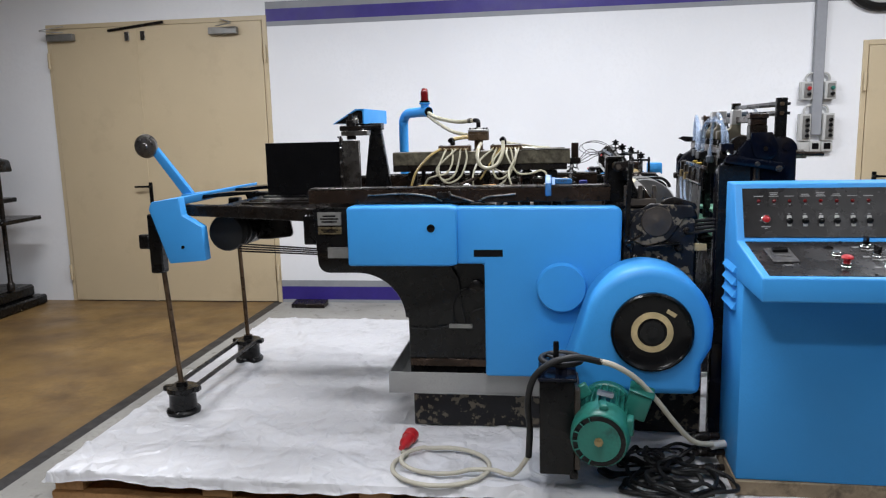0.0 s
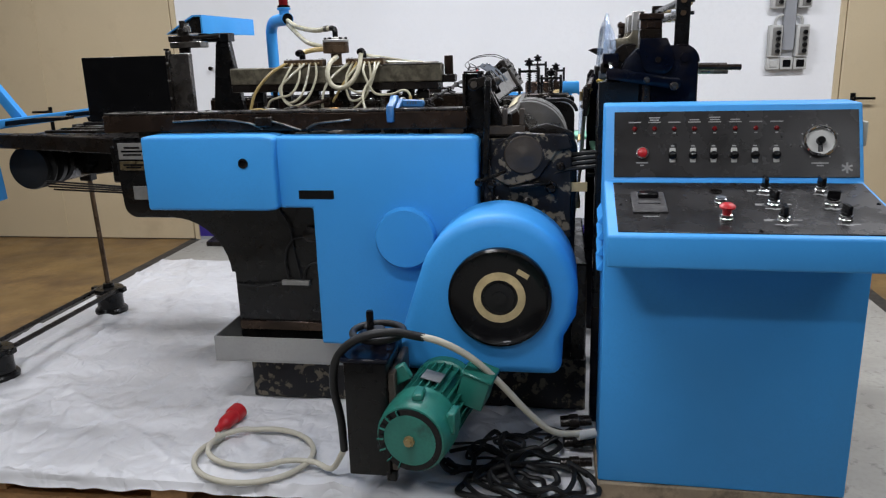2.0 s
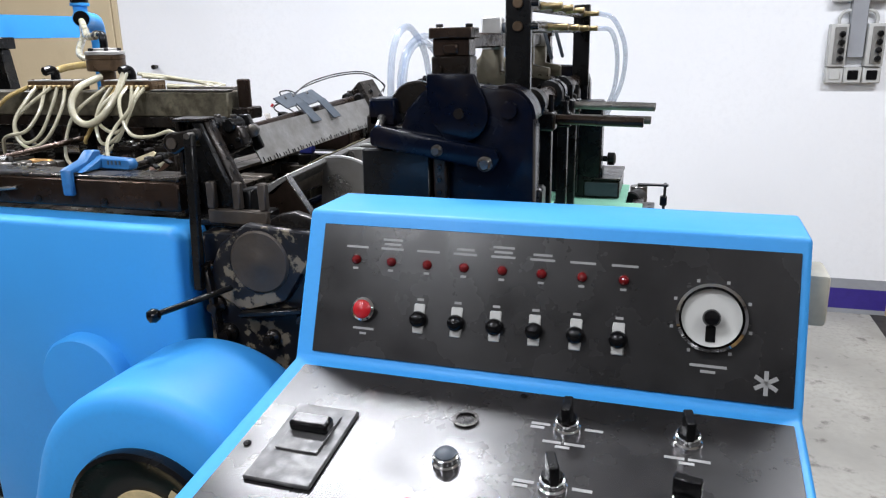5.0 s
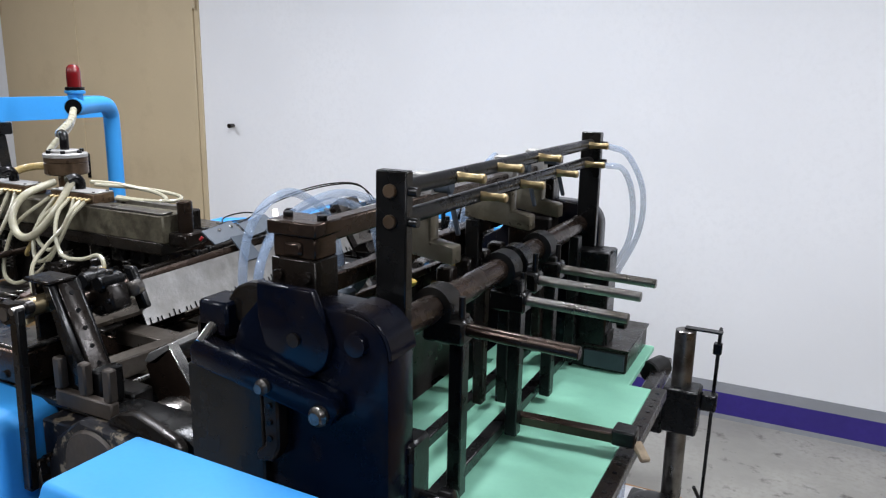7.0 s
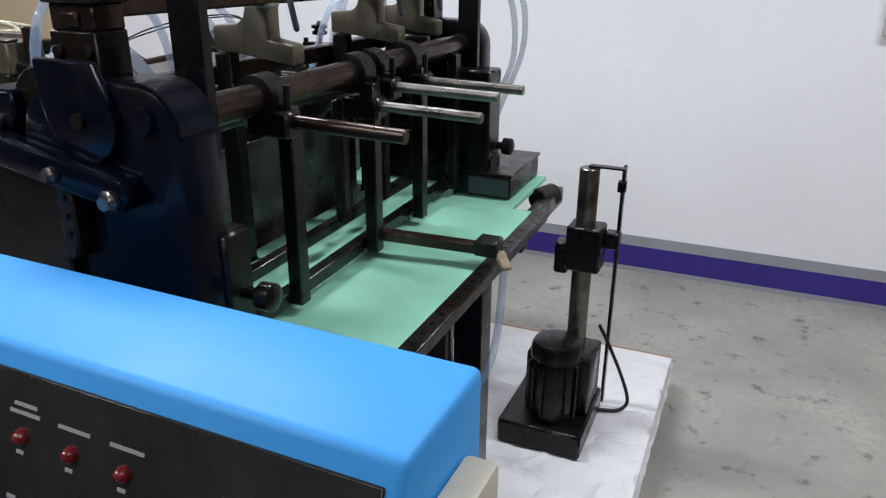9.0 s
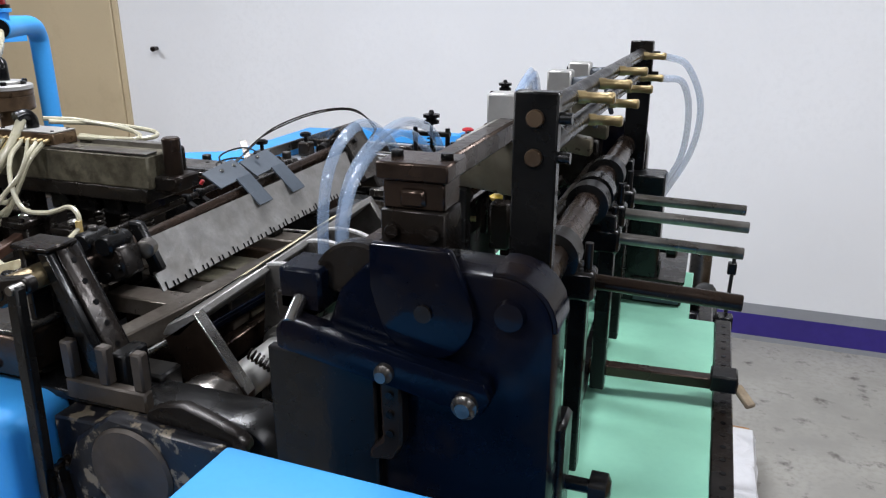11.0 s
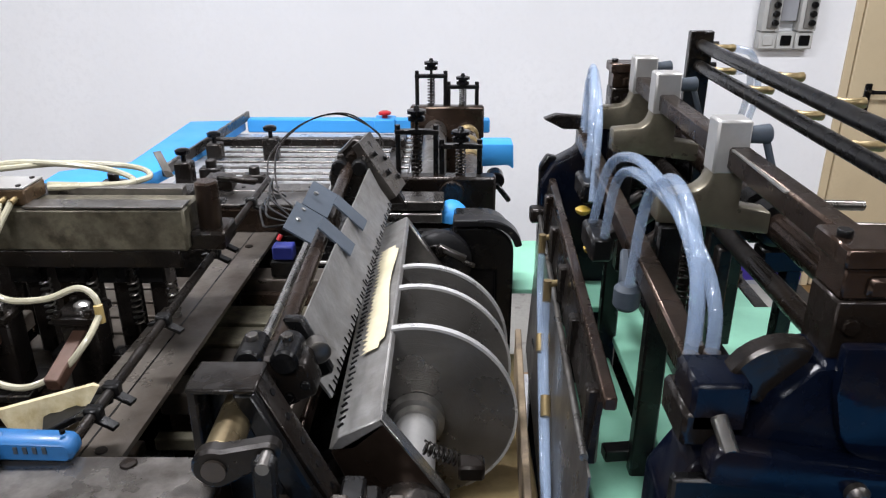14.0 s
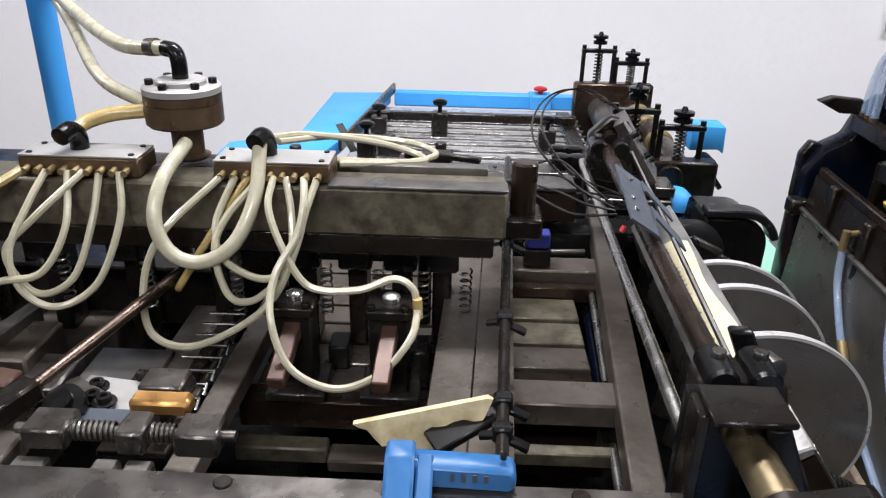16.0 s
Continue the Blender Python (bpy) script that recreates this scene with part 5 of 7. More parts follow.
part("strut", prism(B(), [(-0.645, 1.24), (-0.50, 1.24), (-0.545, 1.545), (-0.605, 1.545)], 4.30, 4.34, "y", 0.004), BLACK, press)
part("strut_head", box(B(), -0.68, -0.54, 4.29, 4.36, 1.545, 1.582, 0.003), BLACK, press)
part("valve_knob", lathe(B(), [(0.016, 0), (0.016, 0.02), (0.010, 0.024), (0.010, 0.034), (0, 0.035)], (-0.63, 4.10, 1.585), (0, 0, 1), 16), BRIGHT, press)
part("valve_block", box(B(), -0.70, -0.565, 4.07, 4.15, 1.52, 1.545, 0.003), STEEL, press)
vl = cyl(B(), (-0.66, 4.12, 1.50), (-0.66, 4.12, 1.60), 0.024, n=18, bev=0.003)
box(vl, -0.71, -0.60, 4.08, 4.16, 1.545, 1.57, 0.003)
cyl(vl, (-0.71, 4.12, 1.56), (-0.50, 4.12, 1.565), 0.008, n=10)
cyl(vl, (-0.66, 4.12, 1.60), (-0.66, 4.12, 1.63), 0.012, n=12)
part("valve_head", vl, IRON, press)

# ---- blue stop arm and fanned cone ----
tb = thing("stop_arm", (0.38, 3.63, 1.29), "bright blue cast stop arm screwed to the rail", "stop arm")
ta = prism(B(), [(0.326, 1.314), (0.43, 1.311), (0.436, 1.316), (0.436, 1.330), (0.43, 1.336), (0.332, 1.340), (0.326, 1.336)], 3.632, 3.658, "y", 0.004)
part("arm", moved(ta, (0.006, 0.004, -0.018)), ARMBLUE, tb)
part("leg", prism(B(), [(3.558, 1.25), (3.571, 1.25), (3.571, 1.297), (3.655, 1.297), (3.657, 1.334), (3.632, 1.336), (3.61, 1.318), (3.558, 1.305)], 0.326, 0.352, "x", 0.003), ARMBLUE, tb)
part("web", prism(B(), [(3.575, 1.297), (3.65, 1.297), (3.65, 1.325)], 0.353, 0.368, "x", 0.002), ARMBLUE, tb)
for x in (0.422,):
    part("hole", cyl(B(), (x + 0.008, 3.649, 1.322), (x + 0.008, 3.649, 1.3255), 0.003, n=8), PLASTIC, tb)
for x in (0.375, 0.385, 0.395, 0.405):
    part("notch", box(B(), x + 0.008, x + 0.012, 3.6345, 3.638, 1.306, 1.314, 0), SLATE, tb)
cn = thing("paper_cone", (0.34, 3.75, 1.28), "waxed cream paper cone clipped over the bed", "paper cone")
cb_ = bmesh.new()
rows_ = []
for k in range(17):
    u = k / 16
    topp = V((0.279, 3.752, 1.272)).lerp(V((0.418, 3.742, 1.319)), u)
    belly = 0.048 * min(u / 0.5, (1 - u) / 0.28, 1.0) ** 0.85 + 0.004
    wave = 0.006 * math.sin(u * 26)
    rows_.append([cb_.verts.new(topp + V((0.006 * w, (wave - 0.010 * math.sin(math.pi * u)) * w, -belly * w))) for w in (0, 0.25, 0.5, 0.75, 1.0)] +
                 [cb_.verts.new(topp + V((0.006 * w, 0.007 + (wave - 0.004) * w, -belly * w * 0.95))) for w in (1.0, 0.5, 0.0)])
for a, c in zip(rows_, rows_[1:]):
    for k in range(8):
        cb_.faces.new((a[k], a[(k + 1) % 8], c[(k + 1) % 8], c[k]))
cb_.faces.new(rows_[0])
cb_.faces.new(rows_[-1])
bmesh.ops.recalc_face_normals(cb_, faces=cb_.faces)
part("cone", cb_, PAPERCONE, cn)
part("clip", beam(B(), (0.362, 3.725, 1.272), (0.432, 3.758, 1.300), 0.036, 0.010, 0.002), BLACK, cn)
# rod with clips along the wide plate
rd = part("clip_rod", cyl(B(), (0.43, 3.66, 1.300), (0.468, 4.45, 1.345), 0.0065, n=12), IRON, press)
for y in (3.71, 3.755, 3.91, 4.12, 4.16, 4.33):
    u = (y - 3.66) / 0.79
    x, z = 0.43 + 0.038 * u, 1.300 + 0.045 * u
    c = box(B(), x - 0.010, x + 0.010, y - 0.008, y + 0.008, z - 0.010, z + 0.010, 0.003)
    beam(c, (x, y, z - 0.004), (x + 0.026, y - 0.006, z - 0.014), 0.012, 0.006, 0.001)
    beam(c, (x, y, z - 0.002), (x - 0.022, y + 0.004, z - 0.008), 0.010, 0.006, 0.001)
    part("clip", c, BLACK, rd)
# near back rail
part("back_rail", box(B(), -0.43, 0.60, 4.565, 4.62, 1.245, 1.283, 0.003), DARKSTEEL, press)
part("back_rail", box(B(), -0.43, 0.72, 4.63, 4.68, 1.22, 1.262, 0.003), IRON, press)
bolts(press, IRON, [(0.075 * k, 4.592, 1.283) for k in range(8)], (0, 0, 1), 0.005, 0.002)
part("stop_block", box(B(), 0.30, 0.36, 4.555, 4.60, 1.284, 1.315, 0.004), IRON, press)
part("stop_lever", beam(B(), (0.33, 4.56, 1.315), (0.42, 4.54, 1.312), 0.018, 0.012, 0.003), IRON, press)

# ---- feed arm at the left end ----
feed = thing("feed_table", (-1.2, 4.15, TOP), "black iron feed table on two rods with a blue end cover", "feed table")
for y, x0 in ((3.73, -1.553), (4.58, -1.513)):
    xb = -1.488
    part("leg", cyl(B(), (xb, y, 0.30), (x0, y, 1.17), 0.0125, n=16), RUSTLID, feed)
    ft = lathe(B(), [(0.082, 0), (0.084, 0.014), (0.078, 0.024), (0.068, 0.028), (0.066, 0.06), (0.066, 0.10), (0.07, 0.108), (0.074, 0.112), (0.074, 0.135), (0.03, 0.138), (0.026, 0.16), (0, 0.16)], (xb, y, TOP), (0, 0, 1), 28)
    for sg in (-1, 1):
        box(ft, xb + sg * 0.07 - 0.025, xb + sg * 0.07 + 0.025, y - 0.02, y + 0.02, TOP + 0.11, TOP + 0.138, 0.005)
    part("foot", ft, BLACK, feed, "round cast-iron foot")
for dx in (-0.055, 0.055):
    part("tie_rod", cyl(B(), (-1.488 + dx, 3.73, TOP + 0.125), (-1.488 + dx, 4.58, TOP + 0.125), 0.012, n=12), IRON, feed)
for y, x0 in ((3.73, -1.553), (4.58, -1.513)):
    c = box(B(), x0 - 0.03, x0 + 0.035, y - 0.03, y + 0.03, 0.88, 1.17, 0.006)
    cyl(c, (x0 - 0.025, y, 1.035), (x0 - 0.085, y, 1.035), 0.02, n=12, bev=0.003)
    box(c, x0 - 0.085, x0 - 0.03, y - 0.025, y + 0.025, 1.0, 1.07, 0.006)
    part("clamp", c, BLACK, feed)
cov = [(-1.535, 1.20), (-1.52, 1.235), (-1.38, 1.255), (-1.37, 1.17), (-1.275, 1.115), (-1.265, 0.955), (-1.45, 0.94)]
ec = part("end_cover", prism(B(), cov, 3.64, 3.70, "y", 0.006, 2), BLUE, feed, "blue end cover")
part("end_cover", prism(B(), [(-1.535, 1.20), (-1.52, 1.235), (-1.38, 1.255), (-1.39, 1.215)], 3.70, 4.62, "y", 0.004), BLUE, feed)
part("screw", lathe(B(), [(0.008, 0), (0.008, 0.003), (0, 0.004)], (-1.375, 3.64, 1.02), (0, -1, 0), 12), PLASTIC, ec)
part("deck", prism(B(), [(-1.40, 1.16), (-0.73, 1.125), (-0.73, 1.185), (-1.10, 1.205), (-1.42, 1.21)], 3.72, 3.78, "y", 0.004), IRON, feed)
part("deck", prism(B(), [(-1.40, 1.16), (-0.73, 1.125), (-0.73, 1.185), (-1.10, 1.205), (-1.42, 1.21)], 4.50, 4.56, "y", 0.004), IRON, feed)
part("deck_plate", box(B(), -1.32, -0.73, 3.781, 4.499, 1.165, 1.185, 0.002), IRON, feed)
for y in (3.82, 3.92, 4.02, 4.12, 4.22, 4.32, 4.42):
    part("guide_strip", box(B(), -1.15, -0.75, y, y + 0.02, 1.2, 1.212, 0.002), STEEL if y > 4 else IRON, feed)
part("skid", prism(B(), [(-1.43, 1.222), (-1.12, 1.245), (-1.12, 1.258), (-1.25, 1.256), (-1.43, 1.240)], 3.9, 3.98, "y", 0.002), PLASTIC, feed)
part("skid", prism(B(), [(-1.43, 1.222), (-1.12, 1.245), (-1.12, 1.258), (-1.25, 1.256), (-1.43, 1.240)], 4.3, 4.45, "y", 0.002), PLASTIC, feed)
pul = part("pulley", lathe(B(), [(0.085, 0), (0.09, 0.01), (0.075, 0.02), (0.075, 0.04), (0.09, 0.05), (0.09, 0.06), (0.06, 0.065), (0.06, 0.1), (0.085, 0.105), (0.085, 0.13), (0.03, 0.14)], (-1.225, 3.79, 1.065), (0, 1, 0), 36), RUBBER, feed)
part("motor", cyl(B(), (-1.22, 3.95, 1.065), (-1.20, 4.30, 1.065), 0.085, n=32, bev=0.01), BLACK, feed)
part("guard_plate", prism(B(), [(-1.20, 1.17), (-0.99, 1.165), (-0.97, 1.03), (-0.98, 1.012), (-1.10, 1.0), (-1.2, 1.0)], 4.02, 4.05, "y", 0.005), BLACK, feed, "dark curved guard plate")
for k in range(4):
    z = 1.025 - 0.018 * k
    part("belt", cyl(B(), (-1.20, 3.80 + 0.03 * k, z - 0.012), (-0.69, 3.72 + 0.05 * k, z - 0.03), 0.004, n=8), RUBBER, feed)
part("lug", box(B(), -0.80, -0.72, 3.70, 3.75, 1.02, 1.16, 0.006), BLACK, feed)
part("backing_plate", box(B(), -1.10, -0.70, 4.055, 4.07, 1.225, 1.492, 0.002), PLASTIC, feed, "upright matt black plate")
part("plate_ledge", box(B(), -1.12, -0.68, 4.03, 4.09, 1.205, 1.225, 0.003), BLACK, feed)
part("plate_post", box(B(), -0.695, -0.60, 4.03, 4.06, 1.20, 1.497, 0.003), DARKSTEEL, feed)
part("plate_post", box(B(), -0.699, -0.685, 4.02, 4.05, 1.20, 1.51, 0.003), IRON, feed)
for z in (1.25, 1.32, 1.39, 1.46):
    part("bolt", bolt(B(), (-0.692, 4.02, z), (0, -1, 0), 0.006, 0.004), BRIGHT, feed)
part("thumb_screw", lathe(B(), [(0.004, 0), (0.004, 0.02), (0.012, 0.022), (0.012, 0.028), (0, 0.029)], (-0.70, 4.04, 1.49), (0, 0, 1), 14), PLASTIC, feed)
ha = part("hand_lever", prism(B(), [(-1.945, 1.455), (-1.905, 1.478), (-1.695, 1.20), (-1.745, 1.175)], 4.43, 4.47, "y", 0.006, 2), BLUE, feed, "blue sheet-metal lever")
part("lever_foot", prism(B(), [(-1.75, 1.175), (-1.44, 1.22), (-1.44, 1.235), (-1.76, 1.205)], 4.40, 4.5, "y", 0.003), BLUE, feed)
part("round_weight", lathe(B(), [(0.068, 0), (0.07, 0.008), (0.066, 0.02), (0.05, 0.024), (0.02, 0.026), (0.016, 0.034), (0, 0.036)], (-1.965, 4.44, 1.485), (0, -1, 0), 36), STEEL, feed, "round dark metal disc")
bolts(feed, BRIGHT, [(-1.965 + 0.045 * math.cos(a), 4.418, 1.485 + 0.045 * math.sin(a)) for a in (0.6, 2.17, 3.74, 5.31)], (0, -1, 0), 0.006, 0.004)

# ---- side feeder behind the press ----
sf = thing("side_feeder", (0.5, 5.1, TOP), "sheet feeder unit with knobbed rollers and blue covers behind the press", "sheet feeder")
part("cabinet", box(B(), 0.12, 0.90, 4.80, 5.42, TOP, 1.02, 0.01), BLACK, sf)
part("table", box(B(), 0.09, 0.72, 4.75, 5.45, 1.17, 1.19, 0.003), TABLEGREY, sf)
for k in range(11):
    y = 4.80 + 0.055 * k
    part("guide_rod", cyl(B(), (0.16, y, 1.20), (0.72, y, 1.20), 0.004, n=10), DARKSTEEL, sf, "polished steel rod")
part("cover", prism(B(), [(-0.20, 4.78), (-0.20, 4.90), (-0.045, 4.99), (-0.035, 5.475), (0.146, 5.495), (0.072, 4.95), (0.035, 4.78)], 1.19, 1.225, "z", 0.004, 2), BLUE, sf, "blue sheet-metal table cover")
part("edge_bar", beam(B(), (0.078, 4.90, 1.225), (0.156, 5.50, 1.24), 0.010, 0.03, 0.002), DARKSTEEL, sf)
part("rear_rail", box(B(), 0.16, 0.97, 5.46, 5.50, 1.19, 1.235, 0.004), BLUE, sf)
part("cross_bar", box(B(), 0.12, 0.70, 5.20, 5.225, 1.212, 1.236, 0.003), IRON, sf)
for x, y, z in ((0.149, 5.13, 1.272), (0.317, 5.12, 1.292), (0.15, 4.862, 1.294), (0.60, 5.02, 1.28)):
    k = part("knob", lathe(B(), [(0.006, -0.03), (0.006, -0.012), (0.018, -0.010), (0.0195, -0.005), (0.0195, 0.0), (0.012, 0.004), (0, 0.005)], (x, y, z), (0, 0, 1), 18), PLASTIC, sf, "black knurled knob")
    part("knob_block", box(B(), x - 0.022, x + 0.022, y - 0.02, y + 0.02, 1.195, z - 0.03, 0.004), IRON, sf)
for x, y in ((-0.01, 4.80), (0.20, 4.92), (0.26, 4.80), (0.33, 4.86)):
    c = box(B(), x - 0.03, x + 0.03, y - 0.018, y + 0.018, 1.20, 1.232, 0.004)
    cyl(c, (x, y, 1.23), (x, y, 1.252), 0.014, n=14, bev=0.002)
    part("stop_block", c, IRON, sf)
part("strap", beam(B(), (0.085, 4.86, 1.29), (0.125, 4.82, 1.235), 0.02, 0.002, 0), DARKSTEEL, sf)
for y0, y1, z1 in ((5.36, 5.40, 1.30), (4.70, 4.745, 1.272)):
    part("bearing_housing", box(B(), 0.71, 0.945, y0, y1, 0.95, z1, 0.006), BROWN if y0 > 5 else IRON, sf)
for x, r in ((0.79, 0.036), (0.89, 0.03)):
    part("roller", cyl(B(), (x, 4.745, 1.222), (x, 5.36, 1.222), r, n=24), BROWN if x > 0.8 else STEEL, sf)
for y in (5.0, 5.15, 5.28):
    part("roller_collar", lathe(B(), [(0.03, 0), (0.037, 0.004), (0.037, 0.02), (0.03, 0.024)], (0.89, y, 1.222), (0, 1, 0), 24), BRASS, sf)


def pressure_screw(x, y, base, top):
    t = thing("tmp", (0, 0, 0), "", "")
    kn = lathe(B(), [(0.005, -0.03), (0.012, -0.028), (0.0205, -0.026), (0.0205, -0.018), (0.014, -0.016), (0.014, -0.012), (0.022, -0.010), (0.022, -0.002), (0.008, 0.0), (0.005, 0.008), (0, 0.009)], (x, y, top), (0, 0, 1), 20)
    part("screw_knob", kn, PLASTIC, sf, "black knurled pressure screw")
    part("screw_spindle", cyl(B(), (x, y, base), (x, y, top - 0.02), 0.0045, n=10), IRON, sf)
    zb = base + (top - base) * 0.62
    part("spring", spring(B(), (x, y, base), (x, y, zb), 0.011, 0.0024, 9), IRON, sf)
    yk = box(B(), x - 0.052, x + 0.052, y - 0.009, y + 0.009, zb, zb + 0.012, 0.002)
    for sg in (-1, 1):
        cyl(yk, (x + sg * 0.045, y, base - 0.005), (x + sg * 0.045, y, zb + 0.022), 0.0065, n=12)
    part("yoke", yk, BLACK, sf)
    bpy.data.objects.remove(t)


pressure_screw(0.777, 5.388, 1.30, 1.438)
pressure_screw(0.877, 5.392, 1.285, 1.391)
pressure_screw(0.757, 4.732, 1.272, 1.428)
pressure_screw(0.861, 4.732, 1.262, 1.379)
part("bearing_boss", cyl(B(), (0.84, 4.705, 1.235), (0.84, 4.69, 1.235), 0.03, n=24, bev=0.003), IRON, sf)
hb_ = part("handle_cover", prism(B(), [(0.915, 1.258), (0.915, 1.318), (0.995, 1.318), (0.998, 1.250), (0.985, 1.262)], 4.835, 4.905, "y", 0.006, 2), BLUE, sf, "small blue cover box")
cr = cyl(B(), (0.95, 4.84, 1.235), (0.95, 4.79, 1.235), 0.022, n=22, bev=0.003)
part("crank_hub", cr, PLASTIC, sf)
part("crank_arm", beam(B(), (0.95, 4.785, 1.23), (0.985, 4.785, 1.185), 0.012, 0.018, 0.003, (0, -1, 0)), PLASTIC, sf)
part("dome", lathe(B(), [(0.038, 0), (0.037, 0.015), (0.031, 0.030), (0.017, 0.041), (0, 0.045)], (0.838, 4.63, 1.195), (0.1, 0.0, 1), 28), BLUE, sf, "rounded blue cap")
part("emergency_stop", lathe(B(), [(0.022, -0.05), (0.022, -0.025), (0.009, -0.024), (0.009, -0.012), (0.021, -0.010), (0.021, -0.004), (0.012, 0.0), (0, 0.001)], (0.62, 5.47, 1.262), (0, 0, 1), 20), REDPL, sf, "red mushroom button on a blue box")
part("button_box", box(B(), 0.585, 0.655, 5.435, 5.505, 1.195, 1.24, 0.004), BLUE, sf)
part("end_plate", box(B(), 0.66, 0.70, 4.72, 5.36, 1.19, 1.212, 0.003), IRON, sf)
part("near_block", box(B(), 0.645, 0.818, 4.57, 4.65, 1.205, 1.228, 0.003), STEEL, sf)
part("near_block", box(B(), 0.645, 0.822, 4.575, 4.65, 1.232, 1.255, 0.003), DARKSTEEL, sf)
for k in range(2):
    for j in range(2):
        x, y = 0.585 + 0.035 * j, 4.60 + 0.06 * k
        sv = lathe(B(), [(0.012, -0.04), (0.012, -0.015), (0.019, -0.013), (0.019, 0.0), (0.01, 0.003), (0, 0.003)], (x, y, 1.31), (0, 0, 1), 16)
        box(sv, x - 0.016, x + 0.016, y - 0.02, y + 0.02, 1.24, 1.272, 0.004)
        part("adjuster", sv, BLACK, sf)

# ---- delivery unit ----
dl = thing("delivery_unit", (1.2, 4.05, TOP), "dark navy delivery unit with suction bars and clear hoses", "delivery unit")
ck = [(1.022, TOP + 0.02), (1.022, 1.335), (1.045, 1.375), (1.09, 1.40), (1.105, 1.44), (1.135, 1.472), (1.18, 1.48)] + [(1.27, 1.477)] + arc(1.275, 1.425, 0.052, 85, 0, 6) + [(1.33, 1.05), (1.25, 0.95), (1.25, TOP + 0.02)]
for y0, y1 in ((3.535, 3.60), (4.46, 4.52)):
    part("side_plate", prism(B(), ck, y0, y1, "y", 0.007, 2), NAVY, dl, "glossy dark navy side plate")
part("rim", prism(B(), arc(1.275, 1.425, 0.055, 100, 0, 8) + arc(1.275, 1.425, 0.050, 0, 100, 8), 3.538, 3.598, "y", 0.001), NAVY, dl)
lobe = [(1.146, 1.50), (1.146, 1.455)] + arc(1.203, 1.435, 0.05, 190, 372, 16) + [(1.228, 1.50)]
lb2 = part("cam_lobe", prism(B(), lobe, 3.522, 3.536, "y", 0.004, 2), NAVY, dl, "rounded dark lobe plate")
part("lobe_pin", cyl(B(), (1.203, 3.522, 1.435), (1.203, 3.518, 1.435), 0.009, n=18), IRON, lb2)
part("guard_arch", prism(B(), arc(1.118, 1.435, 0.052, 178, 66, 8) + [(1.125, 1.42)], 3.552, 3.575, "y", 0.003), IRON, dl)
part("cover_plate", box(B(), 1.024, 1.150, 3.521, 3.5348, 0.62, 1.372, 0.003), BLACK, dl, "flat matt black cover plate")
la = part("lever", prism(B(), [(1.046, 1.403), (1.057, 1.416), (1.269, 1.379), (1.277, 1.362), (1.265, 1.341), (1.046, 1.380)], 3.504, 3.5335, "y", 0.006, 2), NAVY, dl, "dark lever with bolts")
for x, z, r in ((1.169, 1.375, 0.010), (1.252, 1.355, 0.013)):
    part("lever_bolt", lathe(B(), [(r, 0), (r, 0.006), (r * 0.7, 0.009), (r * 0.6, 0.013), (0, 0.013)], (x, 3.504, z), (0, -1, 0), 18), DARKSTEEL, la)
ls = part("lever_strap", prism(B(), [(1.158, 1.364), (1.182, 1.364), (1.182, 1.291), (1.172, 1.268), (1.144, 1.264), (1.146, 1.278), (1.160, 1.291)], 3.5115, 3.5335, "y", 0.003), BROWN, dl, "brown riveted strap")
for z in (1.346, 1.324, 1.302):
    part("rivet", cyl(B(), (1.170, 3.5115, z), (1.170, 3.5085, z), 0.004, n=10), BLACK, ls)
part("lever_tip", box(B(), 1.03, 1.065, 3.535, 3.60, 1.395, 1.43, 0.004), IRON, dl)
part("plate_boss", lathe(B(), [(0.016, 0), (0.014, 0.008), (0, 0.009)], (1.285, 3.535, 1.44), (0, -1, 0), 18), NAVY, dl)
for y0, y1 in ((3.548, 3.60), (4.46, 4.51)):
    bk = box(B(), 1.147, 1.215, y0 + 0.003, y1, 1.40, 1.527, 0.002)
    for x in (1.160, 1.202):
        for z in (1.475, 1.505):
            bolt(bk, (x, y0 + 0.003, z), (0, -1, 0), 0.0055 if z < 1.5 else 0.0075, 0.005)
    blk_ = part("bar_block", bk, IRON, dl)
    cp_ = box(B(), 1.149, 1.213, y0 + 0.006, y1, 1.527, 1.556, 0.002)
    box(cp_, 1.144, 1.218, y0, y1 + 0.006, 1.556, 1.574, 0.002)
    box(cp_, 1.168, 1.194, y0 + 0.001, y0 + 0.007, 1.53, 1.548, 0.003)
    part("bar_cap", cp_, BROWN, blk_, "brown clamping cap")
    bolts(blk_, BLACK, [(x, (y0 + y1) / 2 + 0.004, 1.574) for x in (1.155, 1.207)], (0, 0, 1), 0.0065, 0.006)
part("cross_bar", beam(B(), (1.182, 3.604, 1.552), (1.188, 4.456, 1.548), 0.026, 0.028, 0.003), BROWN, dl, "square brown steel bar")
part("bar_scale", beam(B(), (1.174, 3.72, 1.5635), (1.177, 3.88, 1.5635), 0.014, 0.002, 0), ALU, dl)
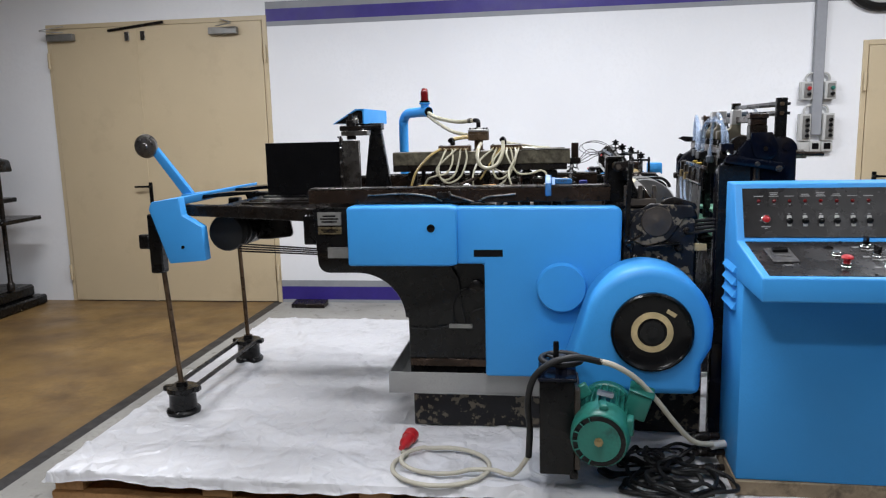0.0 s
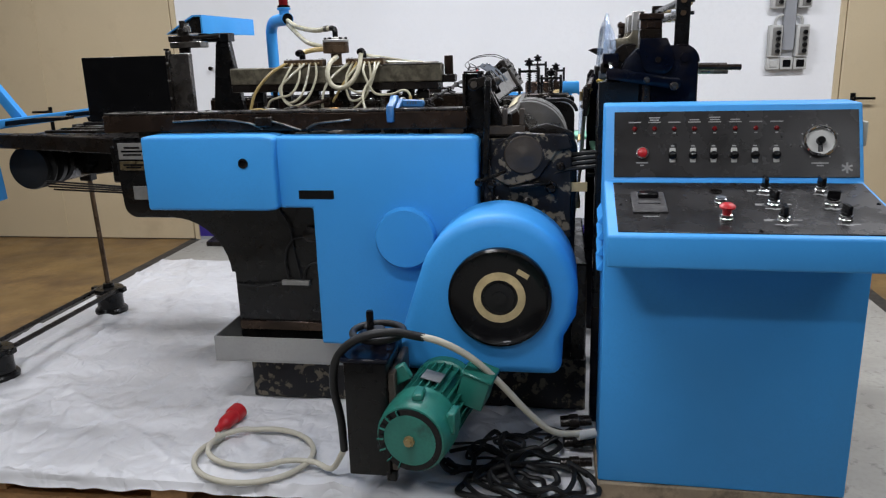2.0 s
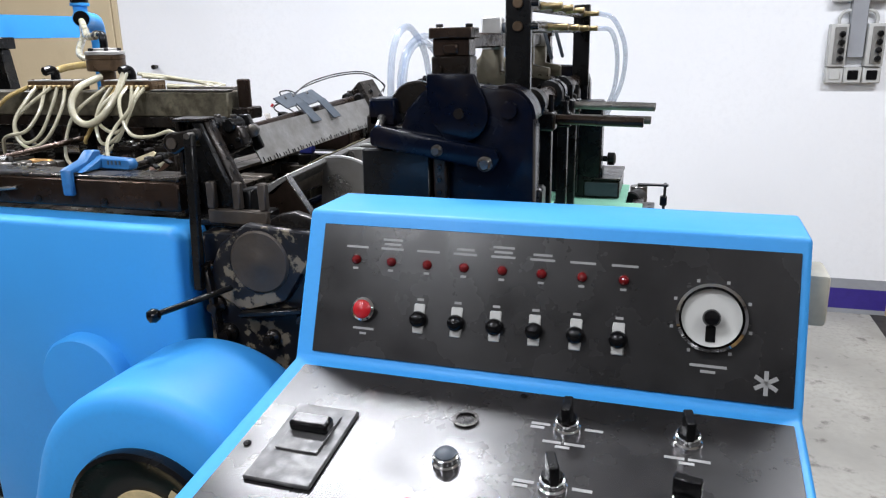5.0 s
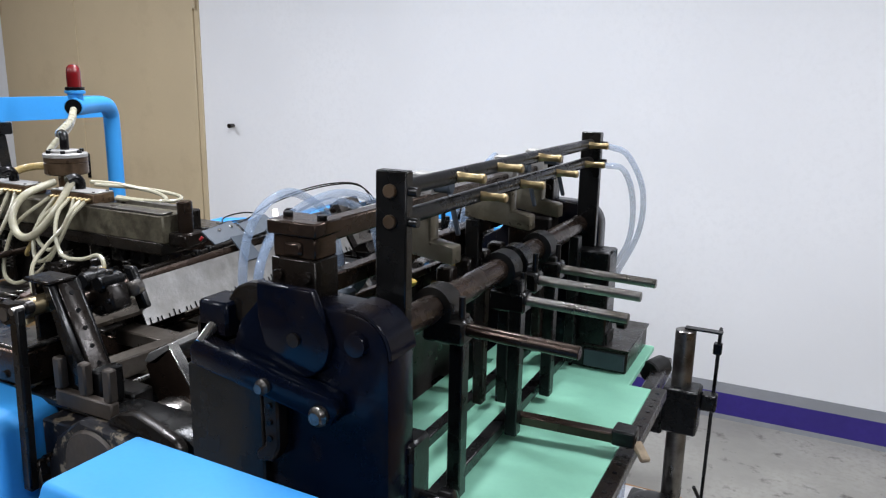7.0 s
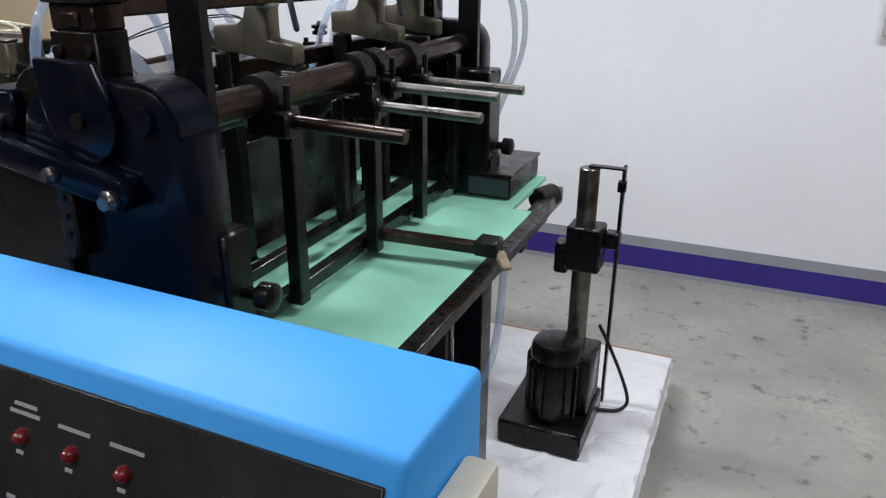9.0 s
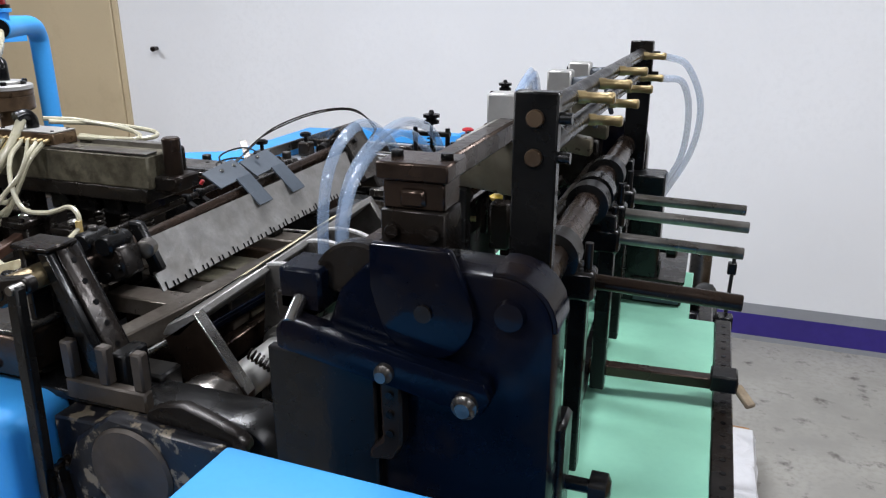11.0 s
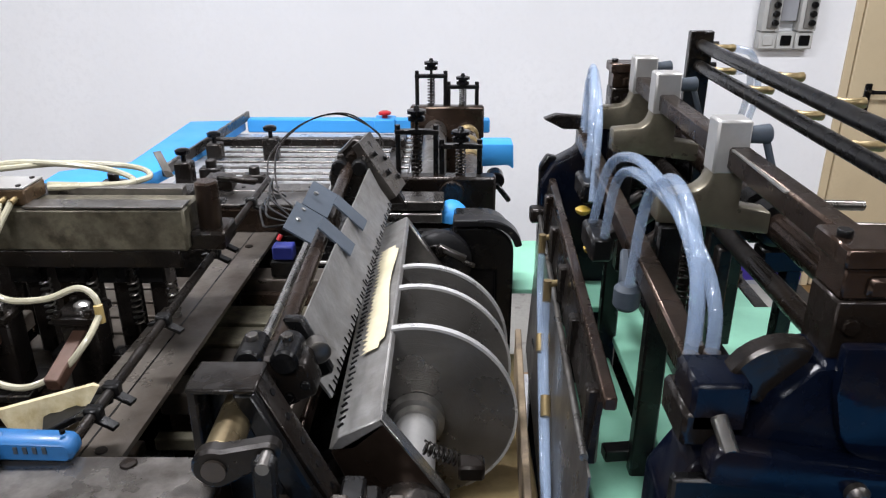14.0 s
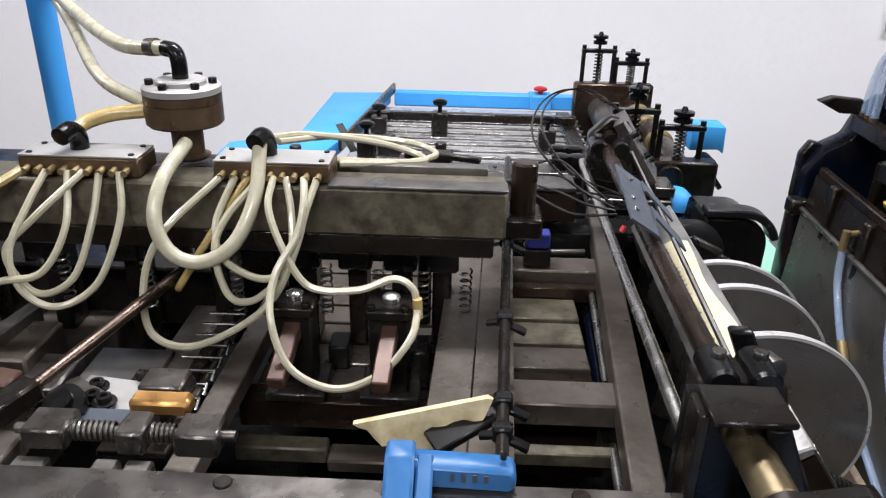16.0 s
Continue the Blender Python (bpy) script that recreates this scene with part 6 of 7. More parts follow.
for y, x in ((3.907, 1.175), (4.237, 1.186), (4.405, 1.191)):
    h = prism(B(), [(x - 0.082, 1.466), (x - 0.03, 1.462), (x + 0.062, 1.45), (x + 0.062, 1.48), (x + 0.02, 1.487), (x + 0.02, 1.592), (x - 0.02, 1.592), (x - 0.0205, 1.53), (x - 0.025, 1.517), (x - 0.036, 1.508), (x - 0.082, 1.504)], y - 0.017, y + 0.017, "y", 0.004, 2)
    hd_ = part("bar_bracket", h, BARBRACKET, dl, "milled steel bar bracket")
    part("bracket_cap", box(B(), x - 0.021, x + 0.021, y - 0.0185, y + 0.0185, 1.530, 1.597, 0.003), MILLED, hd_)
    lv = cyl(B(), (x + 0.018, y, 1.575), (x + 0.05, y, 1.577), 0.010, 0.0125, 16, 0.002)
    beam(lv, (x + 0.045, y, 1.572), (x + 0.068, y - 0.01, 1.50), 0.009, 0.009, 0.003)
    part("clamp_lever", lv, SLATE, hd_, "grey clamping lever")
    if y > 4.3:
        part("suction_body", box(B(), x - 0.05, x + 0.05, y - 0.03, y + 0.03, 1.35, 1.452, 0.005), IRON, dl)
for y0, y1, px in ((3.612, 3.630, 1.284), (4.438, 4.456, 1.302)):
    ps = box(B(), px - 0.022, px + 0.022, y0, y1, 1.38, 1.637, 0.002)
    for z in (1.612, 1.574):
        cyl(ps, (px + 0.02, (y0 + y1) / 2, z), (px + 0.034, (y0 + y1) / 2, z), 0.006, n=12)
    pst = part("post", ps, BLACK, dl, "black square post")
    bolts(pst, RUSTLID, [(px, y0, 1.612), (px, y0, 1.574)], (0, -1, 0), 0.009, 0.005)
for z in (1.612, 1.574):
    part("air_pipe", cyl(B(), (1.283, 3.632, z), (1.301, 4.436, z), 0.011, n=18), BLACK, dl, "dark steel air pipe")
for z, ys in ((1.612, (4.40, 4.10, 3.92, 3.78)), (1.574, (4.38, 4.20, 4.02, 3.86))):
    for y in ys:
        part("nozzle", lathe(B(), [(0.0075, 0), (0.0075, 0.01), (0.0062, 0.012), (0.0062, 0.035), (0.007, 0.036), (0.007, 0.042), (0.005, 0.044), (0, 0.044)], (1.29 + 0.022 * (y - 3.63), y, z), (1, 0, 0), 14), BRASS, dl, "brass hose nozzle")
part("feed_hose", tube(B(), [(1.35, 4.40, 1.612), (1.39, 4.41, 1.595), (1.42, 4.44, 1.52), (1.41, 4.48, 1.42), (1.36, 4.52, 1.31), (1.33, 4.53, 1.24)], 0.0065, 10), CLEAR, dl, "clear plastic hose")
part("feed_hose", tube(B(), [(1.35, 4.38, 1.574), (1.385, 4.40, 1.565), (1.40, 4.44, 1.50), (1.39, 4.48, 1.40), (1.34, 4.52, 1.30), (1.32, 4.53, 1.22)], 0.0065, 10), CLEAR, dl)
part("main_shaft", cyl(B(), (1.285, 3.60, 1.432), (1.285, 4.46, 1.432), 0.0205, n=24), BROWN, dl, "thick steel shaft")
part("shaft", cyl(B(), (1.235, 3.60, 1.40), (1.235, 4.46, 1.40), 0.013, n=18), IRON, dl)
cl_ = [(1.512, 4.167, 1.392), (1.512, 4.038, 1.401), (1.506, 3.981, 1.379), (1.497, 3.737, 1.401)]
for k, (x, y, z) in enumerate(cl_):
    c = lathe(B(), [(0.0215, -0.02), (0.031, -0.018), (0.031, 0.018), (0.0215, 0.02)], (1.285, y + 0.005, 1.432), (0, 1, 0), 24)
    box(c, 1.27, 1.335, y - 0.014, y + 0.022, z - 0.018, z + 0.018, 0.004)
    cyl(c, (1.325, y + 0.004, z + 0.018), (1.325, y + 0.004, z + 0.05), 0.005, n=10)
    part("rod_clamp", c, BLACK, dl)
    part("stop_rod", cyl(B(), (1.30, y + 0.004, z + 0.004), (x, y, z), 0.0085 if k < 3 else 0.0095, n=16, bev=0.001), STEEL if k < 3 else BROWN, dl, "projecting steel rod")
for y, x in ((3.755, 1.315), (3.98, 1.318), (4.10, 1.25), (4.17, 1.315), (4.37, 1.30)):
    part("hanger", box(B(), x - 0.011, x + 0.011, y - 0.012, y + 0.012, 1.135, 1.42, 0.002), BLACK, dl)
rail2 = beam(B(), (1.30, 3.62, 1.145), (1.285, 4.42, 1.145), 0.022, 0.022, 0.002)
part("low_bar", rail2, BLACK, dl)
part("low_bar", beam(B(), (1.21, 3.62, 1.15), (1.205, 4.42, 1.15), 0.02, 0.02, 0.002), BLACK, dl)
part("cross_arm", beam(B(), (1.30, 4.0, 1.158), (1.525, 4.03, 1.150), 0.022, 0.018, 0.002), BROWN, dl)
part("arm_lock", box(B(), 1.485, 1.525, 4.012, 4.052, 1.14, 1.168, 0.003), BLACK, dl)
part("arm_tip", beam(B(), (1.524, 4.03, 1.148), (1.548, 4.005, 1.128), 0.020, 0.008, 0.003), RAWWOOD, dl)
for y, kx in ((3.606, 1.372), (4.452, 1.396)):
    kb = lathe(B(), [(0.008, -0.05), (0.008, -0.012), (0.018, -0.010), (0.018, 0.008), (0.01, 0.012), (0, 0.012)], (kx, y, 1.219), (1, 0, 0), 18)
    box(kb, 1.30, 1.335, y - 0.025, y + 0.025, 1.17, 1.30, 0.005)
    part("adjusting_knob", kb, BLACK, dl)
part("guide_plate", box(B(), 1.292, 1.372, 4.392, 4.462, 1.118, 1.385, 0.004), BLACK, dl, "broad black upright plate")
part("plate_edge", box(B(), 1.3725, 1.3765, 4.40, 4.458, 1.118, 1.20, 0.001), IRON, dl, "bare steel edge strip")
for k in range(7):
    part("bolt", cyl(B(), (1.299, 4.392, 1.12 + 0.035 * k), (1.299, 4.387, 1.12 + 0.035 * k), 0.004, n=10), IRON, dl)
for k in range(3):
    y = 4.02 + 0.155 * k
    part("chain_bar", box(B(), 1.225, 1.245, y - 0.012, y + 0.012, 1.16, 1.38, 0.003), IRON, dl)
# suction bar with its hoses
part("suction_bar", beam(B(), (1.063, 3.59, 1.425), (1.100, 4.48, 1.43), 0.026, 0.030, 0.003), BROWN, dl, "brown square suction bar")
part("suction_end", box(B(), 1.035, 1.085, 3.535, 3.588, 1.41, 1.458, 0.004), NAVY, dl)
part("suction_peg", cyl(B(), (1.06, 3.536, 1.425), (1.063, 3.508, 1.409), 0.0075, n=14), BRIGHT, dl)


def arched(nip, apex, end):
    """A clear hose from a nipple on the suction bar, over the top and down to a clamp."""
    n, a, e = V(nip), V(apex), V(end)
    rise, run = a.z - n.z, a.y - n.y
    pts = [n, n + V((0, run * 0.04, rise * 0.45)), n.lerp(a, 0.2) + V((0, 0, rise * 0.6)), n.lerp(a, 0.55) + V((0, 0, rise * 0.47)), a,
           a.lerp(e, 0.5) + V((0, (e.y - a.y) * 0.16, (a.z - e.z) * 0.2)), e]
    part("hose", tube(B(), pts, 0.0066, 10), CLEAR, dl, "arched clear plastic hose")
    part("hose_nut", cyl(B(), n - V((0, 0, 0.012)), n + V((0, 0, 0.006)), 0.0082, n=8), GEARBROWN, dl)


arched((1.063, 3.622, 1.442), (1.052, 3.872, 1.556), (1.044, 4.04, 1.405))
arched((1.074, 3.606, 1.442), (1.048, 3.850, 1.545), (1.050, 3.985, 1.395))
arched((1.053, 3.602, 1.442), (1.054, 3.735, 1.572), (1.057, 3.850, 1.395))
arched((1.096, 4.42, 1.445), (1.090, 4.36, 1.560), (1.078, 4.28, 1.40))
arched((1.097, 4.44, 1.445), (1.094, 4.375, 1.572), (1.075, 4.25, 1.39))
arched((1.098, 4.46, 1.445), (1.100, 4.385, 1.565), (1.072, 4.19, 1.39))
for x, y in ((1.047, 4.012), (1.075, 4.26)):
    part("suction_clamp", box(B(), x - 0.016, x + 0.016, y - 0.042, y + 0.042, 1.375, 1.412, 0.005), BLACK, dl)
    part("clamp_arm", beam(B(), (x + 0.012, y, 1.40), (x + 0.045, y, 1.42), 0.03, 0.018, 0.003), IRON, dl)
part("suction_clamp", lathe(B(), [(0.012, 0), (0.017, 0.006), (0.017, 0.028), (0.011, 0.034)], (1.056, 3.852, 1.365), (0, 0, 1), 18), SLATE, dl)
part("clamp_arm", beam(B(), (1.058, 3.865, 1.39), (1.066, 3.905, 1.42), 0.02, 0.02, 0.003), SLATE, dl)
for x, y in ((1.070, 4.254), (1.055, 4.078)):
    part("cap", lathe(B(), [(0.004, -0.01), (0.012, -0.004), (0.014, 0.002), (0.008, 0.006)], (x, y, 1.352), (0, 0, 1), 16), YELLOWCAP, dl, "small yellow cap")
part("sheet_plate", slab(B(), (0.982, 3.64, 1.275), (1.022, 4.44, 1.265), (1.006, 4.44, 0.96), (0.968, 3.64, 0.96), 0.003), SHEETSTEEL, dl, "thin upright steel plate")
part("plate_rail", beam(B(), (1.0, 3.66, 1.352), (1.04, 4.44, 1.345), 0.014, 0.016, 0.002), BROWN, dl, "brown steel strip")
part("rail_web", slab(B(), (0.998, 3.68, 1.342), (1.037, 4.44, 1.337), (1.030, 4.44, 1.272), (0.992, 3.68, 1.28), 0.006), IRON, dl)
part("guide_rod", cyl(B(), (0.977, 3.66, 1.285), (1.020, 4.46, 1.27), 0.005, n=12), STEEL, dl)
part("rail_end", prism(B(), [(1.02, 1.27), (1.02, 1.36), (1.035, 1.385), (1.055, 1.38), (1.06, 1.355), (1.075, 1.37), (1.095, 1.40), (1.115, 1.395), (1.12, 1.30), (1.10, 1.27)], 4.49, 4.515, "y", 0.003), BLACK, dl, "notched black end plate")
part("rod_boss", box(B(), 1.0, 1.035, 4.44, 4.475, 1.255, 1.285, 0.004), IRON, dl)
for y, z in ((3.70, 1.30), (3.88, 1.29), (4.04, 1.29), (4.2, 1.29), (4.34, 1.30)):
    x = 0.987 + (y - 3.7) * 0.05
    part("hook", box(B(), x - 0.006, x + 0.012, y - 0.010, y + 0.010, z - 0.05, z + 0.05, 0.003), IRON, dl)
for k, (x, y) in enumerate(((1.012, 4.232), (0.998, 4.043))):
    tp = tube(B(), [(x + 0.022, y + 0.006, 1.310), (x - 0.012, y, 1.308)], 0.0055, 10, 0)
    cyl(tp, (x - 0.014, y, 1.314), (x - 0.014, y, 1.278), 0.0065, n=10)
    part("brass_tap", tp, BRASS, dl, "brass elbow tap")
    x -= 0.014
    part("hose", tube(B(), [(x, y, 1.282), (x - 0.002, y - 0.02, 1.22), (x - 0.005, y - 0.09, 1.14), (x - 0.012, y - 0.2, 1.07), (x - 0.02, y - 0.32, 1.02), (x - 0.02, y - 0.36, 0.97)], 0.006, 10), CLEAR, dl)
    part("hose_joint", cyl(B(), (x - 0.004, y - 0.075, 1.155), (x - 0.006, y - 0.10, 1.135), 0.008, n=10), BRASS, dl)

part("top_hook", prism(B(), [(1.06, 1.445), (1.11, 1.445), (1.10, 1.470), (1.045, 1.474), (1.02, 1.465)], 4.468, 4.49, "y", 0.002), IRON, dl)
for x, y in ((1.112, 3.895), (1.125, 4.225)):
    part("post", box(B(), x - 0.016, x + 0.016, y - 0.012, y + 0.012, 0.985, 1.464, 0.003), BLACK, dl, "black upright post under a bar bracket")
part("cross_tie", beam(B(), (1.06, 3.905, 1.10), (1.30, 3.93, 1.10), 0.024, 0.02, 0.002), BLACK, dl)
part("inner_wall", box(B(), 1.06, 1.20, 3.605, 4.455, 0.70, 0.98, 0.004), BLACK, dl)
for k in range(4):
    y = 4.10 + 0.085 * k
    gr = box(B(), 1.10, 1.135, y, y + 0.03, 1.30, 1.385, 0.004)
    cyl(gr, (1.13, y + 0.015, 1.33), (1.18, y + 0.015, 1.37), 0.012, n=12)
    part("gripper", gr, IRON, dl)
for k in range(3):
    y = 4.08 + 0.14 * k
    part("spring", spring(B(), (1.205, y, 1.25), (1.205, y, 1.36), 0.011, 0.002, 9), IRON, dl)

# ---- delivery table ----
dt = thing("delivery_table", (1.25, 4.1, TOP), "delivery table with mint-green boards and a perforated steel edge", "delivery table")
TZ = 1.12
part("board", box(B(), 1.135, 1.492, 3.60, 4.335, TZ - 0.014, TZ, 0.002), MINT, dt, "mint-green board")
part("board", box(B(), 1.035, 1.132, 3.62, 4.60, TZ - 0.060, TZ - 0.045, 0.002), MINT, dt, "mint-green board")
part("board", box(B(), 0.96, 1.09, 4.47, 4.75, TZ - 0.040, TZ - 0.028, 0.002), MINT, dt, "mint-green board")
part("board", box(B(), 1.10, 1.444, 4.338, 4.61, TZ - 0.016, TZ - 0.003, 0.002), MINT, dt, "mint-green board")
es = part("edge_strip", box(B(), 1.4925, 1.522, 3.60, 4.345, TZ - 0.02, TZ + 0.002, 0.002), IRON, dt, "perforated steel edge strip")
for k in range(22):
    y = 3.63 + 0.0325 * k
    part("hole", cyl(B(), (1.508, y, TZ + 0.0015), (1.508, y, TZ + 0.0028), 0.0042, n=10), PLASTIC, es)
part("frame_bar", box(B(), 1.0, 1.49, 3.66, 3.70, TZ - 0.075, TZ - 0.062, 0.003), BLACK, dt)
part("frame_bar", box(B(), 1.0, 1.49, 4.28, 4.32, TZ - 0.075, TZ - 0.062, 0.003), BLACK, dt)
part("frame_bar", box(B(), 1.46, 1.49, 3.60, 4.60, TZ - 0.06, TZ - 0.021, 0.003), IRON, dt)
for x, y in ((1.41, 4.22),):
    part("leg", box(B(), x - 0.03, x + 0.03, y - 0.03, y + 0.03, TOP, TZ - 0.062, 0.003), BLACK, dt)
part("hose", tube(B(), [(1.45, 4.28, 1.05), (1.465, 4.24, 1.0), (1.468, 4.20, 0.88), (1.45, 4.17, 0.80), (1.40, 4.16, 0.78)], 0.008, 10), CLEAR, dt)
part("roller", cyl(B(), (1.455, 4.50, 1.09), (1.475, 4.56, 1.09), 0.026, n=22, bev=0.003), RUBBER, dt)
bx = thing("instrument_box", (1.37, 4.5, TZ), "small dark metal box lying on the green board", "metal box")
part("case", box(B(), 1.325, 1.425, 4.39, 4.60, TZ - 0.002, TZ + 0.048, 0.003), IRON, bx)
part("front", box(B(), 1.33, 1.42, 4.386, 4.391, TZ + 0.004, TZ + 0.042, 0.001), SLATE, bx)
part("lid", box(B(), 1.322, 1.428, 4.386, 4.604, TZ + 0.0485, TZ + 0.054, 0.001), IRON, bx)

# ---- lifting column ----
lc = thing("lifting_column", (1.45, 5.0, TOP), "dark steel lifting column with a motor block on the pallet", "lifting column")
part("base", box(B(), 1.275, 1.54, 4.83, 5.15, TOP, 0.245, 0.008), BLACK, lc)
part("gearbox", box(B(), 1.325, 1.53, 4.95, 5.12, 0.2455, 0.44, 0.01, 2), BLACK, lc)
mt = lathe(B(), [(0.074, 0), (0.076, 0.01), (0.076, 0.19), (0.07, 0.205), (0.078, 0.21), (0.078, 0.245), (0.07, 0.262), (0.05, 0.27), (0, 0.272)], (1.425, 4.935, 0.2455), (0, 0, 1), 28)
part("motor", mt, BLACK, lc)
fn = B()
for k in range(14):
    a = 2 * math.pi * k / 14
    beam(fn, (1.425 + 0.079 * math.cos(a), 4.935 + 0.079 * math.sin(a), 0.27), (1.425 + 0.079 * math.cos(a), 4.935 + 0.079 * math.sin(a), 0.44), 0.004, 0.012, 0, (math.cos(a), math.sin(a), 0))
part("motor_fins", fn, BLACK, lc)
part("column", cyl(B(), (1.46, 5.04, 0.4405), (1.46, 5.04, 1.031), 0.030, n=28, bev=0.002), STEEL, lc, "oily steel column")
sl_ = box(B(), 1.415, 1.52, 4.985, 5.075, 0.72, 0.86, 0.006)
box(sl_, 1.38, 1.42, 5.0, 5.06, 0.70, 0.80, 0.005)
box(sl_, 1.52, 1.565, 5.03, 5.075, 0.79, 0.84, 0.004)
part("slider", sl_, BLACK, lc)
part("guide_bar", beam(B(), (1.551, 5.10, 1.031), (1.535, 5.20, TOP), 0.026, 0.010, 0.002, (1, 0, 0)), BLACK, lc)
part("top_strap", box(B(), 1.455, 1.562, 5.04, 5.065, 1.031, 1.037, 0.001), BLACK, lc)
part("limit_switch", box(B(), 1.535, 1.56, 5.09, 5.115, 0.95, 0.985, 0.003), PLASTIC, lc)
part("cable", tube(B(), [(1.52, 5.10, 0.50), (1.555, 5.12, 0.42), (1.60, 5.15, 0.30), (1.625, 5.17, 0.20), (1.60, 5.15, TOP + 0.006), (1.54, 5.12, TOP + 0.01)], 0.006), RUBBER, lc)

# ---- gearbox with handwheel, motor, cables ----
gx = thing("gear_case", (0.365, 3.05, 0.275), "tall black oily gear case with a handwheel on top", "gear case")
part("case", box(B(), 0.305, 0.43, 2.965, 3.19, 0.275, 0.635, 0.006, 2), BLACK, gx)
part("mounting_arm", box(B(), 0.33, 0.42, 3.191, 3.665, 0.285, 0.345, 0.004), BLACK, gx)
part("case_foot", box(B(), 0.415, 0.445, 2.97, 3.0, 0.255, 0.285, 0.004), BLACK, gx)
part("flange", box(B(), 0.431, 0.452, 2.975, 3.18, 0.29, 0.60, 0.004), GEARBROWN, gx)
part("cap", box(B(), 0.30, 0.44, 2.95, 3.2, 0.6355, 0.65, 0.004), NAVY, gx)
hw = part("handwheel", tube(B(), [(0.385 + 0.075 * math.cos(radians(a)), 3.075 + 0.075 * math.sin(radians(a)), 0.685) for a in range(0, 361, 15)], 0.011, 10, 0), RUBBER, gx)
sp_ = B()
for k in range(3):
    a = radians(120 * k + 20)
    beam(sp_, (0.385, 3.075, 0.68), (0.385 + 0.07 * math.cos(a), 3.075 + 0.07 * math.sin(a), 0.685), 0.016, 0.01, 0.003)
cyl(sp_, (0.385, 3.075, 0.65), (0.385, 3.075, 0.70), 0.022, n=18, bev=0.003)
part("spokes", sp_, RUBBER, hw)
part("handle", lathe(B(), [(0.010, 0), (0.011, 0.01), (0.011, 0.06), (0.009, 0.066), (0, 0.067)], (0.366, 3.062, 0.69), (0, 0, 1), 16), PLASTIC, hw)
mo = thing("electric_motor", (0.53, 3.02, 0.34), "green-painted finned electric motor", "electric motor")
MZ = 0.445
ax0, ax1 = V((0.512, 2.870, MZ + 0.008)), V((0.560, 3.18, MZ + 0.008))
way = (ax1 - ax0).normalized()
part("fan_cover", lathe(B(), [(0.084, 0.0), (0.096, 0.003), (0.101, 0.012), (0.106, 0.06), (0.107, 0.115), (0.10, 0.122)], ax0, way, 44), MOTORGREEN, mo)
fg = lathe(B(), [(0.092, 0), (0.092, 0.004), (0.074, 0.004), (0.074, 0)], ax0 - way * 0.003, way, 40)
part("grille_ring", fg, PLASTIC, mo, "black slotted grille ring")
for k in range(16):
    a = 2 * math.pi * k / 16
    r = V((math.cos(a), 0, math.sin(a)))
    part("grille_bar", beam(B(), ax0 - way * 0.0035 + r * 0.074, ax0 - way * 0.0035 + r * 0.092, 0.006, 0.003, 0), MOTORGREEN, mo)
part("end_disc", lathe(B(), [(0.075, 0), (0.075, 0.004), (0, 0.005)], ax0, -way, 36), MOTORGREEN, mo)
part("shaft_nut", lathe(B(), [(0.016, 0), (0.016, 0.008), (0.010, 0.009), (0.010, 0.018), (0, 0.018)], ax0 - way * 0.004, -way, 8), BRASS, mo)
part("body", cyl(B(), ax0 + way * 0.12, ax1 + way * 0.02, 0.085, n=40), MOTORGREEN, mo)
for k in range(26):
    a = 2 * math.pi * k / 26 + 0.05
    r = V((math.cos(a), 0, math.sin(a)))
    part("fin", beam(B(), ax0 + way * 0.125 + r * 0.092, ax1 - way * 0.01 + r * 0.092, 0.0035, 0.022, 0, r), MOTORGREEN, mo)
part("end_shield", cyl(B(), ax1 - way * 0.01, ax1 + way * 0.035, 0.105, n=40, bev=0.006), MOTORGREEN, mo)
tbx = pose(0.668, 3.10, 0.515, 0, 18, -9)
part("ear", box(B(), -0.03, 0.03, -0.012, 0.012, -0.02, 0.03, 0.004, 1, pose(0.46, 3.02, 0.575, 0, -30, 0)), MOTORGREEN, mo)
part("ear", box(B(), -0.012, 0.012, -0.03, 0.03, -0.03, 0.03, 0.004, 1, pose(0.625, 2.93, 0.49, 0, 0, -9)), MOTORGREEN, mo)
part("terminal_box", box(B(), -0.04, 0.045, -0.05, 0.05, -0.05, 0.045, 0.006, 2, tbx), MOTORGREEN, mo)
part("terminal_lid", box(B(), -0.045, 0.05, -0.055, 0.055, 0.0455, 0.055, 0.004, 1, tbx), MOTORGREEN, mo)
part("foot", box(B(), 0.4525, 0.50, 3.03, 3.15, 0.40, 0.47, 0.004), MOTORGREEN, mo)
lg = part("lifting_lug", box(B(), 0.515, 0.545, 2.90, 2.955, 0.552, 0.575, 0.005), MOTORGREEN, mo)
part("rating_plate", box(B(), -0.03, 0.03, -0.03, 0.03, 0, 0.002, 0, 1, pose(0.548, 3.06, 0.557, 0, 10, -9)), LABELGREY, mo)
pc = thing("power_cable", (0.0, 3.2, TOP), "coiled cream power cable with a red industrial plug", "power cable")
ring = [(-0.285, 3.31, 0.185)]
ring += [(-0.10 + 0.20 * math.cos(a), 3.20 + 0.17 * math.sin(a), 0.176 + 0.004 * k / 8) for k, a in enumerate(np.linspace(2.5, 8.2, 14))]
ring += [(-0.10 + 0.17 * math.cos(a), 3.235 + 0.13 * math.sin(a), 0.192) for a in np.linspace(2.2, 5.6, 9)]
ring += [(0.12, 3.16, 0.19), (0.20, 3.11, 0.20), (0.262, 3.06, 0.30)]
part("cable", tube(B(), ring, 0.0095, 10, 5), CREAMCABLE, pc)
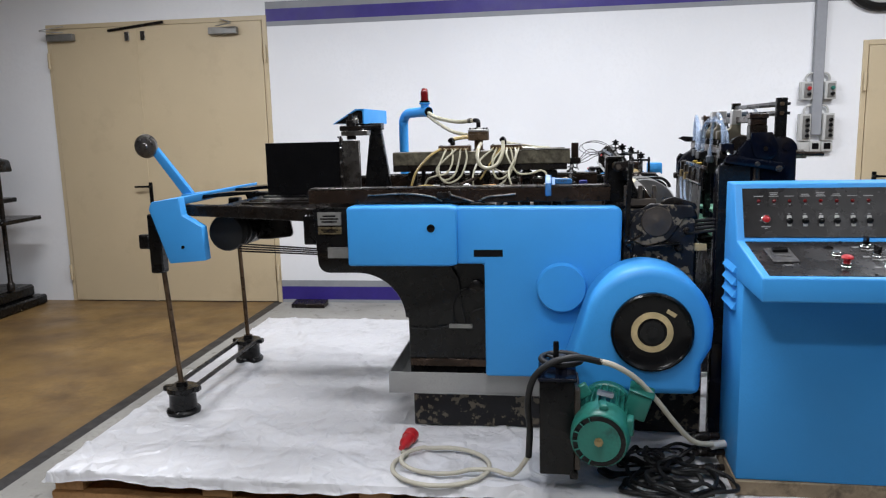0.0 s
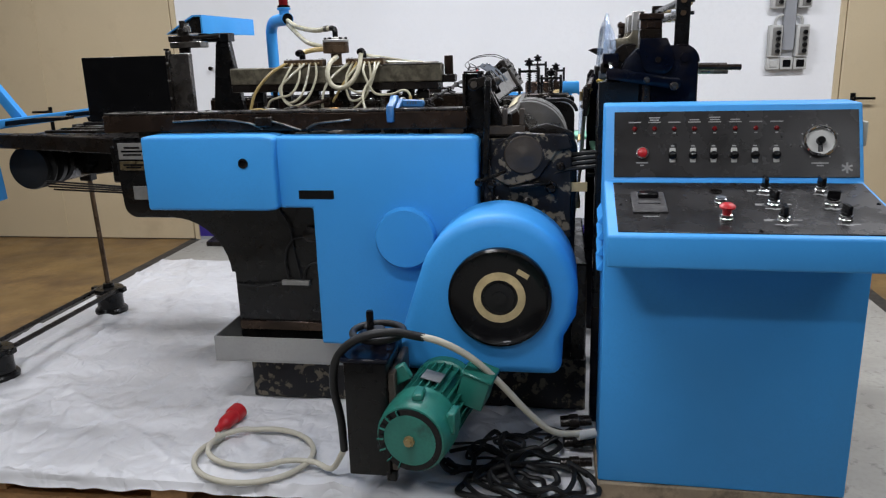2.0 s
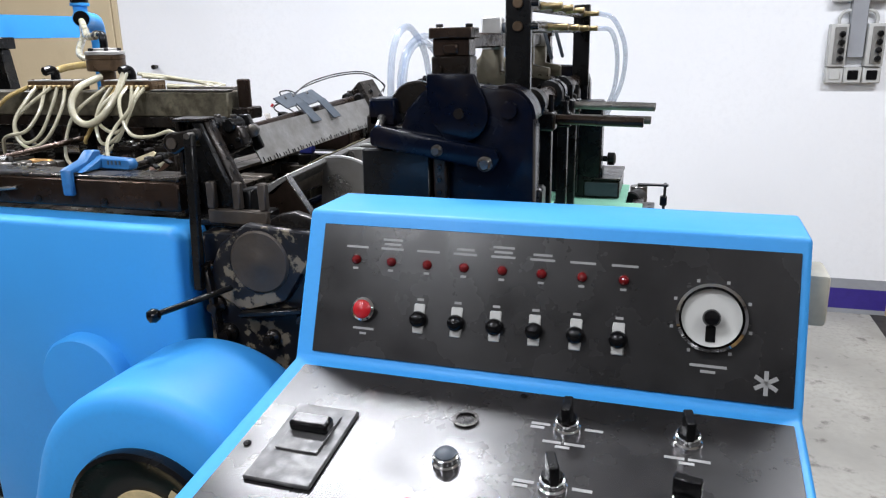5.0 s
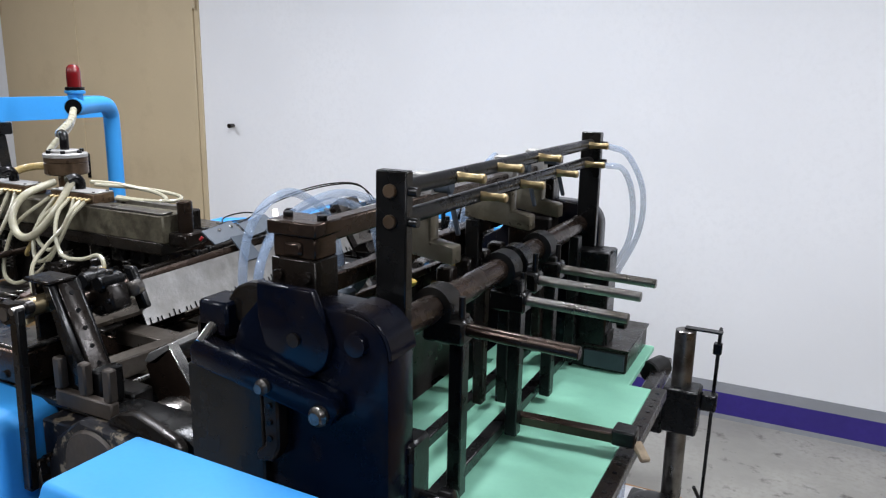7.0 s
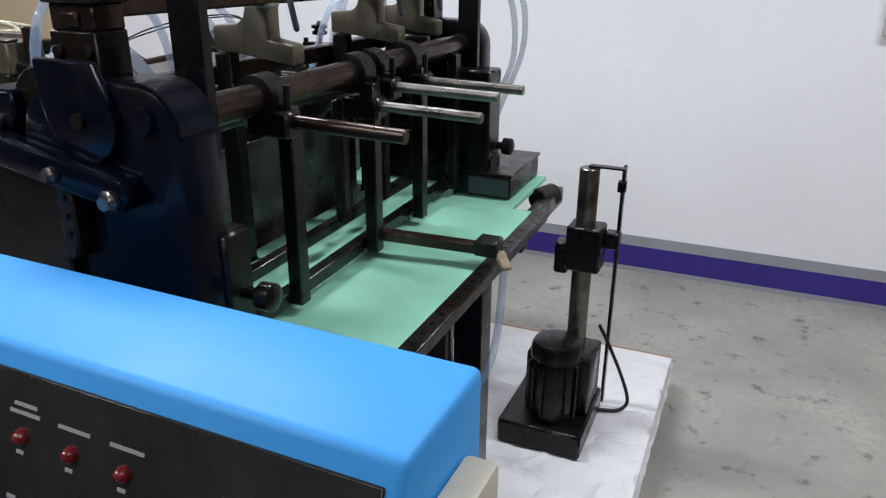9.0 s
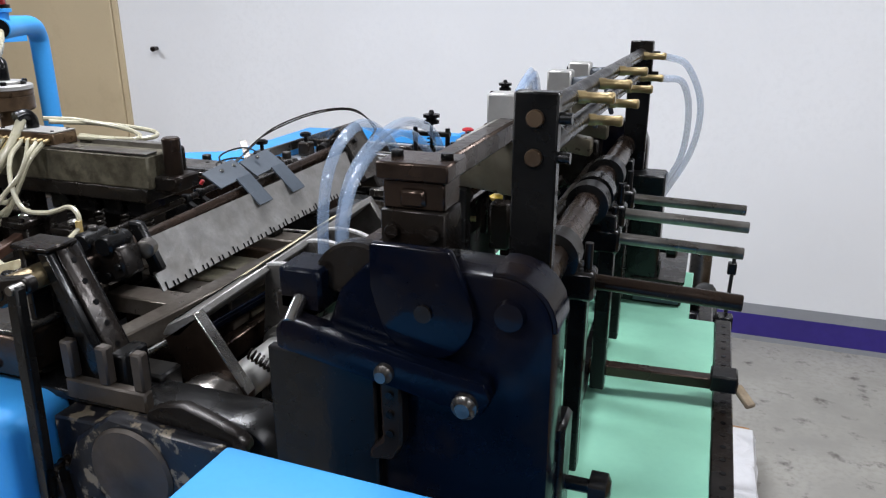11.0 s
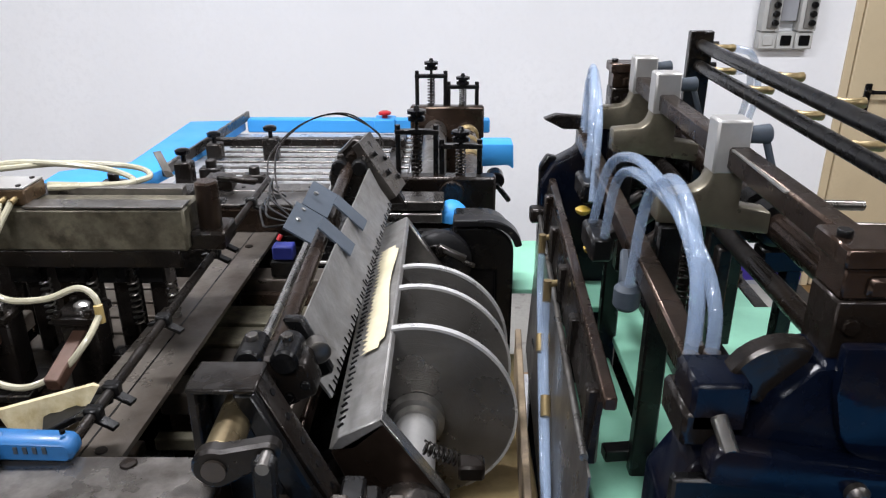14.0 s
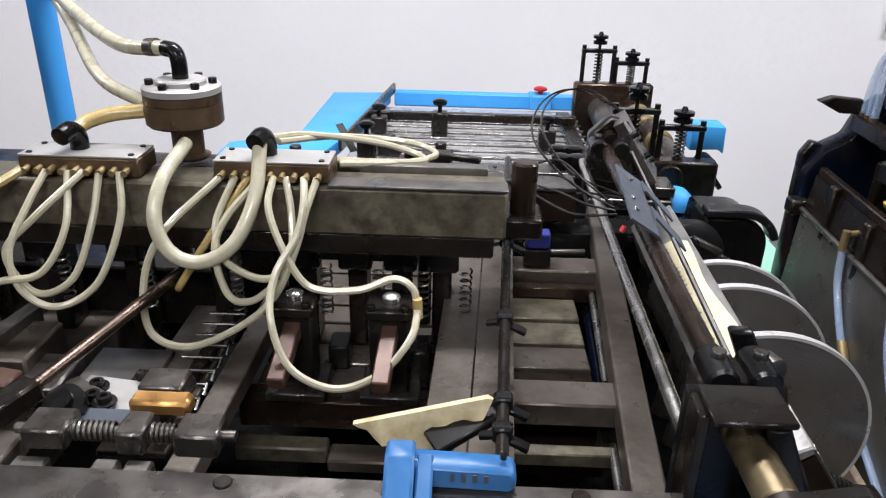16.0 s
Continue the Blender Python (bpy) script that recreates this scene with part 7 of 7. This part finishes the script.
part("cable", tube(B(), [(0.262, 3.06, 0.30), (0.268, 3.03, 0.42), (0.262, 3.0, 0.54), (0.285, 2.98, 0.64), (0.35, 2.98, 0.70), (0.44, 3.0, 0.715), (0.53, 3.03, 0.69)], 0.0125, 10, 5), RUBBER, pc)
part("cable", tube(B(), [(0.50, 3.02, 0.70), (0.575, 3.04, 0.675), (0.66, 3.07, 0.615), (0.74, 3.11, 0.52), (0.82, 3.15, 0.41), (0.90, 3.20, 0.32), (1.0, 3.26, 0.287)], 0.0105, 10, 5), CREAMCABLE, pc)
part("plug", lathe(B(), [(0.012, 0), (0.014, 0.03), (0.022, 0.04), (0.026, 0.055), (0.026, 0.10), (0.031, 0.103), (0.033, 0.11), (0.033, 0.145), (0.028, 0.148), (0, 0.148)], (-0.287, 3.32, 0.195), (0.13, 1, 0.02), 24), REDPL, pc, "red industrial plug")
part("cable_gland", cyl(B(), (0.975, 3.245, 0.287), (1.028, 3.272, 0.285), 0.016, n=12), GREYPL, pc)
bk_ = thing("cable_tangle", (0.8, 3.2, TOP), "tangle of black cables lying beside the motor", "cables")
rnd = random.Random(4)
for k in range(6):
    pts = []
    cx, cy = 0.78 + rnd.uniform(-0.1, 0.1), 3.12 + rnd.uniform(-0.05, 0.08)
    rx, ry, ph = rnd.uniform(0.08, 0.17), rnd.uniform(0.06, 0.13), rnd.uniform(0, 6)
    for j in range(12):
        a = ph + j * 0.62
        pts.append((cx + rx * math.cos(a) + rnd.uniform(-0.02, 0.02), cy + ry * math.sin(a) + rnd.uniform(-0.02, 0.02), TOP + 0.012 + 0.012 * k * rnd.uniform(0.4, 1.2)))
    part("cable", tube(B(), pts, rnd.choice((0.008, 0.010, 0.0065)), 8, 4), RUBBER, bk_)
for k in range(10):
    cx, cy = 0.60 + 0.027 * k + rnd.uniform(-0.03, 0.03), 3.22 + 0.014 * k + rnd.uniform(-0.06, 0.06)
    rx, ry, ph, tilt = rnd.uniform(0.05, 0.15), rnd.uniform(0.04, 0.10), rnd.uniform(0, 6), rnd.uniform(0.2, 0.9)
    pts = []
    for j in range(rnd.choice((7, 9, 12))):
        a = ph + j * 0.66
        dx, dy = rx * math.cos(a), ry * math.sin(a)
        pts.append((min(0.985, cx + dx * math.cos(tilt) - dy * math.sin(tilt) + rnd.uniform(-0.02, 0.02)), cy + dx * math.sin(tilt) * 0.6 + dy * math.cos(tilt) + rnd.uniform(-0.015, 0.015),
                    TOP + 0.011 + 0.007 * k * rnd.uniform(0.2, 1.0)))
    part("cable", tube(B(), pts, rnd.choice((0.005, 0.007, 0.009, 0.011)), 8, 4), RUBBER, bk_)
cj = thing("cable_connectors", (0.93, 3.3, TOP), "cluster of dark cable connectors by the console", "connectors")
for k in range(5):
    y = 3.22 + 0.05 * k
    part("connector", lathe(B(), [(0.014, 0), (0.016, 0.005), (0.016, 0.03), (0.02, 0.032), (0.02, 0.06), (0.014, 0.062), (0.014, 0.10)], (0.92 + 0.01 * (k % 2), y, 0.20 + 0.045 * (k % 3)), (1, 0.1, 0.05), 14), IRON, cj)

# ---- control console ----
CX0, CX1 = 1.026, 1.712
con = thing("control_console", (1.36, 3.2, TOP), "bright blue sheet-metal control console with black panels", "control console")
body = box(B(), CX0 + 0.004, CX1 + 0.004, 3.09, 3.415, 0.222, 0.98, 0.006, 2)
part("body", body, BLUE, con)
LOW0, LOW1 = V((0, 2.815, 1.046)), V((0, 3.208, 1.108))
UP1 = V((0, 3.287, 1.314))
hood = prism(B(), [(2.815, 0.966), (3.418, 0.966), (3.416, 1.314), (3.287, 1.314), (3.208, 1.108), (2.815, 1.046)], CX0, CX1, "x", 0.007, 3)
hood = part("hood", hood, BLUE, con)
for k in range(4):
    z = 1.02 - 0.047 * k
    lv = prism(B(), [(CX0 + 0.004, z), (CX0 - 0.014, z - 0.03), (CX0 + 0.004, z - 0.034)], 3.19, 3.38, "y", 0.002)
    part("louvre", lv, BLUE, con)


def panel_frame(base, tip, x0, x1):
    """Rows along x, up the slope and out of a sloping panel."""
    up = (tip - base).normalized()
    out = V((1, 0, 0)).cross(up)
    m = Matrix((V((1, 0, 0)), up, out)).transposed().to_4x4()
    m.translation = V((x0, base.y, base.z))
    return m, x1 - x0, (tip - base).length


def placed(bm, m):
    bmesh.ops.transform(bm, matrix=m, verts=bm.verts)
    return bm


up = (UP1 - LOW1).normalized()
mU, wU, hU = panel_frame(LOW1 + up * 0.012, UP1 - up * 0.02, 1.054, 1.70)
mL, wL, hL = panel_frame(LOW0 + (LOW1 - LOW0) * 0.055, LOW1 - (LOW1 - LOW0) * 0.045, 1.052, 1.70)
pu = part("upper_panel", placed(box(B(), 0, wU, 0, hU, -0.003, 0.003, 0.001), mU), PANEL, con, "scratched black instrument panel")
pl = part("lower_panel", placed(box(B(), 0, wL, 0, hL, -0.003, 0.003, 0.001), mL), PANEL, con, "scratched black switch panel")
for u in (0.087, 0.171, 0.255, 0.339, 0.423, 0.507, 0.591, 0.675):
    x, y = u * wU, 0.735 * hU
    part("indicator_lamp", placed(lathe(B(), [(0.0072, 0.003), (0.0072, 0.005), (0.0055, 0.008), (0.0035, 0.0105), (0, 0.0115)], (x, y, 0), (0, 0, 1), 14), mU), REDGLASS, pu, "small dark red indicator lamp")
    rows = [(0.017, 0.017), (-0.014, 0.004)]
    if u in (0.171, 0.339, 0.423, 0.507):
        rows.append((0.0235, 0.013))
    if u in (0.171, 0.423):
        rows.append((0.030, 0.015))
    for dy, half in rows:
        part("lettering", placed(box(B(), x - half, x + half, y + dy, y + dy + 0.0032, 0.0032, 0.0036, 0), mU), LABELWHITE, pu)
x, y = 0.12 * wU, 0.36 * hU
part("push_button", placed(lathe(B(), [(0.017, 0.003), (0.017, 0.012), (0.013, 0.014), (0.013, 0.011)], (x, y, 0), (0, 0, 1)), mU), CHROME, pu, "chrome button ring")
part("push_button", placed(lathe(B(), [(0.0135, 0.008), (0.0135, 0.016), (0.01, 0.019), (0, 0.02)], (x, y, 0), (0, 0, 1)), mU), REDPL, pu, "red push button")
for half, dy in ((0.016, -0.029), (0.005, -0.036)):
    part("lettering", placed(box(B(), x - half, x + half, y + dy, y + dy + 0.0032, 0.0032, 0.0036, 0), mU), LABELWHITE, pu)
for u in (0.248, 0.333, 0.418, 0.502, 0.587, 0.672):
    x, y = u * wU, 0.33 * hU
    part("switch_plate", placed(box(B(), x - 0.008, x + 0.008, y - 0.021, y + 0.021, 0.002, 0.006, 0.0015), mU), GREYPL, pu)
    tg = lathe(B(), [(0.0115, 0.004), (0.0118, 0.010), (0.010, 0.016), (0.006, 0.0195), (0, 0.0205)], (x, y - 0.001, 0), (0, 0, 1), 18)
    part("toggle_switch", placed(tg, mU), PLASTIC, pu)
    part("lettering", placed(box(B(), x - 0.005, x + 0.005, y + 0.025, y + 0.0285, 0.0032, 0.0036, 0), mU), LABELWHITE, pu)
x, y = 0.845 * wU, 0.53 * hU
part("gauge_ring", placed(lathe(B(), [(0.043, 0.003), (0.043, 0.014), (0.039, 0.017), (0.036, 0.014), (0.036, 0.006)], (x, y, 0), (0, 0, 1), 40), mU), CHROME, pu)
part("gauge_dial", placed(cyl(B(), (x, y, 0.004), (x, y, 0.007), 0.0365, n=36), mU), GREYPL, pu, "pale grey dial")
gk = lathe(B(), [(0.011, 0.006), (0.011, 0.02), (0.009, 0.024), (0, 0.025)], (x, y, 0), (0, 0, 1), 18)
box(gk, x - 0.006, x + 0.006, y - 0.03, y - 0.01, 0.0075, 0.0095, 0.001)
part("gauge_knob", placed(gk, mU), PLASTIC, pu)
for k in range(8):
    a = radians(-60 + 300 * k / 7)
    tx, ty = x + 0.049 * math.cos(a), y + 0.049 * math.sin(a)
    part("tick", placed(box(B(), tx - 0.002, tx + 0.002, ty - 0.002, ty + 0.002, 0.0032, 0.0036, 0), mU), LABELWHITE, pu)
for half, dy in ((0.022, -0.062), (0.009, -0.069)):
    part("lettering", placed(box(B(), x - half, x + half, y + dy, y + dy + 0.0035, 0.0032, 0.0036, 0), mU), LABELWHITE, pu)


def emblem(x, y, r):
    e = B()
    for k in range(6):
        a = radians(60 * k + 30)
        beam(e, (x, y, 0.0034), (x + r * math.cos(a), y + r * math.sin(a), 0.0034), r * 0.34, 0.0006, 0)
    return e


part("emblem", placed(emblem(0.95 * wU, 0.14 * hU, 0.015), mU), LABELWHITE, pu)
part("emblem", placed(emblem(0.955 * wL, 0.10 * hL, 0.017), mL), LABELWHITE, pl)
x, y = 0.130 * wL, 0.52 * hL
br = box(B(), x - 0.043, x + 0.043, y - 0.066, y + 0.078, 0.003, 0.009, 0.002)
box(br, x - 0.028, x + 0.028, y - 0.014, y + 0.058, 0.009, 0.012, 0.001)
part("breaker_plate", placed(br, mL), BREAKER, pl, "worn grey switch plate")
part("breaker_lever", placed(box(B(), x - 0.026, x + 0.026, y + 0.018, y + 0.042, 0.01, 0.026, 0.004), mL), PLASTIC, pl)
part("lettering", placed(box(B(), x - 0.02, x + 0.02, y - 0.09, y - 0.086, 0.0032, 0.0036, 0), mL), LABELWHITE, pl)


def knob_base(x, y):
    return placed(lathe(B(), [(0.0165, 0.003), (0.0165, 0.007), (0.0145, 0.009), (0.0145, 0.016), (0.013, 0.017)], (x, y, 0), (0, 0, 1), 24), mL)


x, y = 0.40 * wL, 0.24 * hL
part("button_ring", knob_base(x, y), CHROME, pl)
part("emergency_stop", placed(lathe(B(), [(0.011, 0.015), (0.011, 0.030), (0.0185, 0.033), (0.019, 0.037), (0.014, 0.042), (0, 0.044)], (x, y, 0), (0, 0, 1)), mL), REDPL, pl, "red mushroom emergency-stop button")
part("button_ring", knob_base(0.407 * wL, 0.56 * hL), CHROME, pl)
part("push_button", placed(lathe(B(), [(0.0125, 0.01), (0.0125, 0.019), (0.009, 0.021), (0, 0.0215)], (0.407 * wL, 0.56 * hL, 0), (0, 0, 1)), mL), SLATE, pl)
part("button_ring", placed(lathe(B(), [(0.0165, 0.003), (0.0165, 0.006), (0.012, 0.006), (0.012, 0.003)], (0.407 * wL, 0.79 * hL, 0), (0, 0, 1)), mL), IRON, pl)
for u, w, turn in ((0.60, 0.82, 0), (0.60, 0.53, 20), (0.60, 0.23, 0), (0.815, 0.83, 10), (0.815, 0.54, 80), (0.815, 0.25, 15)):
    x, y = u * wL, w * hL
    part("button_ring", knob_base(x, y), CHROME, pl)
    k = lathe(B(), [(0.0125, 0.01), (0.0125, 0.02), (0.011, 0.022), (0, 0.0222)], (x, y, 0), (0, 0, 1), 20)
    box(k, -0.0055, 0.0055, -0.0145, 0.0145, 0.018, 0.042, 0.0015, 1, pose(x, y, 0, 0, 0, turn))
    part("selector_knob", placed(k, mL), PLASTIC, pl, "black selector knob")
    words = [(-0.025, -0.003, -0.031), (0.001, 0.025, -0.031), (-0.009, 0.008, -0.038)]
    if u < 0.7:
        words += [(-0.044, -0.021, 0.0), (-0.044, -0.027, -0.007), (0.021, 0.043, 0.0)]
    for a, b, dy in words:
        part("lettering", placed(box(B(), x + a, x + b, y + dy, y + dy + 0.0045, 0.0032, 0.0036, 0), mL), LABELWHITE, pl)
for u, w in ((0.02, 0.5), (0.98, 0.55), (0.5, 0.97), (0.5, 0.03)):
    part("screw", placed(lathe(B(), [(0.005, 0.002), (0.005, 0.005), (0.003, 0.0065), (0, 0.007)], (u * wL, w * hL, 0), (0, 0, 1), 10), mL), PLASTIC, pl)
pk = thing("wood_plank", (1.37, 3.28, TOP), "rough raw wood plank under the console", "plank")
part("plank", box(B(), CX0 + 0.004, CX1 + 0.004, 3.085, 3.41, TOP, 0.2215, 0.004), RAWWOOD, pk)
part("socket_box", box(B(), CX1 + 0.001, CX1 + 0.03, 3.31, 3.38, 1.19, 1.26, 0.006, 2), CREAMCABLE, con, "pale plastic socket box")

con.location.x += 0.004
con.rotation_euler = (0, 0, radians(-1.5))
